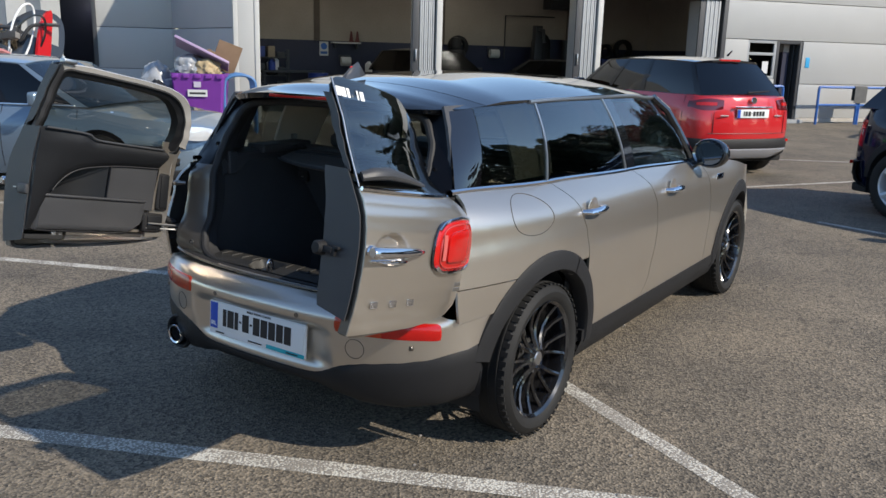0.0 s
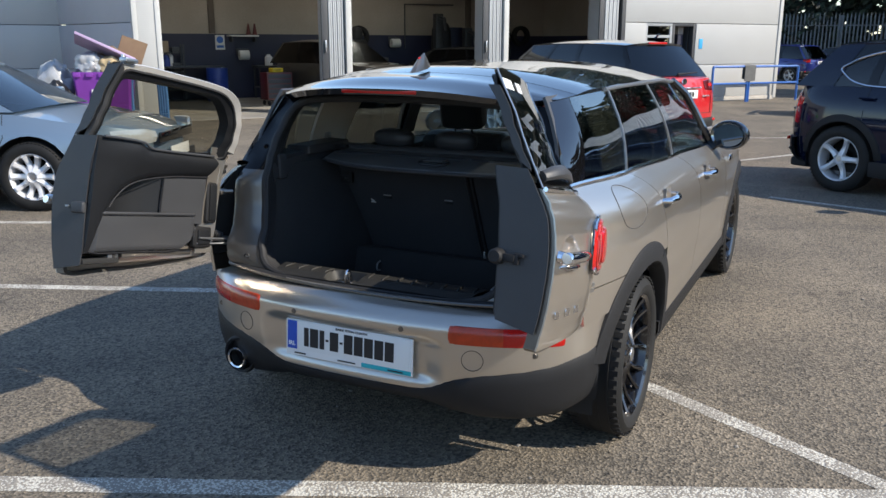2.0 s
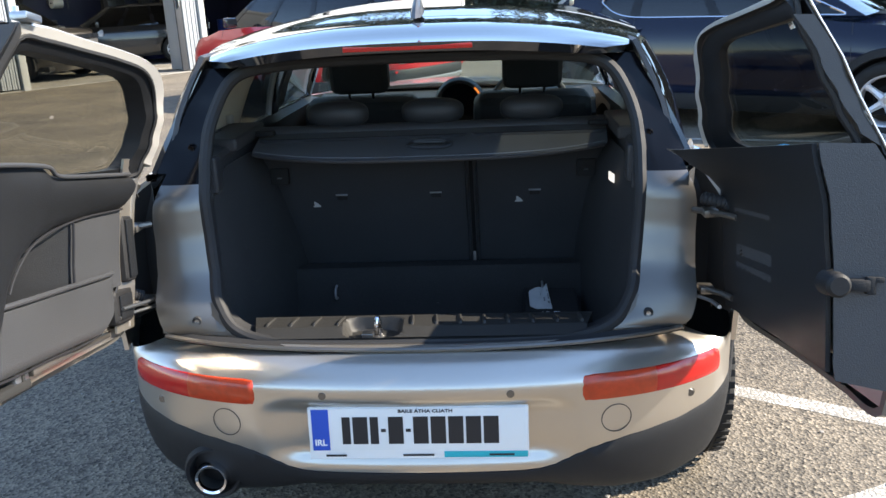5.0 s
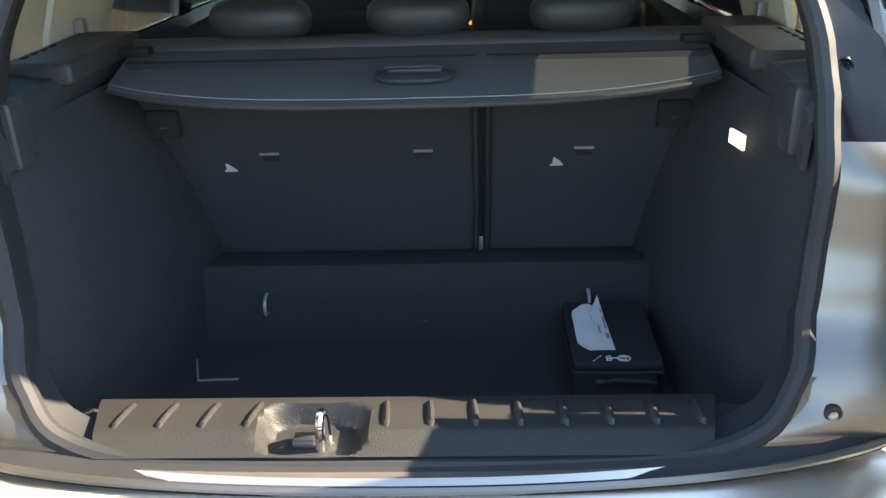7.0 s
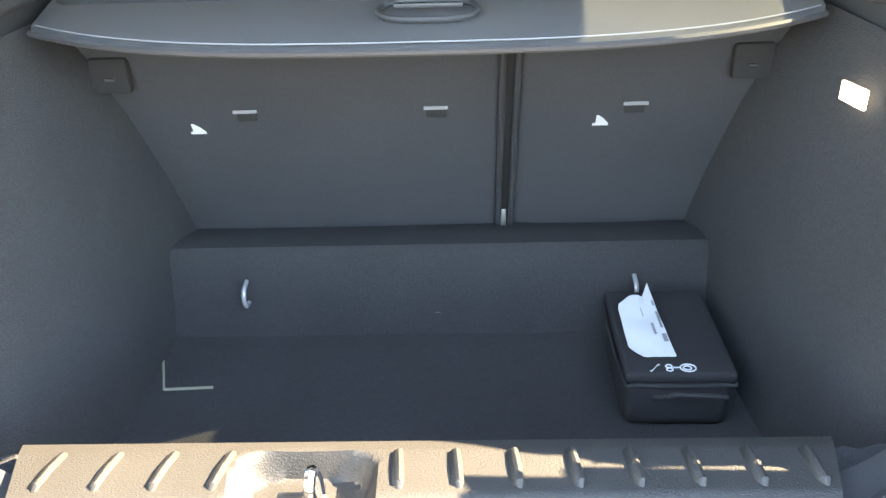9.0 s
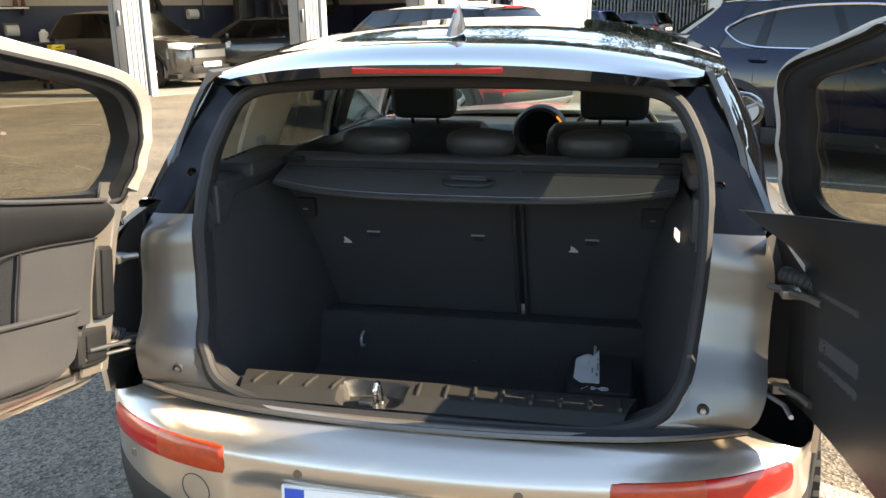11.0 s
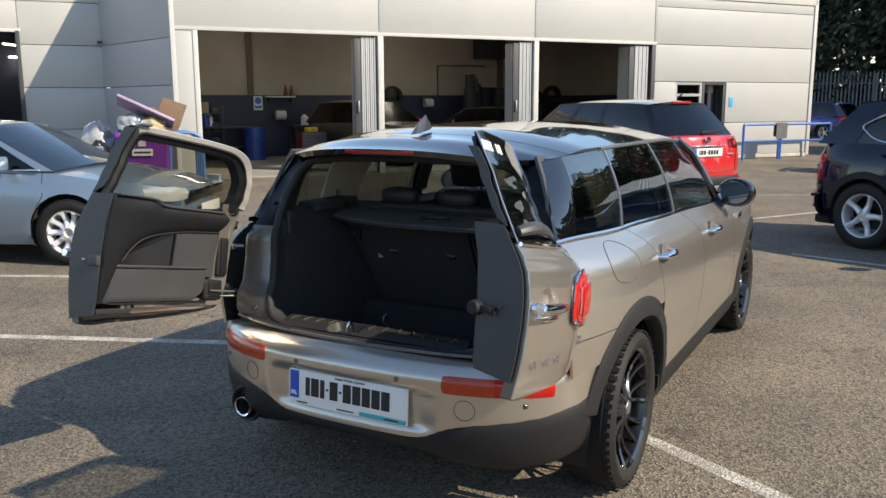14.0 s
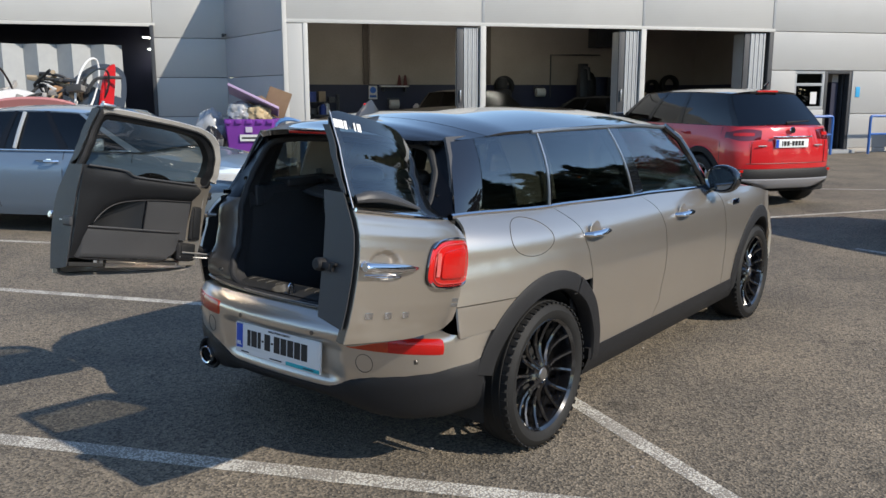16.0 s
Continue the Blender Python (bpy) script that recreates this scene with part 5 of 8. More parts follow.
    core = [(0.405, 0.842), (0.402, 0.88), (0.415, 0.92), (0.46, 0.934), (0.53, 0.940), (0.592, 0.938), (0.604, 0.90), (0.604, 0.86), (0.596, 0.842), (0.53, 0.838), (0.46, 0.838)]
    part("lamp_core", grid([loop_on_tail(core, l, s, sh, 4) for l, sh in ((-0.018, 0.0), (-0.027, 0.02), (-0.029, 0.12), (-0.0295, 0.5), (-0.0295, 0.97))], close_u=True), RED_LENS, lamp)
    rows = [[Vector((s * x, rear_y(x, z) - 0.0235, z)) for x in (0.372, 0.380, 0.388, 0.396)] for z in (0.845, 0.87, 0.90, 0.925)]
    part("reverse_lens", grid(rows), mat("pink_lens", (0.55, 0.10, 0.09), 0.15, coat=1.0), lamp, "pale red reversing lens")
    # pull handle
    hp = [(0.290, -0.001), (0.272, -0.007), (0.235, -0.015), (0.18, -0.023), (0.12, -0.029), (0.06, -0.032), (0.022, -0.032), (0.008, -0.032), (0.003, -0.032)]
    pull = part("pull_handle", tube([Vector((s * x, rear_y(x, 0.872) + d, 0.872)) for x, d in hp], [0.005, 0.0085, 0.0125, 0.0155, 0.017, 0.0175, 0.0178, 0.0172, 0.014], 14, flat=0.85), CHROME, door, "chrome pull handle")
    part("handle_foot", tube([Vector((s * x, rear_y(x, 0.872) + d, 0.872)) for x, d in ((0.030, 0.002), (0.036, -0.020), (0.044, -0.040))], [0.017, 0.014, 0.012], 10), CHROME, pull)
    part("handle_lip", tube([Vector((s * x, rear_y(x, 0.843) + d, 0.843)) for x, d in ((0.035, -0.003), (0.08, -0.008), (0.14, -0.010), (0.19, -0.006), (0.21, 0.002))], [0.004, 0.008, 0.009, 0.007, 0.003], 10, flat=0.6), CHROME, pull)
    # letters as plain chrome blocks
    for k in range(3):
        x = 0.085 + 0.088 * k
        part("badge_block", box((0.032, 0.004, 0.020), (s * x, rear_y(x, 0.715) - 0.003, 0.715), 0.0015), CHROME, door, "small chrome badge letter block")
    if right:
        for k in range(2):
            part("badge_block", box((0.05, 0.004, 0.013), (s * 0.575, rear_y(0.575, 0.745) - 0.002, 0.752 - 0.018 * k), 0.001), SATIN, door)
        # white dealer sticker as bars
        for k, w in enumerate((0.018, 0.020, 0.012, 0.006, 0.007, 0.018)):
            x = 0.020 + 0.0215 * k
            z = 1.293
            part("sticker_bar", box((w, 0.0015, 0.029 if k != 3 else 0.008), (s * x, rear_y(x, z) - 0.0045, z - (0.006 if k == 3 else 0)), 0.0, turn=Matrix.Rotation(-0.5, 3, "X")), WHITE_PLASTIC, door)
    # wiper
    part("wiper", tube([Vector((s * x, rear_y(x, z) - d, z)) for x, z, d in ((0.022 if right else 0.075, 1.068, 0.012), (0.055 if right else 0.09, 1.080 if right else 1.068, 0.035 if right else 0.022), (0.12, 1.086, 0.038), (0.21, 1.080, 0.032), (0.30, 1.070, 0.022), (0.37, 1.062, 0.012))], [0.015, 0.019, 0.020, 0.016, 0.011, 0.006], 10, flat=0.8), TRIM_GREY, door, "grey plastic window wiper")
    trim_lift = lambda d=0.0: (lambda x, z: inner_y(x, z) - rear_y(x, z) + d)
    if right:
        board = part("trim_board", thick(grid(edge_face(s * 0.002, 0.668, 1.082, 0.016)), 0.004), TRIM_GREY, door, "flat charcoal trim on the free edge")
        part("edge_lining", thick(grid(edge_face(s * 0.003, 1.078, 1.285, 0.008, deep=FRAME_DEEP * 0.74)), 0.003), TRIM_GREY, door)
        part("inner_card", thick(curved_sheet(0.010, lambda z: lower_edge(z) - 0.035, 0.70, lambda x: 1.082 - 0.02 * x, trim_lift(), s, 18, 12), 0.008), TRIM, door, "charcoal moulded inner card")
        part("card_pocket", thick(curved_sheet(0.30, 0.53, 0.74, 0.94, lambda x, z: inner_y(x, z) - rear_y(x, z) + 0.008, s, 8, 8), 0.006), TRIM_GREY, door)
        lt = part("latch", lathe([(-0.030, 0.001), (-0.030, 0.015), (-0.024, 0.020), (0.020, 0.023)], 20, axis="x", at=(0, 0.176, 0.852)), PLASTIC, door, "black door latch")
        part("latch_tongue", box((0.018, 0.036, 0.020), (-0.012, 0.142, 0.852), 0.005), PLASTIC, lt)
        part("latch_claw", box((0.012, 0.016, 0.030), (-0.012, 0.122, 0.852), 0.004), PLASTIC, lt)
        part("latch_claw", box((0.012, 0.016, 0.009), (-0.012, 0.110, 0.862), 0.003), PLASTIC, lt)
    else:
        # free edge with the inner handle
        part("edge_strip", thick(grid(edge_face(s * 0.000, 0.640, 1.090, 0.002)), 0.004), TRIM_GREY, door, "charcoal trim on the free edge")
        part("edge_lining", thick(grid(edge_face(s * 0.002, 1.092, 1.320, 0.002, deep=FRAME_DEEP)), 0.003), TRIM_GREY, door)
        part("edge_cover", thick(grid([deep(between(f)[0:4], d, False) for f, d in ((0.0, -0.02), (0.02, -0.003), (0.20, -0.001), (0.38, 0.0))]), 0.003), TRIM_GREY, door)
        lug = part("top_latch", box((0.055, 0.030, 0.014), (s * 0.040, 0.300, 1.336), 0.004), SATIN, door, "steel latch lug on the upper corner")
        part("latch_pin", tube([(s * 0.022, 0.292, 1.336), (s * 0.022, 0.292, 1.352)], 0.006, 8), SATIN, lug)
        hd = part("inner_handle", box((0.030, 0.056, 0.040), (s * 0.004, 0.148, 0.852), 0.011, 3), TRIM_GREY, door)
        part("handle_tip", box((0.006, 0.016, 0.006), (s * -0.010, 0.108, 0.855), 0.002), SATIN, hd)
        # moulded card over the pocket, with its arched lower edge and a ledge under the window
        arch = table([(0.0, 0.70), (0.028, 0.70), (0.050, 0.76), (0.080, 0.83), (0.110, 0.885), (0.150, 0.925), (0.200, 0.950), (0.28, 0.967), (0.40, 0.978), (0.60, 0.985)])
        top = table([(0.0, 1.092), (0.19, 1.088), (0.24, 1.066), (0.60, 1.062)])
        part("door_card", thick(curved_sheet(0.004, lambda z: table([(0.7, 0.56), (0.95, 0.585), (1.06, 0.565)])(z), arch, top, lambda x, z: inner_y(x, z) - rear_y(x, z) + 0.020 * math.sin(min(max((z - arch(x)) / max(top(x) - arch(x), 0.01), 0), 1) * math.pi) ** 0.6, s, 30, 10), 0.016), TRIM, door, "charcoal moulded door card")
        part("pocket_back", thick(curved_sheet(0.045, 0.332, 0.70, lambda x: arch(x) + 0.012, lambda x, z: inner_y(x, z) - rear_y(x, z) - 0.075 + 0.068 * max(0, (x - 0.17) / 0.162) ** 2, s, 14, 6), 0.006), TRIM, door)
        part("side_pad", thick(curved_sheet(0.334, 0.560, 0.80, lambda x: arch(x) - 0.003, trim_lift(), s, 8, 6), 0.012), TRIM_GREY, door)

        def bulge(x, z):
            e = min(min(max((x - 0.030) / 0.02, 0), 1), min(max((0.535 - x) / 0.03, 0), 1))
            g = min(max((0.834 - z) / 0.010, 0), 1) * min(max((z - 0.700) / 0.014, 0), 1)
            return inner_y(x, z) - rear_y(x, z) - 0.018 + 0.026 * e ** 0.5 * (0.35 + 0.65 * g ** 0.5)
        part("pocket_front", thick(curved_sheet(0.030, lambda z: table([(0.70, 0.455), (0.74, 0.505), (0.82, 0.535), (1.06, 0.54)])(0.70 + (z - 0.70) * 0.38), 0.704, 0.836, bulge, s, 22, 12), 0.012), TRIM_GREY, door, "charcoal storage pocket front")
        # ink-dark tubes draw in the shade of the gaps round the mouldings
        on = lambda x, z, d=0.0: Vector((s * x, inner_y(x, z) + d, z))
        part("card_gap", tube(spline([on(x, arch(x) - 0.002, 0.006) for x in (0.095, 0.115, 0.155, 0.21, 0.30, 0.40, 0.5, 0.56)], 4), 0.0025, 6), INK, door)
        part("pad_gap", tube([on(0.333, z, 0.008) for z in (0.838, 0.88, 0.92, 0.968)], 0.003, 6), INK, door)
        part("pocket_lip", tube(spline([on(x, 0.836, d) for x, d in ((0.033, -0.012), (0.050, 0.004), (0.11, 0.010), (0.30, 0.011), (0.45, 0.010), (0.51, 0.004), (0.532, -0.010))], 4), 0.0055, 8), TRIM_GREY, door)
        part("pocket_gap", tube(spline([on(0.025, 0.832, -0.002), on(0.024, 0.76, -0.002), on(0.033, 0.703, -0.002), on(0.25, 0.699, -0.002), on(0.43, 0.700, -0.002), on(0.50, 0.735, -0.002), on(0.545, 0.80, -0.002)], 5), 0.003, 6), INK, door)
        part("card_edge_gap", tube([on(0.003, z, -0.003) for z in (0.70, 0.78, 0.86, 0.95, 1.03, 1.088)], 0.003, 6), INK, door)
        # hem with the latch plate
        part("hem_strip", box((0.16, 0.10, 0.018), (s * 0.088, 0.115, 0.672), 0.005), DARK, door)
        lp = part("latch_plate", box((0.048, 0.05, 0.034), (s * 0.145, 0.136, 0.682), 0.004), SATIN, door, "bright latch plate")
        part("latch_slot", box((0.011, 0.008, 0.024), (s * 0.145, 0.160, 0.682), 0.003), DARK, lp)
        part("lower_rail", box((0.36, 0.03, 0.022), (s * 0.36, 0.150, 0.690), 0.006), JAMB, door)
        part("inner_frame", thick(curved_sheet(lambda z: table([(0.7, 0.545), (0.95, 0.572), (1.06, 0.556)])(z), lambda z: lower_edge(z) - 0.016, 0.685, 1.10, trim_lift(-0.012), s, 8, 12), 0.006), PAINT, door, "champagne grey painted inner frame")
        part("lower_frame", thick(curved_sheet(0.19, 0.60, lambda x: 0.654 + 0.03 * x, lambda x: 0.706 + 0.012 * x, trim_lift(-0.022), s, 10, 4), 0.005), PAINT, door, "champagne grey painted lower frame")
        # paler grey tube paints in the highlight along the ledge's edge
        part("ledge_highlight", tube(spline([on(x, z, 0.013) for x, z in ((0.02, 1.090), (0.12, 1.089), (0.20, 1.084), (0.235, 1.068), (0.30, 1.064), (0.45, 1.063), (0.555, 1.063))], 5), 0.0045, 8), TRIM_GREY, door)
        pad = part("hinge_pad", box((0.060, 0.034, 0.165), (s * 0.604, 0.190, 0.885), 0.014, 3), PLASTIC, door, "black plastic pad on the hinge side")
        part("pad_face", box((0.040, 0.006, 0.140), (s * 0.604, 0.209, 0.885), 0.003), TRIM, pad)
        pad = part("hinge_pad", box((0.105, 0.034, 0.088), (s * 0.575, 0.176, 0.748), 0.016, 3), PLASTIC, door, "black plastic boot round the check strap")
        part("pad_face", box((0.070, 0.006, 0.058), (s * 0.575, 0.195, 0.748), 0.003), TRIM, pad)
        for z in (0.99, 0.955, 0.815):
            part("bolt", lathe([(0.196, 0.0005), (0.196, 0.006), (0.190, 0.0085), (0.184, 0.009)], 10, axis="y", at=(s * 0.628, 0, z)), SATIN, door)
        part("strap_rod", tube([(s * 0.54, 0.20, 0.745), (s * 0.70, 0.215, 0.74)], 0.005, 8), SATIN, door)
    if right:
        # the window bends round towards the flank
        for ob in (door, *door.children_recursive):
            for v in ob.data.vertices:
                k = min(max((v.co.z - 0.97) / 0.13, 0), 1)
                v.co.y += 0.30 * k * k * (3 - 2 * k) * v.co.x ** 2
    door.matrix_world = hinge_turn(s)
    return door


for side in (1, -1):
    rear_door(side)

# ---- inside the boot and the cabin ----
FLOOR_CARPET = mat("floor_carpet", (0.021, 0.0212, 0.022), 0.95, fine=0.5, fine_scale=260.0, vary=0.3, scale=6.0, bump=0.6, bump_scale=420.0)
SEAT_CLOTH = mat("seat_back_felt", (0.034, 0.036, 0.040), 0.95, fine=0.22, fine_scale=300.0, vary=0.2, scale=5.0, bump=0.25, bump_scale=420.0)
BAG_CLOTH = mat("bag_cloth", (0.012, 0.0117, 0.013), 0.85, fine=0.3, fine_scale=400.0, vary=0.2, scale=14.0, bump=0.3, bump_scale=500.0)
PRINT_WHITE = mat("white_print", (0.55, 0.55, 0.55), 0.7)
PRINT = mat("grey_print", (0.22, 0.22, 0.23), 0.8)
ANCHOR = mat("anchor_steel", (0.36, 0.36, 0.37), 0.35, 0.4)
TAB = mat("olive_tape", (0.26, 0.25, 0.18), 0.7)


def build_boot():
    # sill cover with ribs and the striker's well
    def sill_z(x, y):
        z = 0.662 - 0.012 * max(0, (0.185 - y) / 0.035) - 0.004 * max(0, (y - 0.25) / 0.02)
        ex, ey = abs(x + 0.120) / 0.078, abs(y - 0.198) / 0.054
        d = (ex ** 4 + ey ** 4) ** 0.25
        if d < 1.0:
            q = min(1, (1 - d) / 0.22)
            z -= 0.034 * q * q * (3 - 2 * q)
        return z
    rows = []
    for i in range(29):
        y = lerp(0.145, 0.268, i / 28)
        e = 0.410 + 0.032 * (y - 0.145) / 0.12
        rows.append([(x, y, sill_z(x, y)) for x in (lerp(-e, e, j / 120) for j in range(121))])
    rows.append([(p[0], 0.276, 0.648) for p in rows[-1]])
    rows.append([(p[0], 0.282, 0.445) for p in rows[-2]])
    sill = part("sill_cover", grid(rows), SILL_GREY, mini, "ribbed charcoal boot sill cover")
    for x in [-0.388, -0.326, -0.266, -0.204] + [-0.025 + 0.0612 * k for k in range(8)]:
        lean = -0.010 if x < -0.1 else 0.004
        part("sill_rib", tube([(x + lean, 0.193, 0.6575), (x + lean * 0.9, 0.199, 0.6615), (x + lean * 0.5, 0.222, 0.6622), (x, 0.244, 0.6612), (x, 0.250, 0.6570)], [0.0055, 0.0085, 0.0088, 0.0085, 0.0055], 10, flat=0.62), SILL_GREY, sill)
    for s in (1, -1):
        # carpet beside the sill cover, up to the seal
        rows = [[(s * lerp(0.408 + 0.034 * (y - 0.15) / 0.12, xo, k / 6), y, 0.628 + 0.012 * k / 6 + 0.004 * math.sin(9 * k + 40 * y)) for k in range(7)] for y, xo in ((0.150, 0.455), (0.175, 0.50), (0.205, 0.535), (0.24, 0.555), (0.270, 0.560), (0.281, 0.560))]
        rows.append([(p[0], 0.286, 0.44) for p in rows[-1]])
        part("corner_carpet", grid(rows), CARPET, mini, "black pile carpet beside the sill")
    loop = [(-0.112, 0.188, 0.625), (-0.110, 0.188, 0.665), (-0.108, 0.198, 0.680), (-0.106, 0.210, 0.665), (-0.105, 0.212, 0.625)]
    part("striker", tube(spline(loop, 6), 0.0065, 8), CHROME, mini, "bright steel lock striker")
    part("striker_base", box((0.03, 0.025, 0.012), (-0.135, 0.20, 0.634), 0.003), SATIN, mini)
    # floor, riser and ledge
    rows = []
    for x in (-0.60, -0.5, -0.3, 0.0, 0.3, 0.5, 0.60):
        rows.append([(x, y, z) for y, z in ((0.275, 0.44), (0.5, 0.44), (0.765, 0.44), (0.79, 0.448), (0.815, 0.50), (0.838, 0.582), (0.85, 0.595), (0.90, 0.592), (0.975, 0.572))])
    part("boot_floor", grid(rows), FLOOR_CARPET, mini, "black boot carpet")
    for x in (-0.335, 0.342):
        part("lashing_eye", tube(spline([(x, 0.818, 0.545), (x, 0.795, 0.54), (x, 0.788, 0.525), (x, 0.795, 0.508), (x, 0.815, 0.503)], 5), 0.004, 8), ANCHOR, mini, "steel lashing eye")
    part("floor_button", lathe([(0.81, 0.001), (0.805, 0.008), (0.82, 0.009)], 12, axis="y", at=(0.0, 0.0, 0.475)), TRIM_GREY, mini)
    # side walls
    for s in (1, -1):
        rows = []
        for z, x0, x1 in ((0.44, 0.500, 0.458), (0.52, 0.518, 0.458), (0.70, 0.545, 0.460), (0.85, 0.556, 0.470), (0.95, 0.562, 0.490), (1.02, 0.568, 0.535)):
            rows.append([(s * (lerp(x0, x1, t) ), lerp(frame_y(max(z, 0.64)) + 0.01, 0.985, t), z) for t in (k / 8 for k in range(9))])
        part("side_lining", grid(rows), CARPET, mini, "black carpet lining of the boot side")
        rows = []
        for y, xi, z in ((0.345, 0.545, 1.04), (0.36, 0.548, 1.05), (0.50, 0.556, 1.058), (0.62, 0.562, 1.060), (0.78, 0.565, 1.058), (0.98, 0.55, 1.05)):
            rows.append([(s * xi, y, z - 0.075), (s * (xi + 0.004), y, z - 0.012), (s * (xi + 0.014), y, z), (s * 0.615, y, z + 0.004), (s * 0.66, y, z + 0.008), (s * 0.69, y, z - 0.02)])
        led = part("side_ledge", thick(grid(rows), 0.008), BOOT_TRIM, mini, "charcoal plastic side ledge")
        part("ledge_bolster", box((0.120, 0.32, 0.040), (s * 0.604, 0.75, 1.064), 0.014, 3), BOOT_TRIM, led, "rounded plastic bolster beside the cover")
        for k in range(4):
            part("bolster_slot", box((0.006, 0.020, 0.003), (s * 0.640, 0.64 + 0.035 * k, 1.0848), 0.001), DARK, led)
        part("shelf_hook", box((0.044, 0.050, 0.100), (s * 0.562, 0.405, 1.020), 0.010, 3), TRIM_GREY, led)
        part("wall_pocket", box((0.060, 0.020, 0.055), (s * 0.478, 0.782, 0.928), 0.008), DARK, mini, "dark recess of the seat catch")
        part("pocket_catch", tube([(s * 0.470, 0.771, 0.924), (s * 0.484, 0.771, 0.924)], 0.0025, 6), SATIN, mini)
    rows = [[(0.5275, 0.518, 0.938), (0.5275, 0.518, 0.962)], [(0.522, 0.572, 0.936), (0.522, 0.572, 0.959)]]
    part("boot_lamp", thick(grid(rows), 0.004), mat("lamp_lens", (0.8, 0.8, 0.78), 0.3, emit=(1.0, 0.96, 0.9), emit_power=0.22), mini, "small lit boot lamp")
    # rear seat backs, split in two
    def seat(x0, x1, wide0, wide1):
        rows = []
        for i in range(15):
            v = i / 14
            z = lerp(0.575, 1.03, v)
            y = 0.968 - 0.493 * (z - 0.577)
            a, b = x0 - wide0 * v, x1 + wide1 * v
            r = 0.018
            row = [(a, y + 0.06, z), (a + 0.002, y + 0.012, z), (a + r, y, z)] + [(lerp(a + r, b - r, t), y - 0.004 * math.sin(t * math.pi), z) for t in (k / 8 for k in range(1, 8))] + [(b - r, y, z), (b - 0.002, y + 0.012, z), (b, y + 0.06, z)]
            rows.append(row)
        last = rows[-1]
        rows.append([(p[0], p[1] + 0.02, 1.045) for p in last])
        rows.append([(p[0], max(p[1] + 0.05, 0.80) if k in (0, len(last) - 1) else p[1] + 0.13, 1.04) for k, p in enumerate(last)])
        return grid(rows)
    left = part("seat_back", seat(-0.500, 0.117, 0.030, 0.0), SEAT_CLOTH, mini, "black carpeted rear seat back")
    right = part("seat_back", seat(0.130, 0.505, 0.0, 0.033), SEAT_CLOTH, mini, "black carpeted rear seat back")
    for x in (0.112, 0.135):
        part("seat_piping", tube([(x, 0.962 - 0.493 * (z - 0.577), z) for z in (0.578, 0.7, 0.85, 1.0)], 0.0055, 8), TRIM_GREY, left if x < 0.12 else right)
    # dark filler box added for the shade in the seat split
    part("seat_gap", box((0.03, 0.03, 0.46), (0.1235, 0.88, 0.80), 0.002, turn=Matrix.Rotation(0.458, 3, "X")), DARK, left)
    part("split_post", box((0.010, 0.02, 0.05), (0.122, 0.965, 0.585), 0.002), SATIN, mini)
    for x in (-0.295, 0.008, 0.322):
        y = 0.968 - 0.493 * (0.849 - 0.577)
        ob = left if x < 0.1 else right
        part("anchor_bar", tube([(x - 0.019, y - 0.011, 0.852), (x + 0.019, y - 0.011, 0.852)], 0.0032, 6), ANCHOR, ob, "steel child seat anchor bar")
        part("anchor_slot", box((0.032, 0.006, 0.016), (x, y - 0.001, 0.842), 0.002), DARK, ob)
    for x in (-0.383, 0.272):
        y = 0.968 - 0.493 * (0.817 - 0.577) - 0.004
        bm = bmesh.new()
        bm.faces.new([bm.verts.new((x + a * 0.014, y - 0.49 * b * 0.012, 0.817 + b * 0.012)) for a, b in ((-0.9, -0.75), (0.9, -0.75), (0.9, -0.45), (0.35, 0.3), (-0.3, 0.9), (-0.55, 0.9), (-0.55, -0.3), (-0.9, -0.45))])
        part("anchor_label", thick(bm, 0.001), PAPER, left if x < 0.1 else right, "small white child seat label")
    # rolled parcel cover
    rows = []
    for i in range(9):
        t = i / 8
        row = []
        for j in range(31):
            u = lerp(-1, 1, j / 30)
            y = lerp(0.562 + 0.10 * abs(u) ** 3.2, 0.86, t)
            z = lerp(1.009 + 0.010 * abs(u) ** 3, 1.052, t ** 0.8)
            row.append((u * lerp(0.528, 0.545, t) * (0.985 if i == 0 else 1), y, z))
        rows.append(row)
    rows.insert(0, [(p[0], p[1] + 0.012, p[2] - 0.008) for p in rows[0]])
    cover = part("parcel_cover", thick(grid(rows), 0.008), mat("cover_vinyl", (0.088, 0.092, 0.097), 0.55, vary=0.2, scale=5.0, bump=0.2, bump_scale=500.0), mini, "charcoal vinyl parcel cover with an oval pull")
    part("cover_hem", tube([Vector(p) + Vector((0, -0.004, 0.002)) for p in rows[1]], 0.0045, 6), BOOT_TRIM, cover)
    part("cover_stitch", tube([Vector(p) + Vector((0, 0.016, 0.0085)) for p in rows[1]], 0.0011, 5), PRINT, cover, "pale stitched hem line")
    oval = [(0.008 + 0.066 * math.copysign(abs(math.cos(w)) ** 0.6, math.cos(w)), 0.675 + 0.034 * math.sin(w), 1.0355 + 0.0055 * math.sin(w)) for w in (2 * math.pi * k / 32 for k in range(32))]
    pull = part("cover_pull", tube(oval, 0.0045, 8, closed=True), TRIM_GREY, cover, "oval moulded pull")
    part("pull_bar", box((0.092, 0.012, 0.007), (0.008, 0.680, 1.0405), 0.003), TRIM_GREY, pull)
    part("cover_cassette", tube([(-0.55, 0.875, 1.045), (0.55, 0.875, 1.045)], 0.026, 12), BOOT_TRIM, mini)
    for s in (1, -1):
        part("cover_clip", box((0.06, 0.03, 0.016), (s * 0.515, 0.80, 1.062), 0.006), PLASTIC, cover)
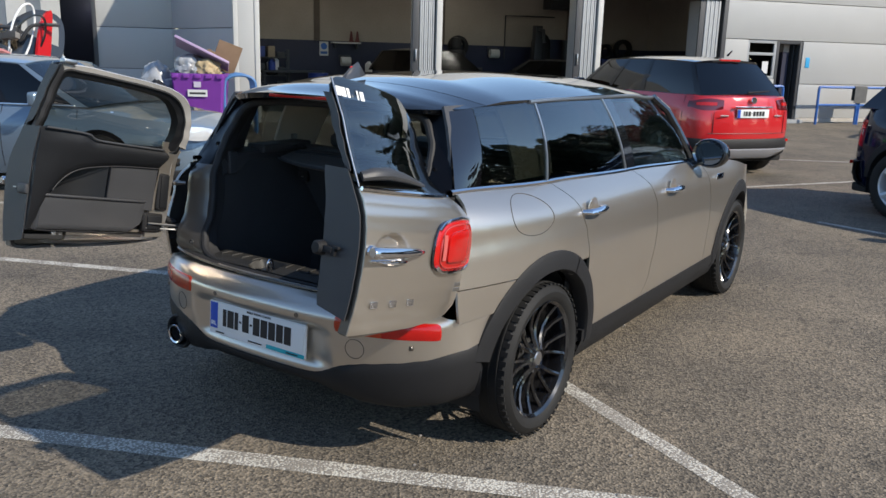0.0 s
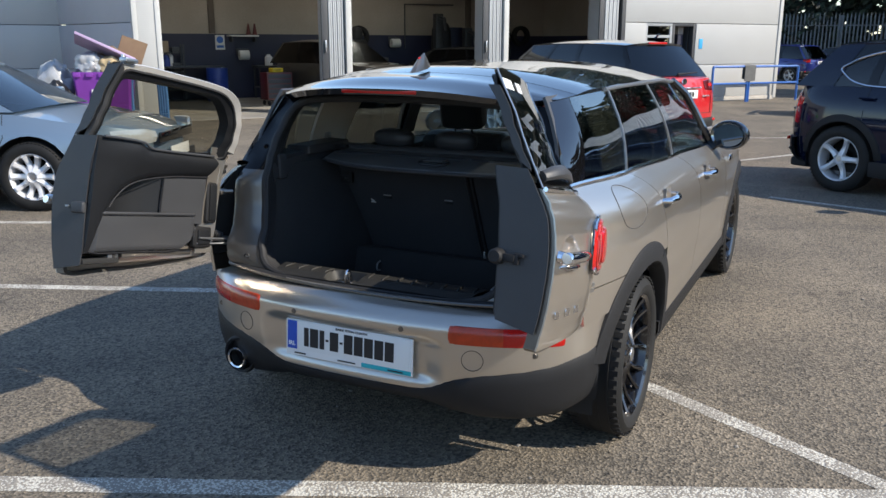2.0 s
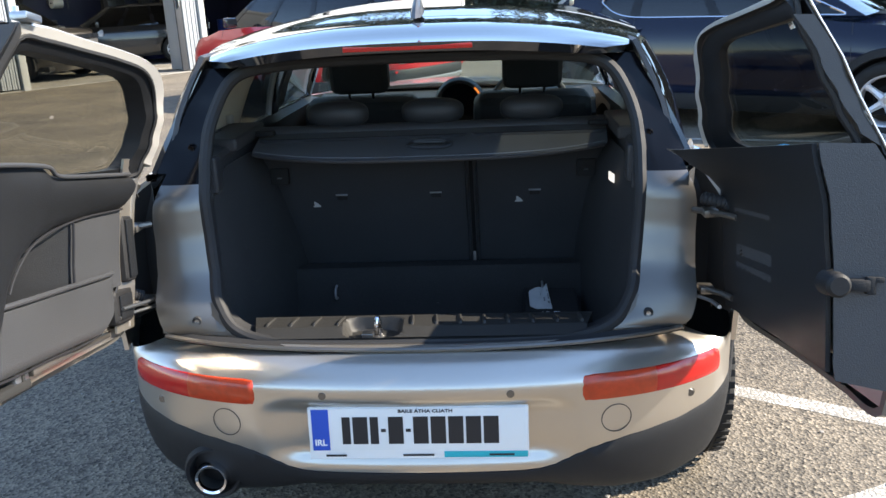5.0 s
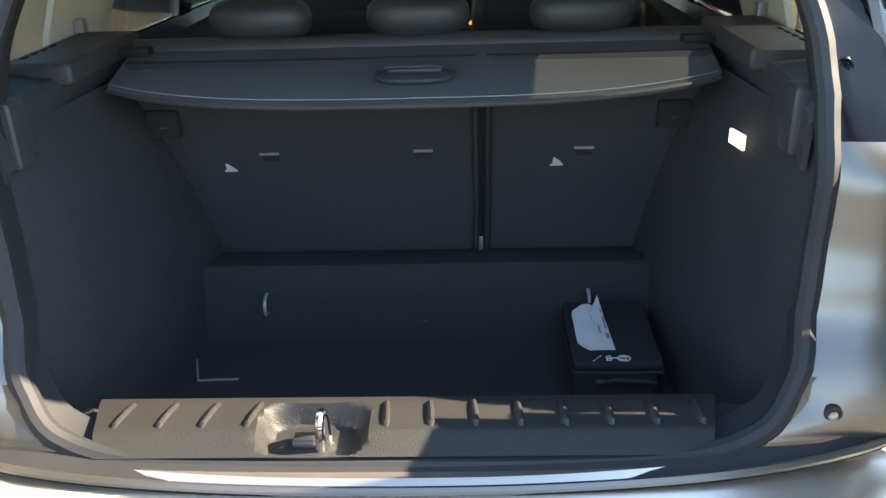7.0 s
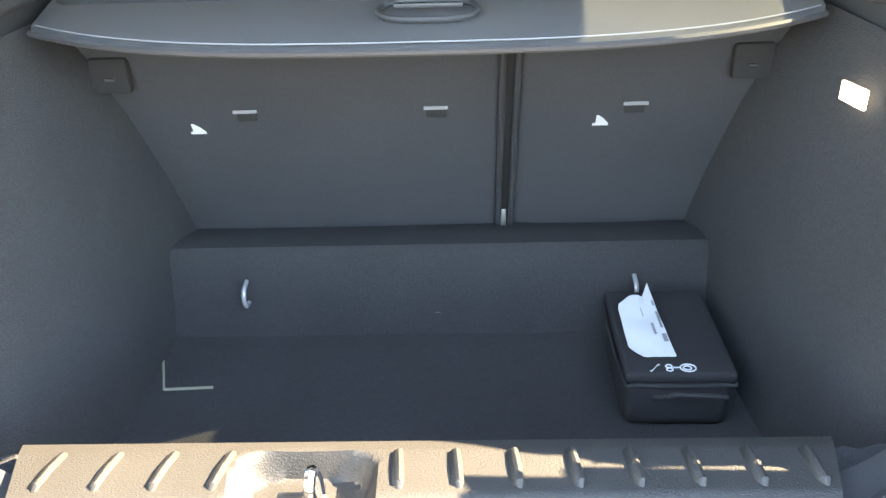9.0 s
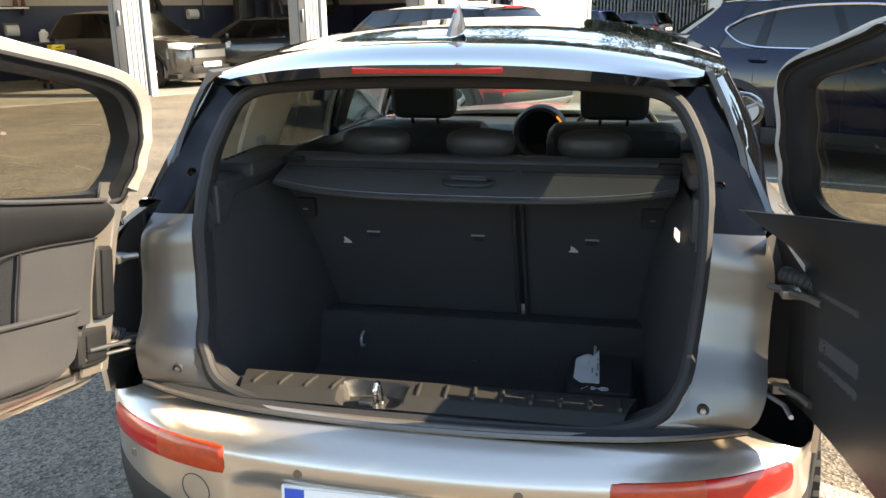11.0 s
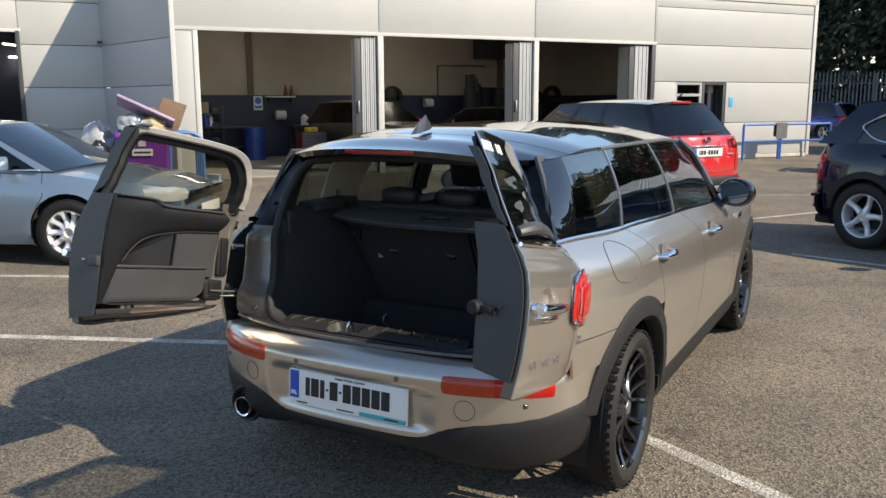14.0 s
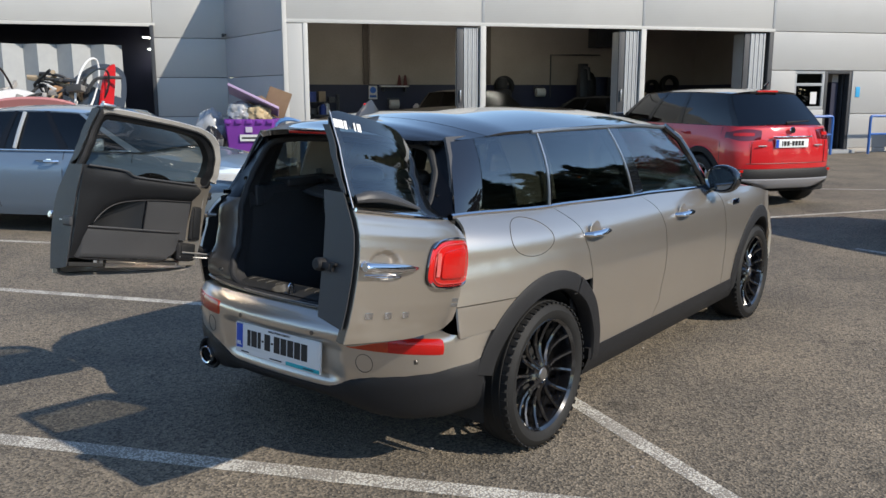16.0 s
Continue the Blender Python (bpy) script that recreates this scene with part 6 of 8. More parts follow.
    for x in (-0.30, 0.005, 0.318):
        bm = bmesh.new()
        bmesh.ops.create_uvsphere(bm, u_segments=24, v_segments=12, radius=1)
        for v in bm.verts:
            c = v.co
            v.co = Vector((x + 0.10 * math.copysign(abs(c.x) ** 0.75, c.x), 0.90 + 0.05 * c.y, 1.10 + 0.042 * math.copysign(abs(c.z) ** 0.7, c.z)))
        hr = part("headrest", bm, LEATHER, mini, "low black leather rear headrest")
        for d in (-0.06, 0.06):
            part("headrest_post", tube([(x + d, 0.885, 1.02), (x + d, 0.885, 1.075)], 0.006, 8), CHROME, hr)
    part("rear_bench", box((1.16, 0.55, 0.25), (0, 1.30, 0.50), 0.06), LEATHER, mini)
    for x in (-0.36, 0.36):
        st = part("front_seat", box((0.50, 0.16, 0.66), (x, 1.86, 0.72), 0.07, 3, turn=Matrix.Rotation(0.22, 3, "X")), LEATHER, mini, "black leather front seat")
        part("seat_cushion", box((0.50, 0.5, 0.18), (x, 2.12, 0.42), 0.06, 3), LEATHER, st)
        part("front_headrest", box((0.25, 0.11, 0.20), (x, 1.76, 1.165), 0.045, 3, turn=Matrix.Rotation(0.2, 3, "X")), LEATHER, st)
        for d in (-0.05, 0.05):
            part("headrest_post", tube([(x + d, 1.775, 1.02), (x + d, 1.765, 1.10)], 0.007, 8), CHROME, st)
    rows = []
    for x in [k * 0.1 - 0.7 for k in range(15)]:
        rows.append([(x, 2.40, 0.72), (x, 2.38, 0.86), (x, 2.42, 0.93), (x, 2.60, 0.965), (x, 2.82, 0.96)])
    part("dashboard", thick(grid(rows), 0.03), BOOT_TRIM, mini, "black dashboard")
    part("display_ring", lathe([(2.385, 0.096), (2.365, 0.105), (2.36, 0.116), (2.385, 0.126), (2.42, 0.126)], 36, axis="y", at=(0.03, 0, 0.925)), LEATHER, mini, "round black-rimmed central display")
    part("display_glow", tube([(0.03 + 0.108 * math.cos(w), 2.358, 0.925 + 0.108 * math.sin(w)) for w in (k * 0.1 - 0.8 for k in range(17))], 0.0045, 6), mat("amber_glow", (0.6, 0.15, 0.02), 0.4, emit=(1.0, 0.25, 0.04), emit_power=0.35), mini, "amber lit arc of the display ring")
    part("display_face", lathe([(2.38, 0.098), (2.378, 0.002)], 28, axis="y", at=(0.03, 0, 0.925)), GLOSS_BLACK, mini)
    ring = [(0.37 + 0.185 * math.cos(w), 2.27 + 0.06 * math.sin(w), 0.90 + 0.175 * math.sin(w)) for w in (2 * math.pi * k / 36 for k in range(36))]
    sw = part("steering_wheel", tube(ring, 0.016, 10, closed=True), LEATHER, mini, "black leather steering wheel")
    part("wheel_hub", box((0.17, 0.05, 0.12), (0.37, 2.28, 0.90), 0.03), BOOT_TRIM, sw)
    for s in (1, -1):
        # pale inner pillars, door linings, belt reels
        def trim_band(yb0, yb1, yt0, yt1, m, nm, inset=0.035):
            rows = []
            for i in range(5):
                v = i / 4
                rows.append([(s * (lerp(belt_x(lerp(yb0, yb1, u)), 0.60, v) - inset + 0.018 * math.sin(v * math.pi)), lerp(lerp(yb0, yb1, u), lerp(yt0, yt1, u), v), lerp(1.03, 1.33, v)) for u in (0, 0.5, 1)])
            part(nm, thick(grid(rows), 0.012), m, mini)
        trim_band(0.78, 1.08, 0.80, 1.15, BEIGE, "inner_pillar")
        trim_band(0.345, 0.56, 0.44, 0.62, BOOT_TRIM, "inner_pillar")
        trim_band(1.74, 1.87, 1.70, 1.81, BOOT_TRIM, "inner_pillar")
        part("belt_anchor", box((0.02, 0.03, 0.05), (s * 0.655, 0.90, 1.085), 0.006), SATIN, mini)
        rows = [[(s * (side_x(y, z) - 0.07), y, z) for y in (1.02, 1.3, 1.7, 1.9, 2.3, 2.7)] for z in (0.35, 0.6, 0.85, 0.95)]
        rows.append([(s * (belt_x(y) - 0.01), y, belt_z(y) + 0.004) for y in (1.02, 1.3, 1.7, 1.9, 2.3, 2.7)])
        part("door_lining", grid(rows), BOOT_TRIM, mini)
    part("cabin_floor", box((1.45, 2.0, 0.04), (0, 1.85, 0.30), 0.01), CARPET, mini)


build_boot()


def boot_things():
    """The tool bag with its ticket and keys."""
    bag = thing("tool_bag", "black zipped tool bag on the boot floor", "bag", pose(0.362, 0.648, 0.44, 0, 0, -1))
    part("bag_body", box((0.158, 0.228, 0.092), (0, 0.006, 0.046), 0.024, 4), BAG_CLOTH, bag)
    part("bag_lid", box((0.162, 0.232, 0.018), (0, 0.006, 0.092), 0.0085, 4), BAG_CLOTH, bag)
    part("zip", tube(spline([(-0.081, -0.09, 0.081), (-0.06, -0.109, 0.081), (0.06, -0.109, 0.081), (0.081, -0.09, 0.081), (0.081, 0.10, 0.081), (0.06, 0.121, 0.081), (-0.06, 0.121, 0.081), (-0.081, 0.10, 0.081)], 4, True), 0.003, 6, closed=True), RUBBER, bag)
    part("zip_pull", box((0.018, 0.004, 0.007), (-0.030, -0.110, 0.060), 0.0015), SATIN, bag)
    part("strap", tube([(-0.02, -0.106, 0.058), (-0.005, -0.113, 0.066), (0.045, -0.114, 0.064), (0.07, -0.107, 0.056)], 0.004, 6), CARPET, bag)
    # printed outline symbols on the lid: a spanner, a valve and a tyre
    def ink_loop(cx, cy, r, squash=0.8, n=18):
        return tube([(cx + r * math.cos(w), cy + r * squash * math.sin(w), 0.1012) for w in (2 * math.pi * k / n for k in range(n))], 0.0011, 5, closed=True)
    sym = part("printed_tyre", ink_loop(0.011, -0.095, 0.0112), PRINT_WHITE, bag, "white printed tool symbols")
    part("printed_hub", ink_loop(0.010, -0.095, 0.0058), PRINT_WHITE, sym)
    for cx, cy in ((-0.016, -0.091), (-0.016, -0.099)):
        part("printed_valve", ink_loop(cx, cy, 0.0045), PRINT_WHITE, sym)
    part("printed_hose", tube([(-0.011, -0.094, 0.1012), (-0.001, -0.094, 0.1012)], 0.001, 5), PRINT_WHITE, sym)
    part("printed_spanner", tube([(-0.044, -0.103, 0.1012), (-0.040, -0.099, 0.1012), (-0.034, -0.091, 0.1012), (-0.030, -0.087, 0.1012)], [0.0032, 0.0013, 0.0013, 0.0032], 6, flat=0.4), PRINT_WHITE, sym)
    paper = thing("paper_ticket", "crumpled white printed paper lying on the tool bag", "paper", pose(0.324, 0.665, 0.5425))
    # the sheet narrows towards the seats, with torn and cut corners
    rows = []
    for i in range(13):
        v = i / 12
        x0 = -0.030 + 0.018 * max(0, (0.14 - v) / 0.14) + 0.016 * max(0, (v - 0.90) / 0.10)
        x1 = 0.036 - 0.006 * v
        row = []
        for j in range(9):
            u = j / 8
            top = 0.058 + 0.040 * max(0, (u - 0.62) / 0.38) + 0.010 * min(u / 0.15, 1)
            row.append((lerp(x0, x1, u), lerp(-0.088, top, v), 0.002 + 0.012 * v * v * (0.4 + 0.6 * abs(math.sin(3 * u + 1))) + 0.003 * noise.noise(Vector((u * 3, v * 4, 1)))))
        rows.append(row)
    part("sheet", thick(grid(rows), 0.0006), PAPER, paper)
    for k, (x, y, h, w) in enumerate(((0.028, -0.045, 0.020, 0.006), (0.029, 0.005, 0.046, 0.0035), (0.016, -0.020, 0.030, 0.004), (0.028, 0.050, 0.014, 0.003), (0.006, 0.025, 0.026, 0.0012))):
        part("print_bar", box((w, h, 0.0006), (x, y, 0.0068 + 0.05 * max(0, y) * 0.9), 0.0), PRINT, paper)
    mark = solo("floor_tab", bmesh.new(), TAB, "pale L-shaped sewn tab on the boot carpet", "tab")
    bm = bmesh.new()
    box((0.0035, 0.185, 0.003), (-0.475, 0.733, 0.4425), 0.001, bm=bm, turn=Matrix.Rotation(0.32, 3, "Z"))
    box((0.080, 0.005, 0.003), (-0.406, 0.648, 0.4425), 0.001, bm=bm, turn=Matrix.Rotation(0.05, 3, "Z"))
    bm.to_mesh(mark.data)
    bm.free()


boot_things()

# ---- the other cars ----


def paint(name, base, metal=0.3, coat=1.0):
    return mat(name, base, 0.30, metal, coat=coat, coat_rough=0.03, vary=0.05, scale=2.0)


def other_car(name, label, m, L, W, H, paint_mat, belt=0.95, hood=0.95, wheel_r=0.33, wb=(0.80, 3.40), cabin=(0.12, 3.05, 0.75, 2.35), tail=0.95, roof_mat=None,
              rim=None, spokes=5, arch_trim=None, chrome_line=False, plate=True, lamps=None, detail=True, group="", pillars=(0.42, 0.70), nose=0.72, narrow=(0.90, 0.70), square=(7, 0.42), low=0.20, c_pillar=0.035):
    """A parked car: body ring with wheel arches, cabin, glass, lamps and wheels. It stands along +y with its tail at y = 0."""
    car = thing(name, label, "car", m, group)
    w, z0 = W / 2, low
    arches = [(y, wheel_r, wheel_r + 0.055) for y in wb]
    # plan outline from the tail's middle round the right side to the nose's middle
    half = []
    n = 84
    for j in range(n + 1):
        t = j / n
        y = L * (0.5 - 0.5 * math.cos(math.pi * t))
        e = abs(2 * y / L - 1)
        x = w * (1 - e ** square[0]) ** square[1] if e < 1 else 0.0
        x *= 1 - 0.05 * e ** 3
        half.append((x, y))
    top = table([(0, tail), (0.25, belt), (cabin[1] * 0.8, belt), (cabin[1], hood), (L * 0.88, lerp(hood, nose, 0.45)), (L, nose)])

    def shape(x, y, v):
        zt = top(y)
        z = lerp(z0, zt, v)
        swell = 1 - 0.07 * abs(2 * v - 1.0) ** 2.2 - 0.06 * max(0, v - 0.8) * 5 * 0.4
        yy = L / 2 + (y - L / 2) * (1 - 0.02 * abs(2 * v - 0.9) ** 2)
        return x * swell, yy, z

    def ring(bm, s):
        held, rows = set(), []
        for i in range(15):
            row = []
            for x, y in half:
                px, py, pz = shape(x, y, i / 14)
                if x > w * 0.7:
                    py, pz, inside = out_of_arches(py, pz, 0, arches)
                    if inside:
                        held.add((round(py, 4), round(pz, 4)))
                row.append(Vector((s * px, py, pz)))
            rows.append(row)
        return grid(rows, bm, keep=lambda q: not all((round(v.co.y, 4), round(v.co.z, 4)) in held for v in q))
    bm = bmesh.new()
    for s in (1, -1):
        ring(bm, s)
    rows = []
    for x, y in half:
        px, py, pz = shape(x, y, 1.0)
        rows.append([Vector((px * u, py, pz + 0.035 * (1 - u * u) * min(1, px / w))) for u in (k / 5 - 1 for k in range(11))])
    grid(rows, bm)
    for v in [v for v in bm.verts if not v.link_faces]:
        bm.verts.remove(v)
    bmesh.ops.remove_doubles(bm, verts=bm.verts, dist=0.0005)
    body = part("body", bm, paint_mat, car)
    part("underbody", box((W * 0.86, L * 0.9, 0.1), (0, L / 2, 0.25), 0.03), DARK, car)
    yb0, yb1, yt0, yt1 = cabin
    wb_, wt = w * narrow[0], w * narrow[1]
    zr = H

    def cab(u, v, s, lift=0.0):
        """A place on the cabin's side: u along, v up."""
        y = lerp(lerp(yb0, yb1, u), lerp(yt0, yt1, u), v)
        e = abs(2 * u - 1) ** 3
        x = lerp(wb_, wt, v) * (1 - 0.06 * e) + 0.02 * math.sin(math.pi * v) + lift
        z = lerp(belt - 0.01, zr - 0.055 - 0.03 * abs(2 * u - 1) ** 2, v)
        return Vector((s * x, y, z))
    for s in (1, -1):
        side_rows = [[cab(k / 16, v, s) for k in range(17)] for v in (0, 0.25, 0.5, 0.75, 1.0)]
        part("side_glass", thick(grid(side_rows), 0.005), TINT_DARK, car, "dark side windows")
        for u, wide in ((0.0, c_pillar), *((p, 0.018) for p in pillars), (1.0, 0.045)):
            u0, u1 = max(u - wide, 0), min(u + wide, 1)
            part("pillar", thick(grid([[cab(lerp(u0, u1, k / 3), v, s, 0.006) for k in range(4)] for v in (0, 0.33, 0.66, 1.0)]), 0.02), (paint_mat if u in (0.0, 1.0) and not roof_mat else PILLAR_BLACK), car)
        if chrome_line:
            pts = [cab(u, v, s, 0.010) for u, v in ((0.135, 0.42), (0.165, 0.30), (0.21, 0.16), (0.265, 0.07), (0.34, 0.04), (0.5, 0.035), (0.7, 0.03), (0.88, 0.03), (0.955, 0.035), (0.945, 0.20), (0.91, 0.50), (0.86, 0.76), (0.78, 0.87), (0.66, 0.89), (0.45, 0.87), (0.30, 0.80), (0.20, 0.68), (0.155, 0.54))]
            part("chrome_line", tube(spline(pts, 5, True), 0.011, 6, closed=True), CHROME, car, "chrome line round the side windows")
        part("mirror", box((0.2, 0.1, 0.14), (s * (w + 0.06), lerp(yb0, yb1, 0.86), belt + 0.07), 0.04, 3), roof_mat or paint_mat, car)
        for u in (0.30, 0.62):
            p = cab(u, 0, s)
            hx = shape(w, p.y, 0.86)[0]
            part("door_handle", tube([(s * (hx - 0.004), p.y - 0.09, belt - 0.1), (s * (hx + 0.03), p.y - 0.07, belt - 0.1), (s * (hx + 0.03), p.y + 0.06, belt - 0.1), (s * (hx - 0.004), p.y + 0.08, belt - 0.1)], 0.013, 6), paint_mat, car)
        for u in (0.05, pillars[0], pillars[1] if len(pillars) > 1 else 0.7, 0.98):
            y = lerp(yb0, yb1, u)
            pts = []
            for v in (0.12, 0.3, 0.5, 0.7, 0.9, 1.0):
                e = min(abs(2 * y / L - 1), 0.999)
                px, py, pz = shape(w * (1 - e ** square[0]) ** square[1] * (1 - 0.05 * e ** 3), y, v)
                py, pz, _ = out_of_arches(py, pz, 0.01, arches)
                pts.append((s * (px + 0.0005), py, pz))
            part("door_seam", tube(pts, 0.004, 5), INK, car)
        if arch_trim:
            for y in wb:
                rows = []
                for j in range(25):
                    a = radians(lerp(4, 176, j / 24))
                    row = []
                    for r, lift in ((wheel_r + 0.04, -0.03), (wheel_r + 0.042, 0.004), (wheel_r + 0.05, 0.016), (wheel_r + 0.115, 0.012), (wheel_r + 0.125, -0.004)):
                        yy, zz = y + math.cos(a) * r, wheel_r + math.sin(a) * r
                        v = min(max((zz - z0) / (top(yy) - z0), 0), 1)
                        row.append((s * (shape(w * (1 - 0.05 * abs(2 * yy / L - 1) ** 3) * (1 - min(abs(2 * yy / L - 1), 0.999) ** square[0]) ** square[1], yy, v)[0] + lift), yy, zz))
                    rows.append(row)
                part("arch_trim", grid(rows), arch_trim, car)
            part("sill_trim", box((0.06, wb[1] - wb[0] - 2 * wheel_r, 0.16), (s * (w * 0.965), sum(wb) / 2, 0.28), 0.02), arch_trim, car)
        for y in wb:
            part("wheel_well", half_well(s * (w - 0.30), s * (w - 0.05), wheel_r + 0.06, (0, y, wheel_r)), DARK, car)
            wheel(car, (s * (w - 0.115), y, wheel_r), wheel_r, 0.21, wheel_r * 0.68, spokes, rim or RIM_SILVER, s, tread=detail)
    # roof, rear window, windscreen
    rows = []
    for i in range(15):
        u = i / 14
        y = lerp(yt0 - 0.02, yt1 + 0.02, u)
        edge = cab(u, 1.0, 1)
        rows.append([(edge.x * 1.015 * k, y - (0.06 * (1 - abs(k) ** 2) if u == 0 else 0) , lerp(edge.z, zr - 0.05 * abs(2 * u - 1) ** 2.5, 1 - abs(k) ** 2.5)) for k in (q / 8 - 1 for q in range(17))])
    part("roof", thick(grid(rows), 0.03), roof_mat or paint_mat, car)
    for u, name_, pn in ((0, "rear_window", -1), (1, "windscreen", 1)):
        rows = []
        for v in (0, 0.2, 0.4, 0.6, 0.8, 1.0):
            e = cab(u, v, 1)
            rows.append([(e.x * 0.985 * k, e.y + pn * 0.08 * (1 - k * k) * (1 - 0.4 * v), e.z + 0.03 * (1 - k * k)) for k in (q / 6 - 1 for q in range(13))])
        part(name_, thick(grid(rows), 0.006), TINT_DARK if u == 0 else SHOP_GLASS if name in ("taupe_suv", "black_car") else WINDSCREEN, car)
    part("seats", box((W * 0.62, 0.14, 0.42), (0, lerp(yb0, yb1, 0.62), belt + 0.02), 0.05), TRIM, car)
    part("cabin_floor", bx(-w * 0.85, w * 0.85, yb0 + 0.1, yb1 - 0.1, belt - 0.25, belt - 0.22), DARK, car)
    return car, body, shape, top

def heading(deg):
    """The turn about z for a car that points deg degrees from +x."""
    return deg - 90


def tail_dress(car, body, W, plate_z, lamp_z, lamp_w, lamp_h, shape, L, skid=True, lamp_mat=None, wiper=None, square=(7, 0.42)):
    """Lamps, plate and bumper of a tail."""
    w = W / 2

    def tail(x, z):
        """The tail's depth at a place across it."""
        lo, hi = 0.0, L * 0.3
        for _ in range(24):
            mid = (lo + hi) / 2
            e = abs(2 * mid / L - 1)
            if w * (1 - e ** square[0]) ** square[1] * (1 - 0.05 * e ** 3) < abs(x):
                lo = mid
            else:
                hi = mid
        return hi
    for s in (1, -1):
        rows = []
        y0 = tail(w - lamp_w, lamp_z)
        t0, t1 = (math.acos(1 - 2 * y / L) / math.pi for y in (max(y0, 0.002), 0.30))
        for j in range(15):
            t = lerp(t0, t1, j / 14)
            y = L * (0.5 - 0.5 * math.cos(math.pi * t))
            e = abs(2 * y / L - 1)
            a = w * (1 - e ** square[0]) ** square[1] * (1 - 0.05 * e ** 3)
            tall = lamp_h / 2 * (0.55 + 0.45 * math.sin(math.pi * min(1, 0.15 + j / 14)))
            row = []
            for f, out in ((-1, -0.01), (-0.85, 0.010), (0, 0.016), (0.85, 0.010), (1, -0.01)):
                z = lamp_z + f * tall
                px, py, _ = shape(a, y, min(1, (z - 0.2) / 0.86))
                row.append((s * (px + out * min(1, y / 0.12)), py - out * max(0.2, 1 - y / 0.2), z))
            rows.append(row)
        tl = part("tail_lamp", thick(grid(rows), 0.02), lamp_mat or RED_LENS, body, "dark red tail lamp")
        core = [[Vector(row[1]).lerp(Vector(row[3]), f) + Vector((s * 0.006, -0.008, 0)) for f in (0.42, 0.55, 0.72)] for row in rows[2:11]]
        part("lamp_core", thick(grid(core), 0.006), RED_LENS, tl)
        part("reflector", box((0.16, 0.012, 0.035), (s * (w - 0.24), tail(w - 0.24, 0) + 0.0, 0.50), 0.005), RED_LENS, body)
    rows = []
    for j in range(33):
        x = lerp(-w * 0.955, w * 0.955, j / 32)
        y = min(tail(abs(x), 0), 0.30)
        rows.append([(x * k, y + d, z) for z, d, k in ((0.27, 0.10, 0.93), (0.285, 0.03, 0.95), (0.33, -0.006, 0.98), (0.42, -0.022, 1.0), (0.505, -0.024, 1.0), (0.525, -0.012, 1.0), (0.53, 0.01, 0.99))])
    bump = part("rear_bumper", grid(rows), PLASTIC, body, "black plastic bumper")
    if skid:
        rows = [[(x, tail(abs(x), 0) - 0.026 + d, z) for z, d in ((0.262 + e * 0.09, 0.08), (0.275 + e * 0.085, 0.03), (0.325 + e * 0.05, -0.004), (0.385, -0.008), (0.40, 0.01))] for x, e in ((lerp(-w * 0.78, w * 0.78, k / 16), max(0, abs(k / 8 - 1) - 0.55) / 0.45) for k in range(17))]
        part("skid_plate", grid(rows), mat("skid_grey", (0.2, 0.2, 0.21), 0.5, 0.3), bump, "grey skid plate")
    # hatch seams, the plate's recess edge and small chrome letter bars
    for s in (1, -1):
        xs = s * (w - lamp_w * 0.72)
        part("hatch_seam", tube([(xs, tail(abs(xs), 0) - 0.003, z) for z in (0.60, 0.70, lamp_z - lamp_h * 0.5)], 0.004, 5), INK, body)
        part("letter_bar", box((0.13, 0.006, 0.018), (s * (w - lamp_w - 0.02), tail(w - lamp_w - 0.02, 0) - 0.012, plate_z - 0.03), 0.002), SATIN, body)
    part("hatch_seam", tube([(x, tail(abs(x), 0) - 0.003, 0.60) for x in (lerp(-w * 0.72, w * 0.72, k / 12) for k in range(13))], 0.004, 5), INK, body)
    part("plate_brow", box((0.62, 0.03, 0.02), (0, -0.012, plate_z + 0.085), 0.006), CHROME if skid else PLASTIC, body)
    pl = part("plate", box((0.52, 0.012, 0.11), (0, -0.008, plate_z), 0.003), PLATE_WHITE, body)
    part("plate_band", box((0.042, 0.004, 0.106), (-0.236, -0.0155, plate_z)), PLATE_BLUE, pl)
    x = -0.17
    for k, ww in enumerate((0.03, 0.05, 0.05, 0.03, 0.05, 0.05, 0.05, 0.05)):
        part("plate_mark", box((ww - 0.012, 0.003, 0.06 if k not in (3,) else 0.01), (x + ww / 2, -0.0155, plate_z)), INK, pl)
        x += ww
    part("boot_badge", lathe([(-0.012, 0.001), (-0.012, 0.04), (0.0, 0.045)], 16, axis="y", at=(0, 0, plate_z + 0.17)), CHROME, body, "round chrome badge")
    if wiper:
        part("rear_wiper", tube(wiper, [0.02, 0.014, 0.01, 0.008], 6), PLASTIC, body)


red = paint("red_paint", (0.50, 0.012, 0.016), 0.1)
navy = mat("navy_black_paint", (0.003, 0.006, 0.020), 0.08, 0.0, ior=1.46, vary=0.05, scale=2.0)
blue_grey = paint("pale_blue_paint", (0.16, 0.22, 0.285), 0.45)
silver_trim = mat("silver_trim", (0.45, 0.47, 0.48), 0.3, 0.5)
SMOKED = mat("smoked_red_lens", (0.10, 0.005, 0.008), 0.15, coat=1.0)
c, b, sh, tp = other_car("red_suv", "red compact suv with a black roof facing the workshop", pose(-0.56, 9.28, 0, 0, 0, heading(146.5)), 4.17, 1.775, 1.59, red, belt=1.08, hood=1.04,
    wheel_r=0.34, wb=(0.78, 3.28), cabin=(0.22, 3.3, 0.62, 2.7), narrow=(0.80, 0.62), square=(16, 0.36), tail=1.06, roof_mat=GLOSS_BLACK, arch_trim=PLASTIC, nose=0.85, low=0.30)
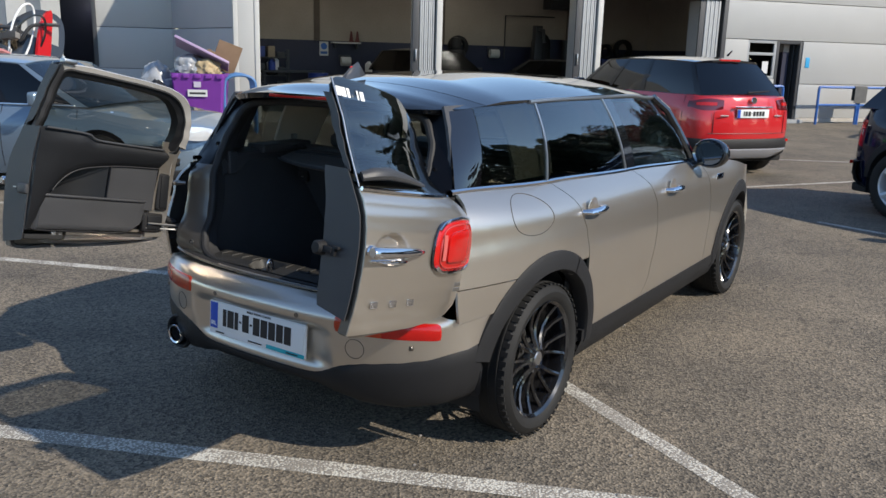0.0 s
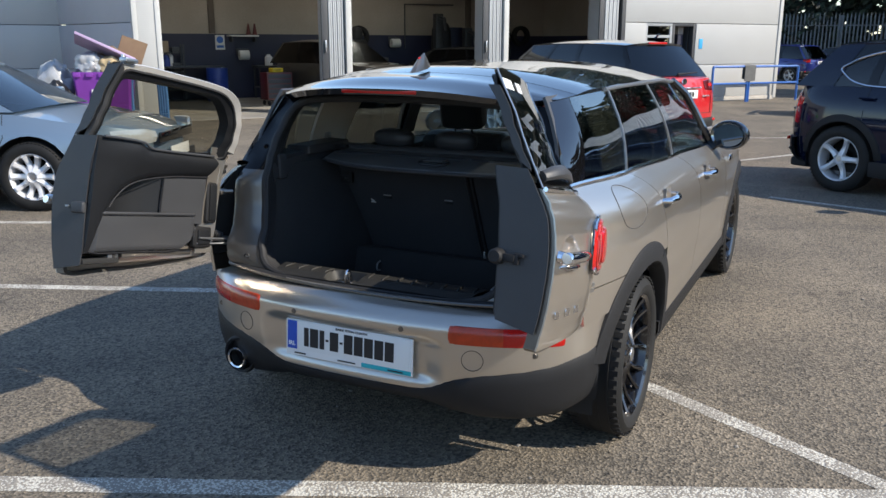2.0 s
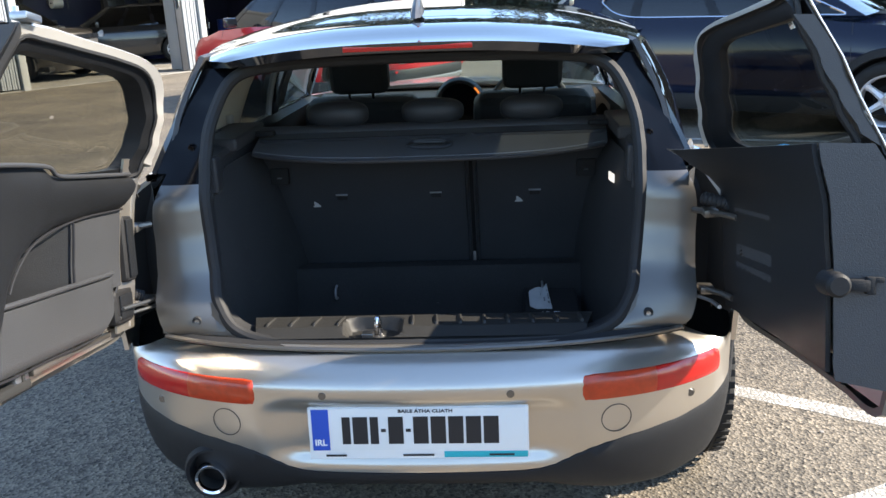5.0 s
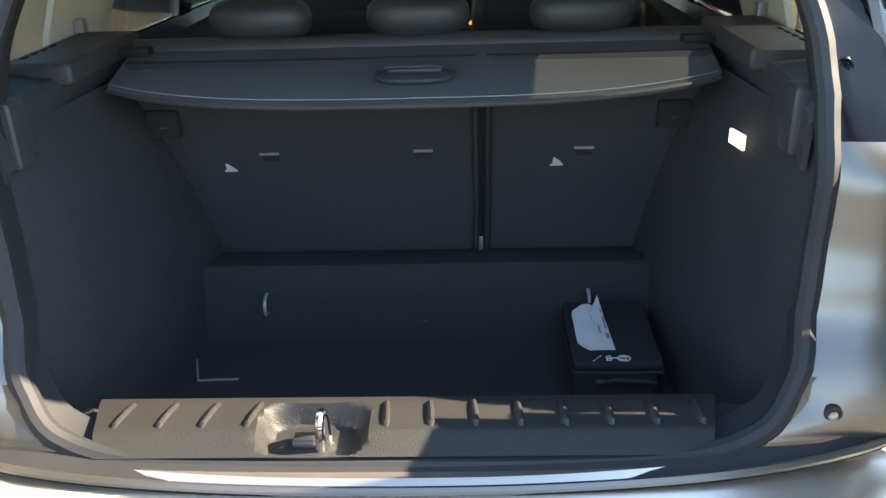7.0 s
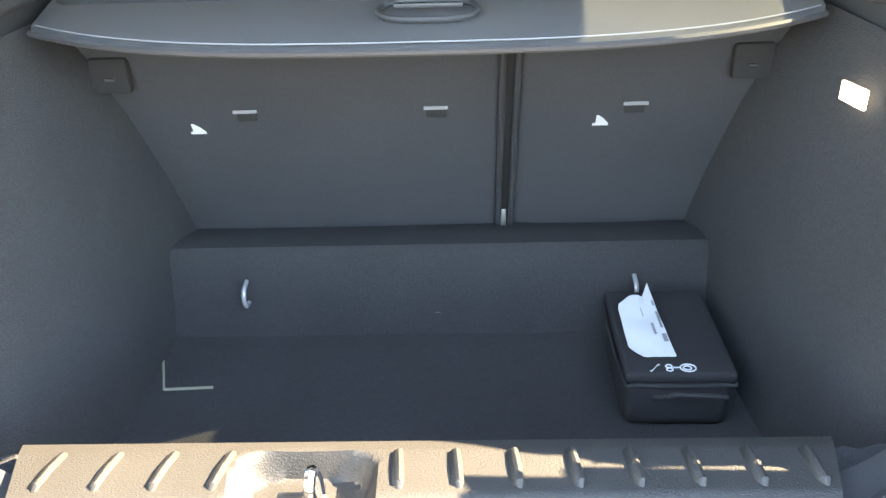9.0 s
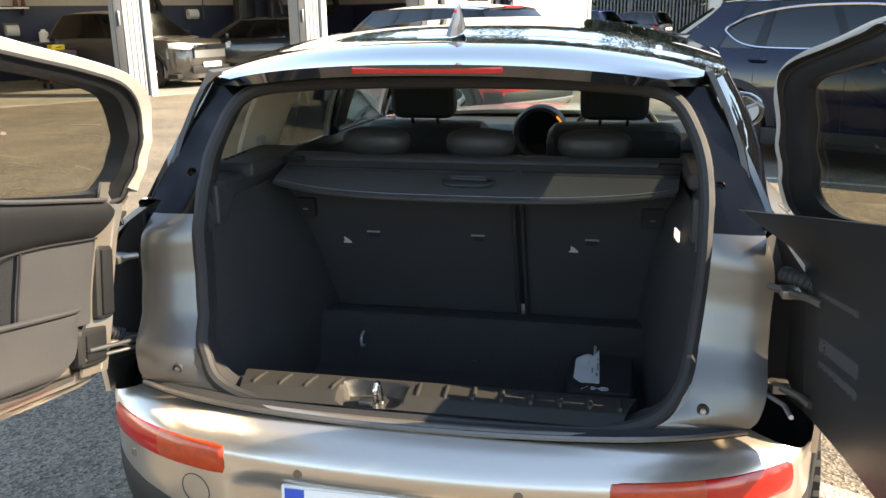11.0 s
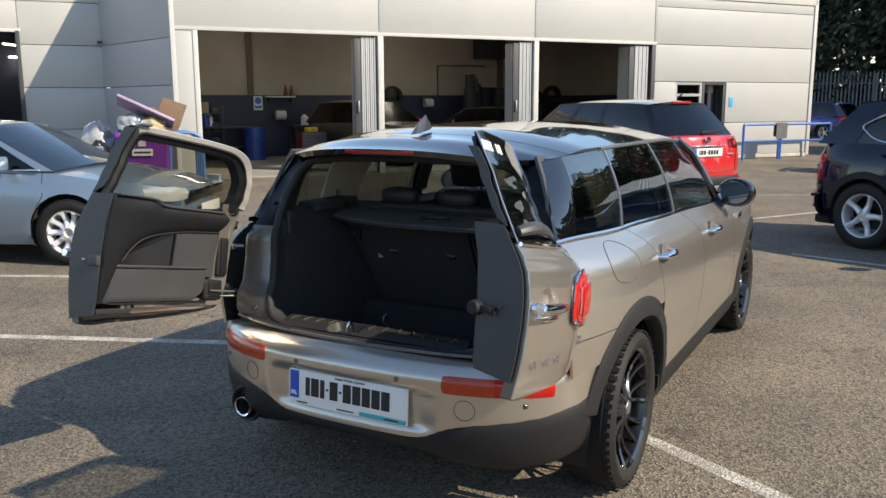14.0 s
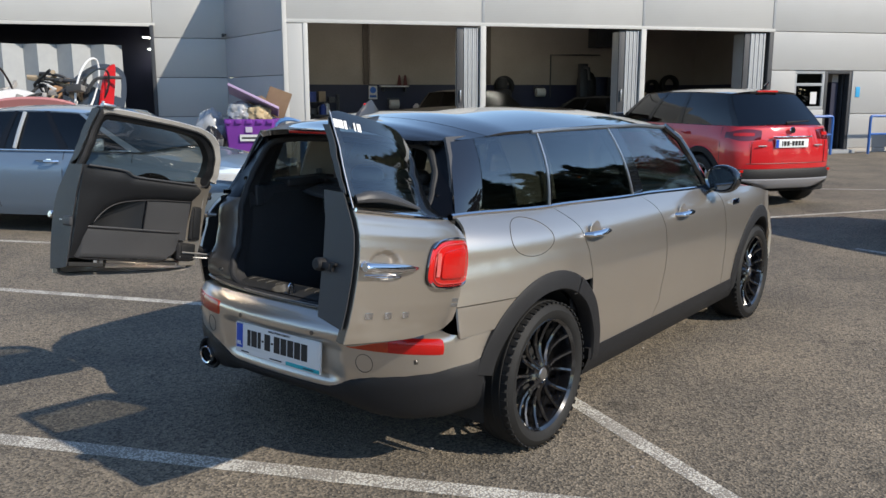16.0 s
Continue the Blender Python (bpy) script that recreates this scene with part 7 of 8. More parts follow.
tail_dress(c, b, 1.775, 0.86, 0.97, 0.42, 0.17, sh, 4.17, lamp_mat=SMOKED, square=(16, 0.36), wiper=[(0.0, 0.13, 1.12), (0.1, 0.11, 1.13), (0.25, 0.12, 1.14), (0.38, 0.15, 1.145)])
part("brake_light", box((0.34, 0.03, 0.025), (0, 0.545, 1.535), 0.005), RED_LENS, c)
part("roof_aerial", tube([(0, 0.6, 1.6), (0, 0.52, 1.66)], [0.018, 0.008], 6), GLOSS_BLACK, c)
c, b, sh, tp = other_car("dark_suv", "very dark blue suv with a chrome window line", pose(1.17, 8.50, 0, 0, 0, heading(-32)), 4.38, 1.81, 1.60, navy, belt=1.09, hood=1.02,
    wheel_r=0.345, wb=(0.86, 3.51), cabin=(0.18, 3.25, 0.58, 2.5), narrow=(0.87, 0.69), square=(11, 0.39), tail=1.04, chrome_line=True, arch_trim=PLASTIC, nose=0.85, pillars=(0.29, 0.57), low=0.25, c_pillar=0.15)
tail_dress(c, b, 1.81, 0.85, 0.92, 0.40, 0.18, sh, 4.38, square=(11, 0.39))
c, b, sh, tp = other_car("blue_saloon", "pale blue-grey saloon parked near the bins", pose(-8.9, 1.98, 0, 0, 0, heading(25)), 4.77, 1.82, 1.39, blue_grey, belt=0.91, hood=0.88,
    wheel_r=0.32, wb=(1.0, 3.71), cabin=(0.55, 3.55, 1.35, 2.75), tail=0.98, spokes=10, nose=0.70)
LAMP_GLASS = mat("headlamp_glass", (0.62, 0.65, 0.68), 0.12, 0.3, coat=1.0)


def head_lamps(car, W, L, z, y_in=0.30, wide=0.40, high=0.14):
    """A pair of headlamps wrapped round the nose."""
    w = W / 2
    for s in (1, -1):
        rows = []
        for j in range(11):
            t = j / 10
            a = lerp(w - wide, w * 0.985, t)
            y = L - 0.02 - 0.10 * t - 0.42 * max(0, t - 0.35) ** 2
            rows.append([(s * a, y + 0.012 - 0.02 * abs(f), z + 0.03 * t + f * high / 2 * (0.7 + 0.3 * math.sin(t * math.pi))) for f in (-1, -0.6, 0, 0.6, 1)])
        part("head_lamp", thick(grid(rows), 0.03), LAMP_GLASS, car, "clear headlamp")
    part("grille", box((W * 0.5, 0.03, 0.10), (0, L - 0.005, z - 0.02), 0.01), GLOSS_BLACK, car)
    part("lower_grille", box((W * 0.6, 0.04, 0.16), (0, L - 0.015, 0.38), 0.02), PLASTIC, car)
    part("front_plate", box((0.52, 0.012, 0.11), (0, L + 0.025, 0.48), 0.003), PLATE_WHITE, car)


head_lamps(c, 1.82, 4.77, 0.66)
for s in (1, -1):
    part("window_line", tube([(s * 0.845, y, z) for y, z in ((0.75, 0.93), (1.4, 0.915), (2.2, 0.912), (3.0, 0.912), (3.45, 0.915))], 0.009, 6), CHROME, c, "bright strip under the side windows")
    part("bright_pillar", tube([(s * 0.835, 2.02, 0.93), (s * 0.76, 2.05, 1.14), (s * 0.665, 2.06, 1.315)], 0.022, 6), silver_trim, c)
    part("handle_bar", tube([(s * 0.885, 1.45, 0.80), (s * 0.925, 1.49, 0.802), (s * 0.925, 1.60, 0.802), (s * 0.885, 1.64, 0.80)], 0.013, 6), CHROME, c)
    part("handle_bar", tube([(s * 0.895, 2.42, 0.80), (s * 0.932, 2.46, 0.802), (s * 0.932, 2.57, 0.802), (s * 0.895, 2.61, 0.80)], 0.013, 6), CHROME, c)
blue_paint = paint("bright_blue_paint", (0.008, 0.02, 0.16), 0.3)
beige_paint = paint("beige_paint", (0.34, 0.30, 0.25), 0.6)
grey_paint = paint("dark_grey_paint", (0.03, 0.032, 0.036), 0.4)
silver_paint = paint("silver_paint", (0.42, 0.44, 0.47), 0.7)
taupe_paint = paint("taupe_paint", (0.06, 0.054, 0.048), 0.5)
black_paint = paint("black_paint", (0.006, 0.006, 0.007), 0.1)
c, b, sh, tp = other_car("blue_crossover", "bright blue crossover parked before the palisade fence", pose(0.15, 34.6, 0, 0, 0, heading(148)), 4.13, 1.77, 1.57, blue_paint, belt=1.0, wheel_r=0.34, wb=(0.8, 3.33), cabin=(0.15, 3.0, 0.6, 2.3), arch_trim=PLASTIC, detail=False)
tail_dress(c, b, 1.77, 0.85, 0.95, 0.36, 0.2, sh, 4.13)
c, b, sh, tp = other_car("small_grey_car", "dark grey small hatchback parked before the fence", pose(2.2, 35.6, 0, 0, 0, heading(148)), 3.55, 1.63, 1.49, grey_paint, belt=0.95, wheel_r=0.29, wb=(0.6, 2.9), cabin=(0.1, 2.7, 0.45, 2.0), detail=False)
tail_dress(c, b, 1.63, 0.75, 0.85, 0.2, 0.2, sh, 3.55, skid=False)
c, b, sh, tp = other_car("silver_car", "silver car with a raised bonnet line before the fence", pose(7.05, 34.0, 0, 0, 0, heading(175)), 4.3, 1.78, 1.46, silver_paint, belt=0.95, wheel_r=0.31, wb=(0.85, 3.45), detail=False)
head_lamps(c, 1.78, 4.3, 0.68)
c, b, sh, tp = other_car("beige_crossover", "beige crossover standing behind the dark suv", pose(4.6, 18.15, 0, 0, 0, heading(176)), 4.13, 1.77, 1.57, beige_paint, belt=1.0, wheel_r=0.34, wb=(0.8, 3.33), cabin=(0.15, 3.0, 0.6, 2.3), arch_trim=PLASTIC)
head_lamps(c, 1.77, 4.13, 0.78)


def in_shop(name, label, x, y, deg, *args, **kw):
    return other_car(name, label, BLD @ pose(x, y, 0.02, 0, 0, deg), *args, **kw)


c, b, sh, tp = in_shop("taupe_suv", "dark taupe suv standing nose out in the workshop", 4.15, 5.3, 200, 4.45, 1.84, 1.62, taupe_paint, belt=1.03, hood=1.05, wheel_r=0.35, wb=(0.85, 3.53), cabin=(0.15, 3.2, 0.55, 2.4), arch_trim=PLASTIC, nose=0.92)
head_lamps(c, 1.84, 4.45, 0.86)
rows = [[(x, 4.455 - 0.12 * abs(x) ** 2, z) for z in (0.62, 0.70, 0.78)] for x in (lerp(-0.45, 0.45, k / 10) for k in range(11))]
part("grille_bars", thick(grid(rows), 0.02), SATIN, c, "bright grille bars")
c, b, sh, tp = in_shop("black_car", "black saloon standing across the second bay", 10.1, 3.1, 60, 4.5, 1.8, 1.45, black_paint, belt=0.93, wheel_r=0.32, wb=(0.9, 3.6))
tail_dress(c, b, 1.8, 0.8, 0.88, 0.3, 0.16, sh, 4.5)

# ---- fence, trees, shed, barriers, bins and clutter ----
LEAF = mat("dark_leaves", (0.016, 0.028, 0.015), 0.65, island=0.8, vary=0.4, scale=1.2)
BARK = mat("bark", (0.09, 0.07, 0.05), 0.9, vary=0.4, scale=8.0, bump=0.6, bump_scale=30.0)
GALV = mat("galvanised_steel", (0.15, 0.165, 0.17), 0.6, 0.4, vary=0.3, scale=3.0)


def tree_mesh(height, spread, leaves, size, seed):
    """A tapered trunk with limbs, and a crown of small leaf clumps with gaps."""
    rng = random.Random(seed)
    trunk = bmesh.new()
    lean = Vector((rng.uniform(-0.3, 0.3), rng.uniform(-0.3, 0.3), 0))
    tube([Vector((0, 0, 0)), lean * 0.3 + Vector((0, 0, height * 0.3)), lean + Vector((0, 0, height * 0.62)), lean * 1.3 + Vector((0, 0, height * 0.9))], [height * 0.022, height * 0.017, height * 0.010, height * 0.003], 8, trunk)
    balls = []
    for k in range(22):
        a, h = rng.uniform(0, 6.283), rng.uniform(0.22, 0.95)
        reach = spread * (1 - 0.65 * max(0, h - 0.45) / 0.5) * rng.uniform(0.45, 1.0)
        tip = Vector((math.cos(a) * reach, math.sin(a) * reach, height * h))
        base = lean * h + Vector((0, 0, height * max(0.12, h - 0.16)))
        tube([base, base.lerp(tip, 0.55) + Vector((0, 0, 0.1 * height * rng.uniform(-0.3, 0.5))), tip], [height * 0.006, height * 0.004, height * 0.0015], 5, trunk)
        balls.append((tip, spread * rng.uniform(0.22, 0.42)))
    crown = bmesh.new()
    for k in range(leaves):
        c, r = balls[rng.randrange(len(balls))]
        d = Vector((rng.gauss(0, 1), rng.gauss(0, 1), rng.gauss(0, 0.8)))
        p = c + d.normalized() * r * rng.uniform(0.3, 1.0) ** 0.5
        if p.z < height * 0.08:
            continue
        n = Vector((rng.gauss(0, 1), rng.gauss(0, 1), rng.gauss(0.6, 1))).normalized()
        u = n.orthogonal().normalized()
        v = n.cross(u)
        q = size * rng.uniform(0.6, 1.4)
        pts = [p + u * q, p + v * q * 0.45 + n * q * 0.1, p - u * q * 0.8, p - v * q * 0.5 + n * q * 0.12]
        crown.faces.new([crown.verts.new(x) for x in pts])
    return trunk, crown


def conifer_mesh(height, spread, leaves, size, seed):
    """A straight trunk with drooping boughs in tiers, drawn up to a thin leading shoot."""
    rng = random.Random(seed)
    trunk, crown = bmesh.new(), bmesh.new()
    tube([Vector((0, 0, 0)), Vector((0.05, 0, height * 0.5)), Vector((0, 0.05, height * 0.99))], [height * 0.02, height * 0.012, height * 0.002], 8, trunk)
    boughs = []
    for k in range(90):
        h = 0.05 + 0.93 * (k + rng.random()) / 90
        a = k * 2.4 + rng.uniform(-0.4, 0.4)
        reach = spread * ((1 - h) ** 0.75 * rng.uniform(0.55, 1.1) + 0.03)
        base = Vector((0, 0, height * h))
        tip = base + Vector((math.cos(a) * reach, math.sin(a) * reach, reach * rng.uniform(-0.15, 0.45)))
        tube([base, base.lerp(tip, 0.6) + Vector((0, 0, -0.06 * reach)), tip], [0.035, 0.02, 0.006], 5, trunk)
        boughs.append((base, tip, reach))
    weigh = [b[2] + 0.25 for b in boughs]
    for base, tip, reach in rng.choices(boughs, weigh, k=leaves):
        f = rng.random() ** 0.6
        p = base.lerp(tip, f) + Vector((rng.gauss(0, 1), rng.gauss(0, 1), rng.gauss(0, 0.8))) * (0.10 + 0.16 * reach * (1 - 0.7 * f))
        way = (tip - base).normalized() + Vector((rng.gauss(0, 0.35), rng.gauss(0, 0.35), rng.uniform(0.1, 0.8)))
        u = way.normalized()
        v = u.orthogonal().normalized()
        v = (v * math.cos(6.283 * rng.random()) + u.cross(v) * math.sin(6.283 * rng.random())).normalized()
        q = size * rng.uniform(0.6, 1.4)
        crown.faces.new([crown.verts.new(x) for x in (p - u * q, p + v * q * 0.35, p + u * q * 1.2, p - v * q * 0.35)])
    return trunk, crown


def tree(name, label, height, spread, leaves, size, seed, m, conifer=False):
    t = thing(name, label, "tree", m, group="trees round the yard")
    trunk, crown = (conifer_mesh if conifer else tree_mesh)(height, spread, leaves, size, seed)
    part("trunk", trunk, BARK, t)
    part("crown", crown, LEAF, t)
    return t


first = tree("tree", "tall dark evergreen behind the palisade fence", 13, 3.6, 5200, 0.17, 3, pose(-6, 43, 0))
second = tree("tree", "broad dark tree behind the palisade fence", 11, 4.2, 5200, 0.17, 8, pose(-1.5, 42, 0))
rng = random.Random(4)
for k, x in enumerate((2.5, 6.0, 9.0, 12.5, 16.0, 20.5)):
    copy_thing((first, second)[k % 2], pose(x, 42 + rng.uniform(-1, 2), 0, 0, 0, rng.uniform(0, 360)))
spruce = tree("tree", "tall dark spruce with a pointed top at the yard's edge", 12.6, 2.4, 9000, 0.22, 12, pose(22.5, 31.0, 0), True)
cypress = tree("tree", "narrow dark cypress with a ragged top at the yard's edge", 10.8, 2.0, 8000, 0.20, 17, pose(23.5, 27.5, 0), True)
for k, (x, y, z) in enumerate(((22.5, 34.0, 0), (24.0, 36.5, -0.6), (21.5, 38.5, 0.4), (23.0, 41.5, -0.5), (20.0, 43.5, 0), (17.0, 45.0, -0.5), (22.5, 24.5, -2.2), (24.0, 21.5, -3.0), (23.0, 18.5, -4.5), (24.0, 15.0, -5.0), (23.0, 11.5, -5.2),
                               (24.0, 8.0, -5.4), (23.0, 4.0, -5.2), (24.0, 0.0, -5.0), (23.0, -4.0, -5.4), (24.0, -8.5, -5.0))):
    copy_thing((spruce, cypress)[k % 2], pose(x, y, z, 0, 0, rng.uniform(0, 360)))


def hedge():
    bm = bmesh.new()
    rg = random.Random(21)
    for k in range(30000):
        x, z = rg.uniform(-14, 28), 9.5 * rg.random() ** 1.25
        y = 41.4 + rg.uniform(-0.9, 1.6)
        n = Vector((rg.gauss(0, 1), rg.gauss(-0.5, 1), rg.gauss(0.4, 1))).normalized()
        u = n.orthogonal().normalized()
        v = n.cross(u)
        q = 0.155 * rg.uniform(0.6, 1.5)
        p = Vector((x, y, z))
        bm.faces.new([bm.verts.new(c) for c in (p + u * q, p + v * q * 0.5, p - u * q, p - v * q * 0.5)])
    for k in range(7000):
        p = Vector((rg.uniform(-20, 36), 46 + rg.uniform(-1, 2), 12.5 * rg.random()))
        n = Vector((rg.gauss(0, 0.5), -1, rg.gauss(0.2, 0.5))).normalized()
        u = n.orthogonal().normalized()
        v, q = n.cross(u), 0.55 * rg.uniform(0.6, 1.4)
        bm.faces.new([bm.verts.new(c) for c in (p + u * q, p + v * q * 0.7, p - u * q, p - v * q * 0.7)])
    solo("undergrowth", bm, LEAF, "dense dark undergrowth behind the fence", "undergrowth", kind="stuff")


hedge()


def palisade():
    f = thing("palisade_fence", "tall galvanised palisade fence before dark trees", "fence", pose(0, 39.0, 0))
    pale = bmesh.new()
    grid([[(-0.034, 0, 0.05), (-0.034, 0, 2.75), (0, 0, 2.92)], [(0, -0.018, 0.05), (0, -0.018, 2.78), (0, -0.012, 2.94)], [(0.034, 0, 0.05), (0.034, 0, 2.75), (0.002, 0, 2.92)]], pale)
    me = mesh_of("pale", thick(pale, 0.004), GALV)
    for k in range(130):
        ob = new("pale", me)
        ob.parent = f
        ob.location = (-8 + k * 0.155, 0, 0)
    for z in (0.5, 2.35):
        part("rail", bx(-8.1, 12.3, 0.02, 0.06, z, z + 0.05, 0.004), GALV, f)
    for k in range(8):
        part("post", bx(-8 + k * 2.85, -7.9 + k * 2.85, 0.06, 0.16, 0, 2.8, 0.006), GALV, f)


palisade()


def shed():
    sh = thing("open_shed", "open-fronted shed with a pale corrugated roof", "shed", pose(2.8, 25.5, 0, 0, 0, -6))
    part("post", bx(0.05, 0.42, 0.0, 0.3, 0.0, 2.75, 0.01), mat("pale_steel", (0.36, 0.375, 0.37), 0.6, vary=0.15, scale=3.0), sh)
    rows = []
    for j in range(343):
        x = lerp(-0.15, 9.0, j / 342)
        z = 0.016 * math.sin(x * 2 * math.pi / 0.16)
        rows.append([(x, -0.5, 2.78 + z), (x, 2.2, 3.75 + z), (x, 5.0, 4.7 + z)])
    part("roof", thick(grid(rows), 0.006), mat("corrugated_sheet", (0.36, 0.38, 0.375), 0.55, 0.2, vary=0.35, scale=0.7), sh, "pale weathered corrugated roof")
    part("beam", bx(0.0, 9.0, -0.42, -0.3, 2.58, 2.75, 0.01), DARK_FRAME, sh)
    part("back_wall", bx(0.0, 9.0, 4.8, 4.9, 0, 4.4), DARK_FRAME, sh)
    part("side_wall", bx(0.0, 0.05, 0.3, 4.8, 0, 3.2), mat("grey_sheet", (0.3, 0.31, 0.3), 0.7), sh)
    for x in (1.6, 3.2, 4.8):
        part("inner_post", bx(x, x + 0.1, 0.2, 0.3, 0, 2.6), DARK_FRAME, sh)
    part("brace", tube([(1.65, 0.25, 1.3), (2.7, 0.25, 2.6)], 0.04, 6), DARK_FRAME, sh)


shed()


def barrier(x0, x1, y=-0.55):
    b = tagged(new("barrier"), "blue painted tubular steel barrier beside the wall", "barrier", group="yard barriers")
    b.matrix_world = BLD
    part("top_rail", tube(spline([(x0, y, 0.0), (x0, y, 0.5), (x0, y, 0.88), (x0 + 0.06, y, 0.95), (x0 + 0.3, y, 0.95), (x1 - 0.3, y, 0.95), (x1 - 0.06, y, 0.95), (x1, y, 0.88), (x1, y, 0.5), (x1, y, 0.0)], 5), 0.035, 10), BLUE_STEEL, b)
    part("mid_rail", tube([(x0, y, 0.5), (x1, y, 0.5)], 0.03, 10), BLUE_STEEL, b)


barrier(13.98, 15.25)
barrier(15.32, 17.2)
barrier(11.6, 12.85)
cloth = bmesh.new()
grid([[(15.1, -0.60, 0.56), (15.1, -0.605, 0.8), (15.1, -0.60, 0.97), (15.1, -0.55, 0.995), (15.1, -0.50, 0.97), (15.1, -0.495, 0.62)], [(15.3, -0.61, 0.55), (15.3, -0.61, 0.8), (15.3, -0.605, 0.98), (15.3, -0.55, 1.0), (15.3, -0.50, 0.97), (15.3, -0.49, 0.6)], [(15.5, -0.595, 0.57), (15.5, -0.60, 0.8), (15.5, -0.60, 0.97), (15.5, -0.55, 0.995), (15.5, -0.50, 0.97), (15.5, -0.5, 0.64)]], cloth)
cl = solo("hanging_mat", thick(cloth, 0.008), mat("grey_cloth", (0.10, 0.10, 0.098), 0.95, vary=0.3, scale=6.0), "grey rubber mat hung over the barrier", "mat")
cl.matrix_world = BLD


def bin_and_rubbish():
    m = pose(-9.93, 7.96, 0, 0, 0, 40) @ Matrix.Diagonal((0.77, 0.82, 1.0, 1.0))
    PURPLE = mat("purple_plastic", (0.17, 0.035, 0.28), 0.45, vary=0.15, scale=3.0)
    b = thing("waste_container", "purple four-wheeled waste container, overfull", "waste bin", m)
    rows = []
    for z, kx, ky in ((0.22, 0.80, 0.78), (0.3, 0.86, 0.84), (0.95, 0.97, 0.96), (1.0, 1.0, 1.0), (1.06, 1.0, 1.0)):
        rows.append([(0.60 * kx * sx, 0.42 * ky * sy, z) for sx, sy in ((-1, -0.9), (-0.93, -1), (0, -1.02), (0.93, -1), (1, -0.9), (1, 0.9), (0.93, 1), (0, 1), (-0.93, 1), (-1, 0.9))])
    part("body", thick(grid(rows, close_u=True), 0.02), PURPLE, b)
    part("floor", bx(-0.48, 0.48, -0.33, 0.33, 0.2, 0.24), PURPLE, b)
    for k in range(5):
        part("rim_notch", bx(-0.56 + k * 0.25, -0.42 + k * 0.25, -0.455, -0.42, 0.98, 1.05, 0.01), PURPLE, b)
    part("label", bx(-0.22, 0.22, -0.428, -0.42, 0.66, 0.78), PAPER, b)
    part("label_mark", bx(-0.18, 0.18, -0.431, -0.428, 0.70, 0.735), TRIM_GREY, b)
    part("label", bx(-0.08, 0.08, -0.430, -0.42, 0.82, 0.92), mat("pale_lilac", (0.45, 0.4, 0.5), 0.6), b)
    for sx in (-1, 1):
        for sy in (-1, 1):
            part("castor", lathe([(-0.03, 0.02), (-0.03, 0.09), (0.03, 0.09), (0.03, 0.02)], 14, at=(sx * 0.42, sy * 0.28, 0.1)), RUBBER, b)
            part("castor_fork", bx(sx * 0.42 - 0.04, sx * 0.42 + 0.04, sy * 0.28 - 0.03, sy * 0.28 + 0.03, 0.12, 0.21), SATIN, b)
    part("lid", box((1.25, 0.86, 0.05), (0.06, -0.02, 1.40), 0.015, turn=Euler((-0.20, 0.36, 0.12)).to_matrix()), mat("pale_purple", (0.33, 0.24, 0.38), 0.5), b, "pale purple lid propped on the rubbish")
    rg = random.Random(5)
    BAG = mat("clear_bag", (0.30, 0.31, 0.33), 0.22, vary=0.5, scale=7.0, coat=0.4)
    CARD = mat("cardboard", (0.17, 0.11, 0.068), 0.9, vary=0.2, scale=6.0)

    def sack(at, r, mtl, label):
        bm = bmesh.new()
        bmesh.ops.create_icosphere(bm, subdivisions=4, radius=1)
        for v in bm.verts:
            k = 1 + 0.22 * noise.noise(v.co * 2.3 + Vector(at)) + 0.10 * noise.noise(v.co * 6 + Vector(at))
            v.co = Vector((v.co.x * r[0] * k, v.co.y * r[1] * k, v.co.z * r[2] * k))
        ob = solo("rubbish_sack", bm, mtl, label, "rubbish sack", group="rubbish in the container")
        ob.matrix_world = m @ pose(*at)
        return ob
    sack((-0.25, 0.0, 1.15), (0.34, 0.36, 0.24), BAG, "clear plastic sack of rubbish in the container")
    sack((0.2, -0.12, 1.12), (0.30, 0.26, 0.2), mat("yellow_foam", (0.38, 0.29, 0.17), 0.8, vary=0.5, scale=9.0), "crumpled yellowish packing in the container")
    sack((-1.05, 0.25, 0.60), (0.42, 0.36, 0.62), BAG, "grey translucent sack standing beside the container")
    sack((-0.9, -0.35, 0.45), (0.30, 0.28, 0.45), mat("black_sack", (0.012, 0.012, 0.014), 0.35), "black sack beside the container")
    for at, size, turn, label in (((0.52, 0.50, 1.34), (0.55, 0.04, 0.55), (0.1, 0.35, 0.3), "brown cardboard sheet leaning on the rubbish"), ((0.05, 0.40, 1.28), (0.42, 0.3, 0.3), (0.3, -0.2, 0.5), "open brown cardboard box on the rubbish")):
        bm = box(size, (0, 0, 0), 0.004)
        ob = solo("cardboard", bm, CARD, label, "cardboard")
        ob.matrix_world = m @ Matrix.LocRotScale(at, Euler(turn), None)
    # blue tube rack beside it
    rk = thing("tube_rack", "blue tubular steel rack standing beside the container", "rack", BLD @ pose(-0.9, -2.3, 0))
    for k in range(4):
        y = 0.28 * k
        part("hoop", tube(spline([(0, y, 0), (0, y, 0.72), (0.05, y, 0.97), (0.28, y, 1.04), (0.51, y, 0.97), (0.56, y, 0.72), (0.56, y, 0)], 5), 0.028, 8), mat("pale_blue_steel", (0.06, 0.16, 0.34), 0.4, vary=0.2, scale=5.0), rk)
    part("tie_bar", tube([(0.0, 0, 0.5), (0.0, 0.84, 0.5)], 0.02, 8), BLUE_STEEL, rk)


bin_and_rubbish()


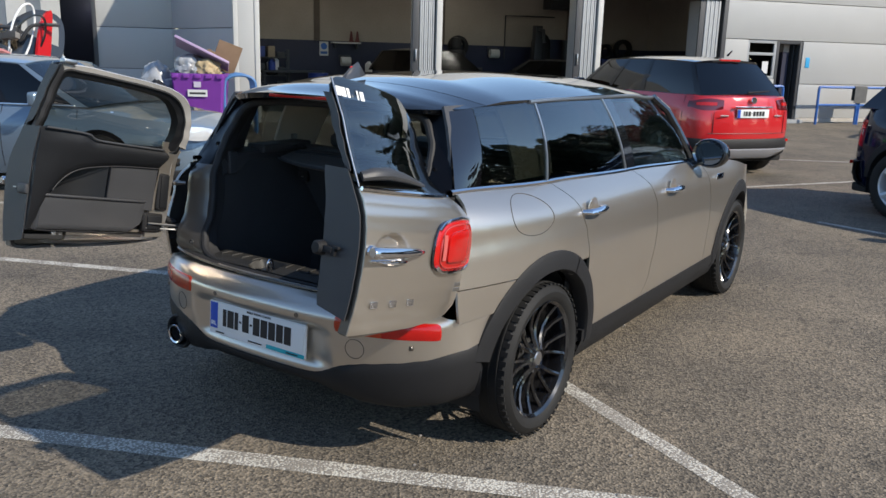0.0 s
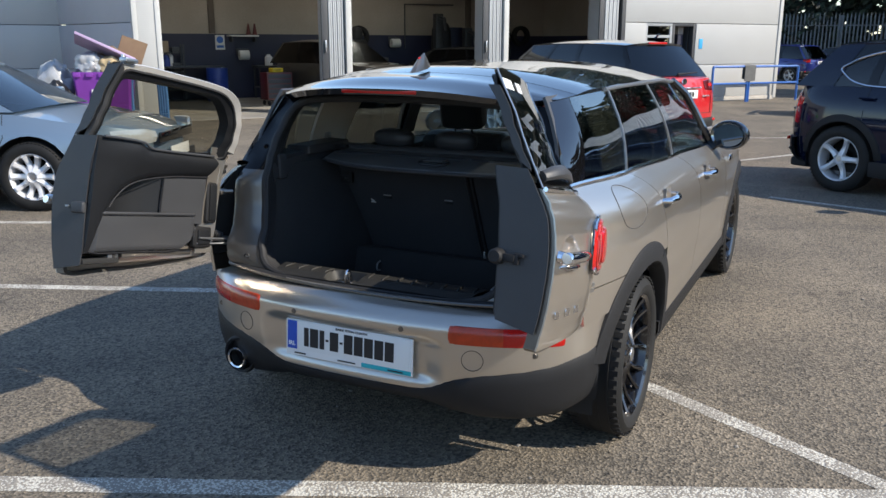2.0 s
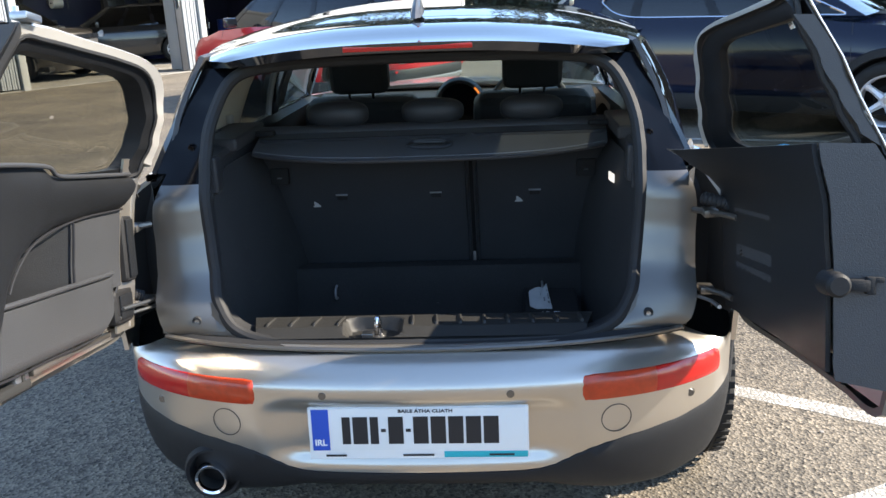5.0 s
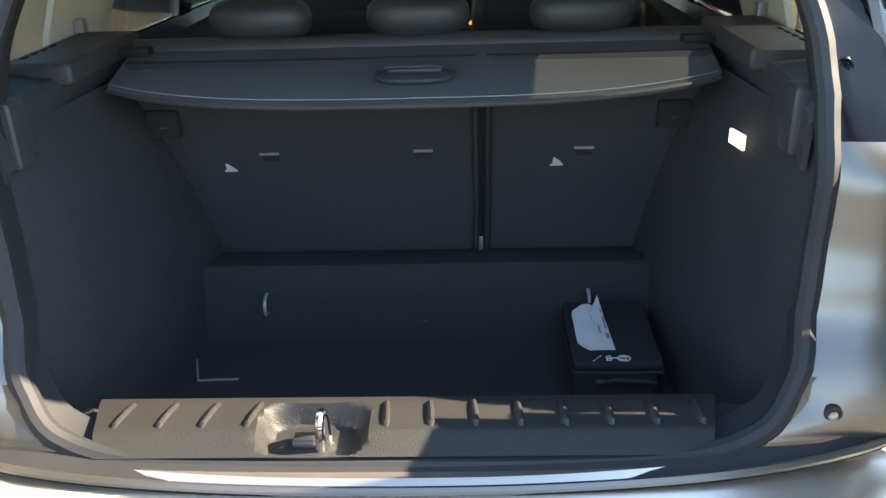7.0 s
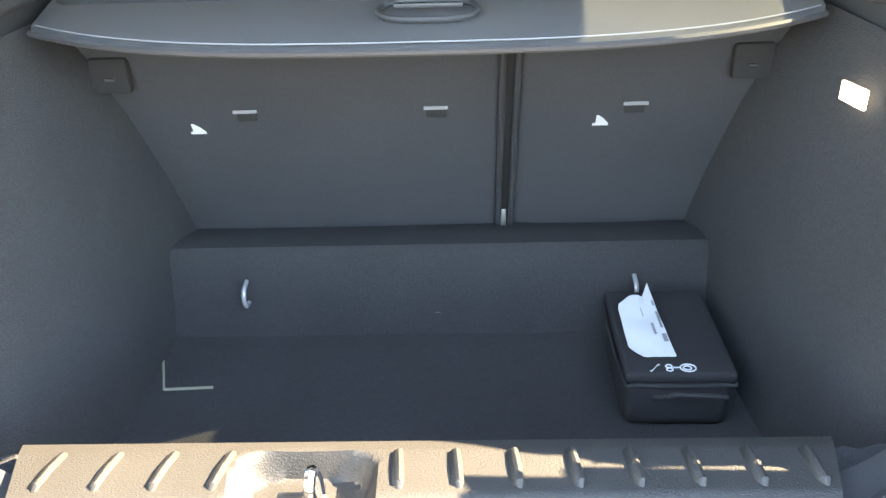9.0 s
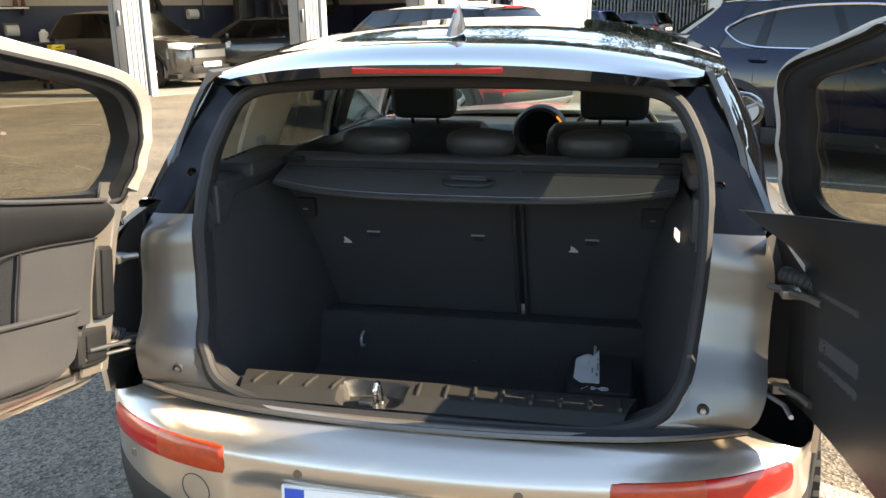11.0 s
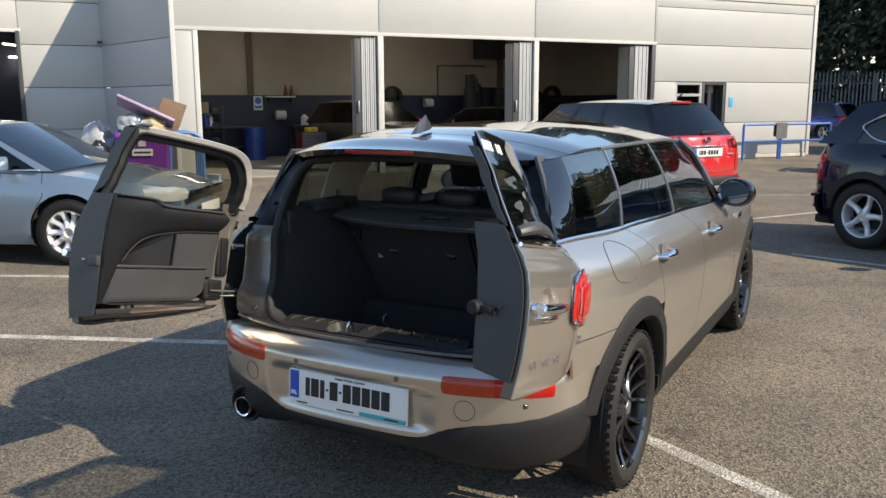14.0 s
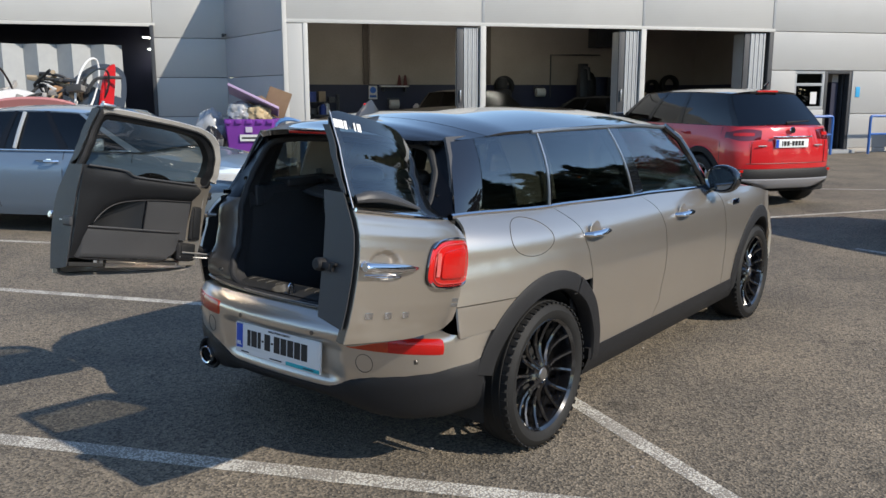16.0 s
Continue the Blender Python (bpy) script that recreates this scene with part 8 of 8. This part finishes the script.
def scrap():
    """Dismantled car panels leaning before the store's folding door."""
    base = BLD @ pose(-5.6, 2.3, 0) @ Matrix.Scale(1.18, 4)
    WHITE = paint("white_paint", (0.72, 0.73, 0.74), 0.0)

    def panel(name, label, pts, hole, at, turn, mtl, t=0.05):
        bm = bmesh.new()
        loop = spline([(x, 0, z) for x, z in pts], 4, True)
        if hole:
            ins = spline([(x, 0, z) for x, z in hole], 4, True)
            grid([loop, ins], bm, close_u=True)
        else:
            bm.faces.new([bm.verts.new(p) for p in loop])
        ob = solo(name, thick(bm, t), mtl, label, "car panel", group="scrapped car panels")
        ob.matrix_world = base @ Matrix.LocRotScale(at, Euler(turn), None)
    door = [(-0.5, 0.1), (-0.55, 0.6), (-0.5, 1.0), (-0.2, 1.45), (0.25, 1.5), (0.5, 1.0), (0.52, 0.5), (0.45, 0.1)]
    hole = [(-0.38, 1.0), (-0.38, 1.02), (-0.34, 1.06), (-0.15, 1.38), (0.2, 1.42), (0.38, 1.05), (0.36, 1.0), (0.0, 0.98)]
    panel("car_door", "white dismantled car door leaning on the pile", door, hole, (-1.5, 0.2, 0.55), (-0.15, 0.1, 0.2), WHITE)
    panel("car_door", "black dismantled car door frame on the pile", door, hole, (0.5, 0.1, 0.5), (-0.2, 0.45, 0.1), black_paint)
    panel("bonnet_panel", "red bonnet panel standing on end in the pile", [(-0.18, 0.0), (-0.22, 0.8), (-0.16, 1.35), (0.02, 1.62), (0.10, 1.5), (0.12, 0.8), (0.10, 0.0)], None, (0.98, -0.3, 0.35), (-0.1, 0.34, 1.0), red)
    panel("wing_panel", "white front wing panel lying on the pile", [(-0.6, 0.0), (-0.4, 0.35), (0.0, 0.5), (0.4, 0.4), (0.6, 0.0), (0.3, 0.1), (0.0, 0.3), (-0.3, 0.1)], None, (-0.5, -0.2, 0.9), (0.2, 0.3, 0.3), WHITE)
    panel("board", "pale grey board leaning against the door", [(-0.45, 0), (-0.45, 1.9), (0.45, 1.9), (0.45, 0)], None, (-2.4, 0.4, 0.0), (-0.15, 0, 0.1), mat("grey_board", (0.32, 0.36, 0.40), 0.7))
    panel("board", "brown wooden board leaning against the door", [(-0.3, 0), (-0.3, 1.45), (0.3, 1.45), (0.3, 0)], None, (0.3, 0.45, 0.0), (-0.15, 0, 0.4), mat("brown_board", (0.22, 0.12, 0.06), 0.8, vary=0.3, scale=5.0))
    panel("bumper_cover", "red and grey bumper cover lying on the pile", [(-0.8, 0.0), (-0.75, 0.25), (-0.3, 0.38), (0.3, 0.38), (0.75, 0.25), (0.8, 0.0), (0.3, 0.1), (-0.3, 0.1)], None, (-0.2, -0.5, 0.9), (0.5, 0.0, 0.1), mat("pink_grey", (0.38, 0.16, 0.16), 0.5), 0.08)
    loop = [(0.0, 0.0), (-0.18, 0.35), (-0.22, 0.8), (-0.10, 1.15), (0.10, 1.2), (0.24, 0.85), (0.2, 0.35)]
    for at, turn, mtl, label in (((-1.55, -0.25, 0.75), (0.1, 0.25, 0.3), WHITE, "white door surround standing in the pile"), ((-0.55, -0.2, 0.85), (0.2, -0.5, 0.5), black_paint, "black seal frame hooked over the pile"),
                                 ((0.45, -0.15, 0.7), (0.15, 0.5, 0.2), black_paint, "bent black frame leaning across the pile"), ((0.55, -0.25, 0.80), (0.1, 0.3, 0.9), WHITE, "white bent hoop beside the red panel")):
        ob = solo("scrap_hoop", tube(spline([(x, 0, z) for x, z in loop], 6, True), 0.020, 8, closed=True), mtl, label, "scrap hoop", group="scrap hoops")
        ob.matrix_world = base @ Matrix.LocRotScale(at, Euler(turn), None)
    rg = random.Random(2)
    for k in range(12):
        pts = [Vector((rg.uniform(-0.4, 0.4), rg.uniform(-0.2, 0.2), rg.uniform(0, 0.5))) for _ in range(4)]
        ob = solo("scrap_hose", tube(spline(pts, 6), rg.uniform(0.02, 0.045), 7), (TRIM_GREY, RUBBER, CARD_TAN)[k % 3], "bent hose among the scrap parts", "hose", group="scrap hoses")
        ob.matrix_world = base @ pose(rg.uniform(-0.3, 1.0), rg.uniform(-0.4, 0.1), 1.0 + 0.3 * rg.random())
    heap = bmesh.new()
    for k in range(60):
        box((rg.uniform(0.08, 0.42), rg.uniform(0.03, 0.16), rg.uniform(0.03, 0.16)), (rg.uniform(-1.8, 1.1), rg.uniform(-0.4, 0.5), rg.uniform(0.3, 1.45)), 0.02, bm=heap, turn=Euler((rg.uniform(-0.5, 0.5), rg.uniform(-0.5, 0.5), rg.uniform(0, 3))).to_matrix())
    ob = solo("scrap_heap", heap, mat("mixed_scrap", (0.26, 0.25, 0.24), 0.6, island=1.0, vary=0.2), "heap of mixed scrap car parts", "scrap", kind="stuff")
    ob.matrix_world = base
    sack = bmesh.new()
    bmesh.ops.create_icosphere(sack, subdivisions=3, radius=0.34)
    for v in sack.verts:
        v.co *= 1 + 0.25 * noise.noise(v.co * 5)
    ob = solo("green_sack", sack, mat("bright_green", (0.08, 0.5, 0.05), 0.5, vary=0.3, scale=6.0), "bright green plastic sack beside the scrap", "sack")
    ob.matrix_world = base @ pose(-2.5, -0.3, 0.95)


CARD_TAN = mat("tan_rubber", (0.28, 0.22, 0.15), 0.7)
scrap()


def workshop_things():
    """Benches, notices and gear inside the bays."""
    def put(ob, x, y, z=0.02, rz=0):
        ob.matrix_world = BLD @ pose(x, y, z, 0, 0, rz)
        return ob
    for x in (1.6, 4.3, 8.4, 10.6):
        w = thing("workbench", "dark steel workbench with gear along the wall", "workbench", BLD @ pose(x, 6.3, 0.02), group="workbenches")
        part("top", bx(-0.9, 0.9, -0.35, 0.35, 0.86, 0.92, 0.01), DARK_FRAME, w)
        for sx in (-0.85, 0.8):
            for sy in (-0.32, 0.27):
                part("leg", bx(sx, sx + 0.05, sy, sy + 0.05, 0, 0.86), DARK_FRAME, w)
        part("shelf", bx(-0.85, 0.85, -0.3, 0.3, 0.3, 0.33), DARK_FRAME, w)
    rg = random.Random(9)
    BLUE_J = mat("blue_jug", (0.02, 0.05, 0.25), 0.4)
    for k in range(14):
        x = rg.choice((1.6, 4.3, 8.4, 10.6)) + rg.uniform(-0.8, 0.8)
        h, r = rg.uniform(0.18, 0.38), rg.uniform(0.06, 0.11)
        mtl = rg.choice((WHITE_PLASTIC, BLUE_J, RUBBER, TRIM_GREY))
        put(solo("canister", lathe([(0, 0.001), (0, r), (h * 0.75, r), (h * 0.9, r * 0.5), (h, r * 0.45), (h, 0.001)], 14, axis="z"), mtl, "plastic fluid canister on a workbench", "canister", group="canisters on benches"), x, 6.25 + rg.uniform(-0.2, 0.2), 0.94)
    n = put(solo("safety_notice", bx(-0.13, 0.13, 0, 0.012, -0.20, 0.20), PAPER, "blue and white safety notice on the navy wall", "notice"), 2.58, 6.77, 1.57)
    part("notice_disc", lathe([(-0.004, 0.001), (-0.004, 0.095), (0, 0.095)], 20, axis="y", at=(0, 0, 0.07)), mat("sign_blue", (0.02, 0.12, 0.45), 0.4), n)
    part("notice_bar", bx(-0.10, 0.10, -0.003, 0, -0.15, -0.08), BLUE_STEEL, n)
    shelf = thing("wall_shelf", "pale wall shelf holding two dark cones", "shelf", BLD @ pose(3.2, 6.62, 1.73))
    part("board", bx(-0.42, 0.42, -0.16, 0.16, 0, 0.04, 0.005), PAPER, shelf)
    part("bracket", bx(-0.34, -0.31, -0.12, 0.17, -0.14, 0, 0.004), DARK_FRAME, shelf)
    part("bracket", bx(0.31, 0.34, -0.12, 0.17, -0.14, 0, 0.004), DARK_FRAME, shelf)
    for x in (0.16, 0.34):
        put(solo("road_cone", lathe([(0, 0.085), (0.025, 0.085), (0.025, 0.065), (0.31, 0.022), (0.31, 0.001)], 16, axis="z"), mat("dark_cone", (0.10, 0.02, 0.02), 0.6), "dark traffic cone on the wall shelf", "cone", group="cones"), 3.2 + x, 6.62, 1.772)
    def tyre_at(x, y, z, r=0.32):
        t = put(solo("spare_tyre", lathe([(-0.09, r * 0.62), (-0.1, r * 0.8), (-0.08, r * 0.97), (0, r), (0.08, r * 0.97), (0.1, r * 0.8), (0.09, r * 0.62), (-0.09, r * 0.62)], 28, axis="y"), TYRE, "black tyre standing on a rack", "tyre", group="spare tyres"), x, y, z)
        return t
    tyre_at(6.6, 6.4, 1.75)
    tyre_at(12.2, 6.3, 1.8)
    tyre_at(11.6, 6.35, 1.72, 0.25)
    for x, w, h in ((8.9, 1.0, 1.5), (9.9, 0.7, 1.1)):
        r = thing("tyre_machine", "dark garage machine standing by the wall", "machine", BLD @ pose(x, 5.55, 0.02), group="garage machines")
        part("cabinet", bx(-w / 2, w / 2, -0.3, 0.3, 0, h * 0.6, 0.03), NAVY, r)
        part("column", bx(-0.12, 0.12, 0.05, 0.28, h * 0.6, h + 0.9, 0.02), DARK_FRAME, r)
        part("arm", tube([(0, 0.1, h + 0.8), (0, -0.25, h + 0.75), (0, -0.35, h + 0.4)], 0.05, 8), DARK_FRAME, r)
    m = thing("tyre_changer", "tall dark machine with a rounded head by the wall", "machine", BLD @ pose(9.2, 6.1, 0.02))
    part("base", bx(-0.35, 0.35, -0.3, 0.3, 0, 0.75, 0.03), DARK_FRAME, m)
    part("head", lathe([(0.75, 0.001), (0.75, 0.30), (1.5, 0.31), (1.95, 0.29), (2.12, 0.21), (2.2, 0.08), (2.21, 0.001)], 24, axis="z"), RUBBER, m)
    m = thing("steel_cabinet", "dark navy steel cabinet by the wall", "cabinet", BLD @ pose(9.75, 6.4, 0.02))
    part("case", bx(-0.24, 0.24, -0.25, 0.3, 0, 2.02, 0.01), NAVY, m)
    part("door", bx(-0.22, 0.22, -0.265, -0.25, 0.08, 1.98, 0.004), NAVY, m)
    m = thing("compressor", "dark compressor on a stand by the wall", "machine", BLD @ pose(6.5, 6.2, 0.02))
    part("stand", bx(-0.3, 0.3, -0.25, 0.25, 0, 1.35, 0.02), NAVY, m)
    part("tank", lathe([(1.35, 0.001), (1.35, 0.24), (1.5, 0.27), (1.62, 0.22), (1.66, 0.001)], 20, axis="z"), RUBBER, m)
    part("motor", lathe([(1.66, 0.16), (1.85, 0.18), (1.97, 0.13), (2.0, 0.001)], 18, axis="z", at=(-0.04, 0, 0)), RUBBER, m)
    lamp = thing("strip_light", "ceiling strip light in the workshop", "lamp", BLD @ pose(6.2, 4.5, 3.55), group="strip lights")
    part("tube", bx(-0.6, 0.6, -0.04, 0.04, 0, 0.04), mat("strip_glow", (0.8, 0.8, 0.8), 0.4, emit=(1, 1, 0.95), emit_power=24.0), lamp)
    part("housing", bx(-0.65, 0.65, -0.06, 0.06, 0.04, 0.10, 0.01), WHITE_PLASTIC, lamp)
    copy_thing(lamp, BLD @ pose(1.5, 4.5, 3.55))
    copy_thing(lamp, BLD @ pose(-3.7, 6.7, 3.05, 0, 0, 62) @ Matrix.Diagonal((0.45, 0.6, 0.45, 1)))
    copy_thing(lamp, BLD @ pose(-3.6, 7.1, 2.75, 0, 0, 62) @ Matrix.Diagonal((0.45, 0.6, 0.45, 1)))
    put(solo("wall_pipe", tube([(0, 0, 0), (0, 0, 1.32), (0.8, 0, 1.33), (1.68, 0.0, 1.33)], 0.02, 8), TRIM_GREY, "grey pipe running up the cream wall", "pipe"), 8.25, 6.72, 1.4)
    heater = thing("wall_heater", "dark grey box heater hung high on the wall", "heater", BLD @ pose(9.95, 6.45, 2.95))
    part("case", bx(-0.42, 0.42, -0.3, 0.33, 0, 0.62, 0.02), DARK_FRAME, heater)
    for k in range(6):
        part("louvre", bx(-0.36, 0.36, -0.315, -0.30, 0.06 + 0.09 * k, 0.11 + 0.09 * k, 0.004), TRIM_GREY, heater)
    ROLL = mat("paper_roll", (0.5, 0.5, 0.47), 0.9)
    for x, y, z in ((3.17, 6.5, 1.22), (7.85, 6.55, 1.56)):
        r = thing("paper_towel_roll", "cream paper towel roll on a wall bracket", "towel roll", BLD @ pose(x, y, z), group="towel rolls")
        part("roll", lathe([(-0.14, 0.03), (-0.14, 0.13), (0.14, 0.13), (0.14, 0.03)], 20, axis="x"), ROLL, r)
        part("bracket", bx(-0.17, 0.17, 0.10, 0.16, -0.02, 0.18, 0.01), DARK_FRAME, r)
    for x, y in ((2.2, 5.6), (9.5, 4.9), (12.4, 5.5)):
        d = thing("oil_drum", "dark blue steel oil drum on the workshop floor", "drum", BLD @ pose(x, y, 0.02), group="oil drums")
        part("shell", lathe([(0.0, 0.001), (0.0, 0.28), (0.28, 0.28), (0.29, 0.292), (0.30, 0.28), (0.58, 0.28), (0.59, 0.292), (0.60, 0.28), (0.88, 0.28), (0.88, 0.262), (0.87, 0.001)], 24, axis="z"), BLUE_J, d)
        part("bung", lathe([(0.87, 0.03), (0.89, 0.03), (0.89, 0.001)], 10, axis="z", at=(0.15, 0.05, 0)), SATIN, d)
    for x, y in ((3.23, 3.5), (7.3, 5.2)):
        t = thing("tool_trolley", "dark red tool trolley on castors", "tool trolley", BLD @ pose(x, y, 0.02, 0, 0, 8), group="tool trolleys")
        part("case", bx(-0.34, 0.34, -0.22, 0.22, 0.14, 0.81, 0.015), mat("dark_red_steel", (0.10, 0.012, 0.012), 0.4, vary=0.2, scale=5.0), t)
        for k in range(5):
            part("drawer", bx(-0.31, 0.31, -0.232, -0.22, 0.18 + 0.122 * k, 0.28 + 0.122 * k, 0.004), DARK_FRAME, t)
        for sx in (-0.28, 0.28):
            for sy in (-0.16, 0.16):
                part("castor", lathe([(-0.02, 0.01), (-0.02, 0.06), (0.02, 0.06), (0.02, 0.01)], 12, at=(sx, sy, 0.06)), RUBBER, t)
    for x, n in ((1.0, 3), (5.3, 4), (11.3, 3)):
        f = thing("parts_rack", "dark steel parts rack with boxes", "rack", BLD @ pose(x, 6.45, 0.02), group="parts racks")
        for z in (0.25, 0.75, 1.25):
            part("shelf", bx(-0.5, 0.5, -0.22, 0.22, z, z + 0.03), DARK_FRAME, f)
            for k in range(n):
                h = rg.uniform(0.14, 0.34)
                xx = -0.42 + 0.84 * (k + 0.5) / n
                part("parts_box", bx(xx - 0.10, xx + 0.10, -0.18, 0.12, z + 0.03, z + 0.03 + h, 0.008), rg.choice((TRIM_GREY, RUBBER, CARD_TAN, BLUE_J, DARK_FRAME)), f)
        for sx in (-0.5, 0.46):
            for sy in (-0.22, 0.18):
                part("upright", bx(sx, sx + 0.04, sy, sy + 0.04, 0, 1.5), DARK_FRAME, f)
    # yellow box added on the trolley in place of a dark car's yellow plate
    case = put(solo("tool_case", bx(-0.15, 0.15, -0.10, 0.10, 0, 0.11, 0.02), mat("yellow_plastic", (0.75, 0.5, 0.02), 0.4), "yellow plastic box on a tool trolley, standing in for a yellow number plate", "tool case"), 3.23, 3.5, 0.832, 15)
    part("lid_seam", bx(-0.152, 0.152, -0.102, 0.102, 0.066, 0.07), INK, case)
    part("grip", tube([(-0.05, -0.10, 0.055), (-0.05, -0.125, 0.055), (0.05, -0.125, 0.055), (0.05, -0.10, 0.055)], 0.008, 6), INK, case)


workshop_things()
pk = thing("litter_packet", "flattened blue paper packet lying on the asphalt", "litter", pose(2.78, 5.6, 0.0, 0, 0, -20))
bm = grid([[(-0.16, -0.05, 0.005), (-0.08, -0.05, 0.02), (0.06, -0.05, 0.012), (0.17, -0.05, 0.006)], [(-0.15, 0.0, 0.02), (-0.06, 0.0, 0.045), (0.06, 0.0, 0.03), (0.16, 0.0, 0.02)], [(-0.13, 0.06, 0.005), (-0.05, 0.06, 0.03), (0.06, 0.06, 0.02), (0.15, 0.06, 0.006)]])
part("packet", thick(bm, 0.002), mat("bright_blue_paper", (0.02, 0.22, 0.55), 0.5, vary=0.3, scale=20.0), pk)


def pebbles():
    rg = random.Random(31)
    bm = bmesh.new()
    for k in range(150):
        x, y = rg.uniform(-2.5, 4.0), rg.uniform(-1.4, 4.0)
        r = rg.uniform(0.003, 0.010)
        one = bmesh.new()
        bmesh.ops.create_icosphere(one, subdivisions=1, radius=r)
        for v in one.verts:
            v.co.z *= 0.6
            v.co *= 1 + 0.3 * noise.noise(v.co * 200 + Vector((x, y, 0)))
        merge(bm, one, Matrix.Translation((x, y, r * 0.4)))
    solo("loose_chippings", bm, mat("chipping", (0.22, 0.20, 0.175), 0.9, island=0.6), "loose pale stone chippings on the asphalt", "gravel", kind="stuff")


pebbles()
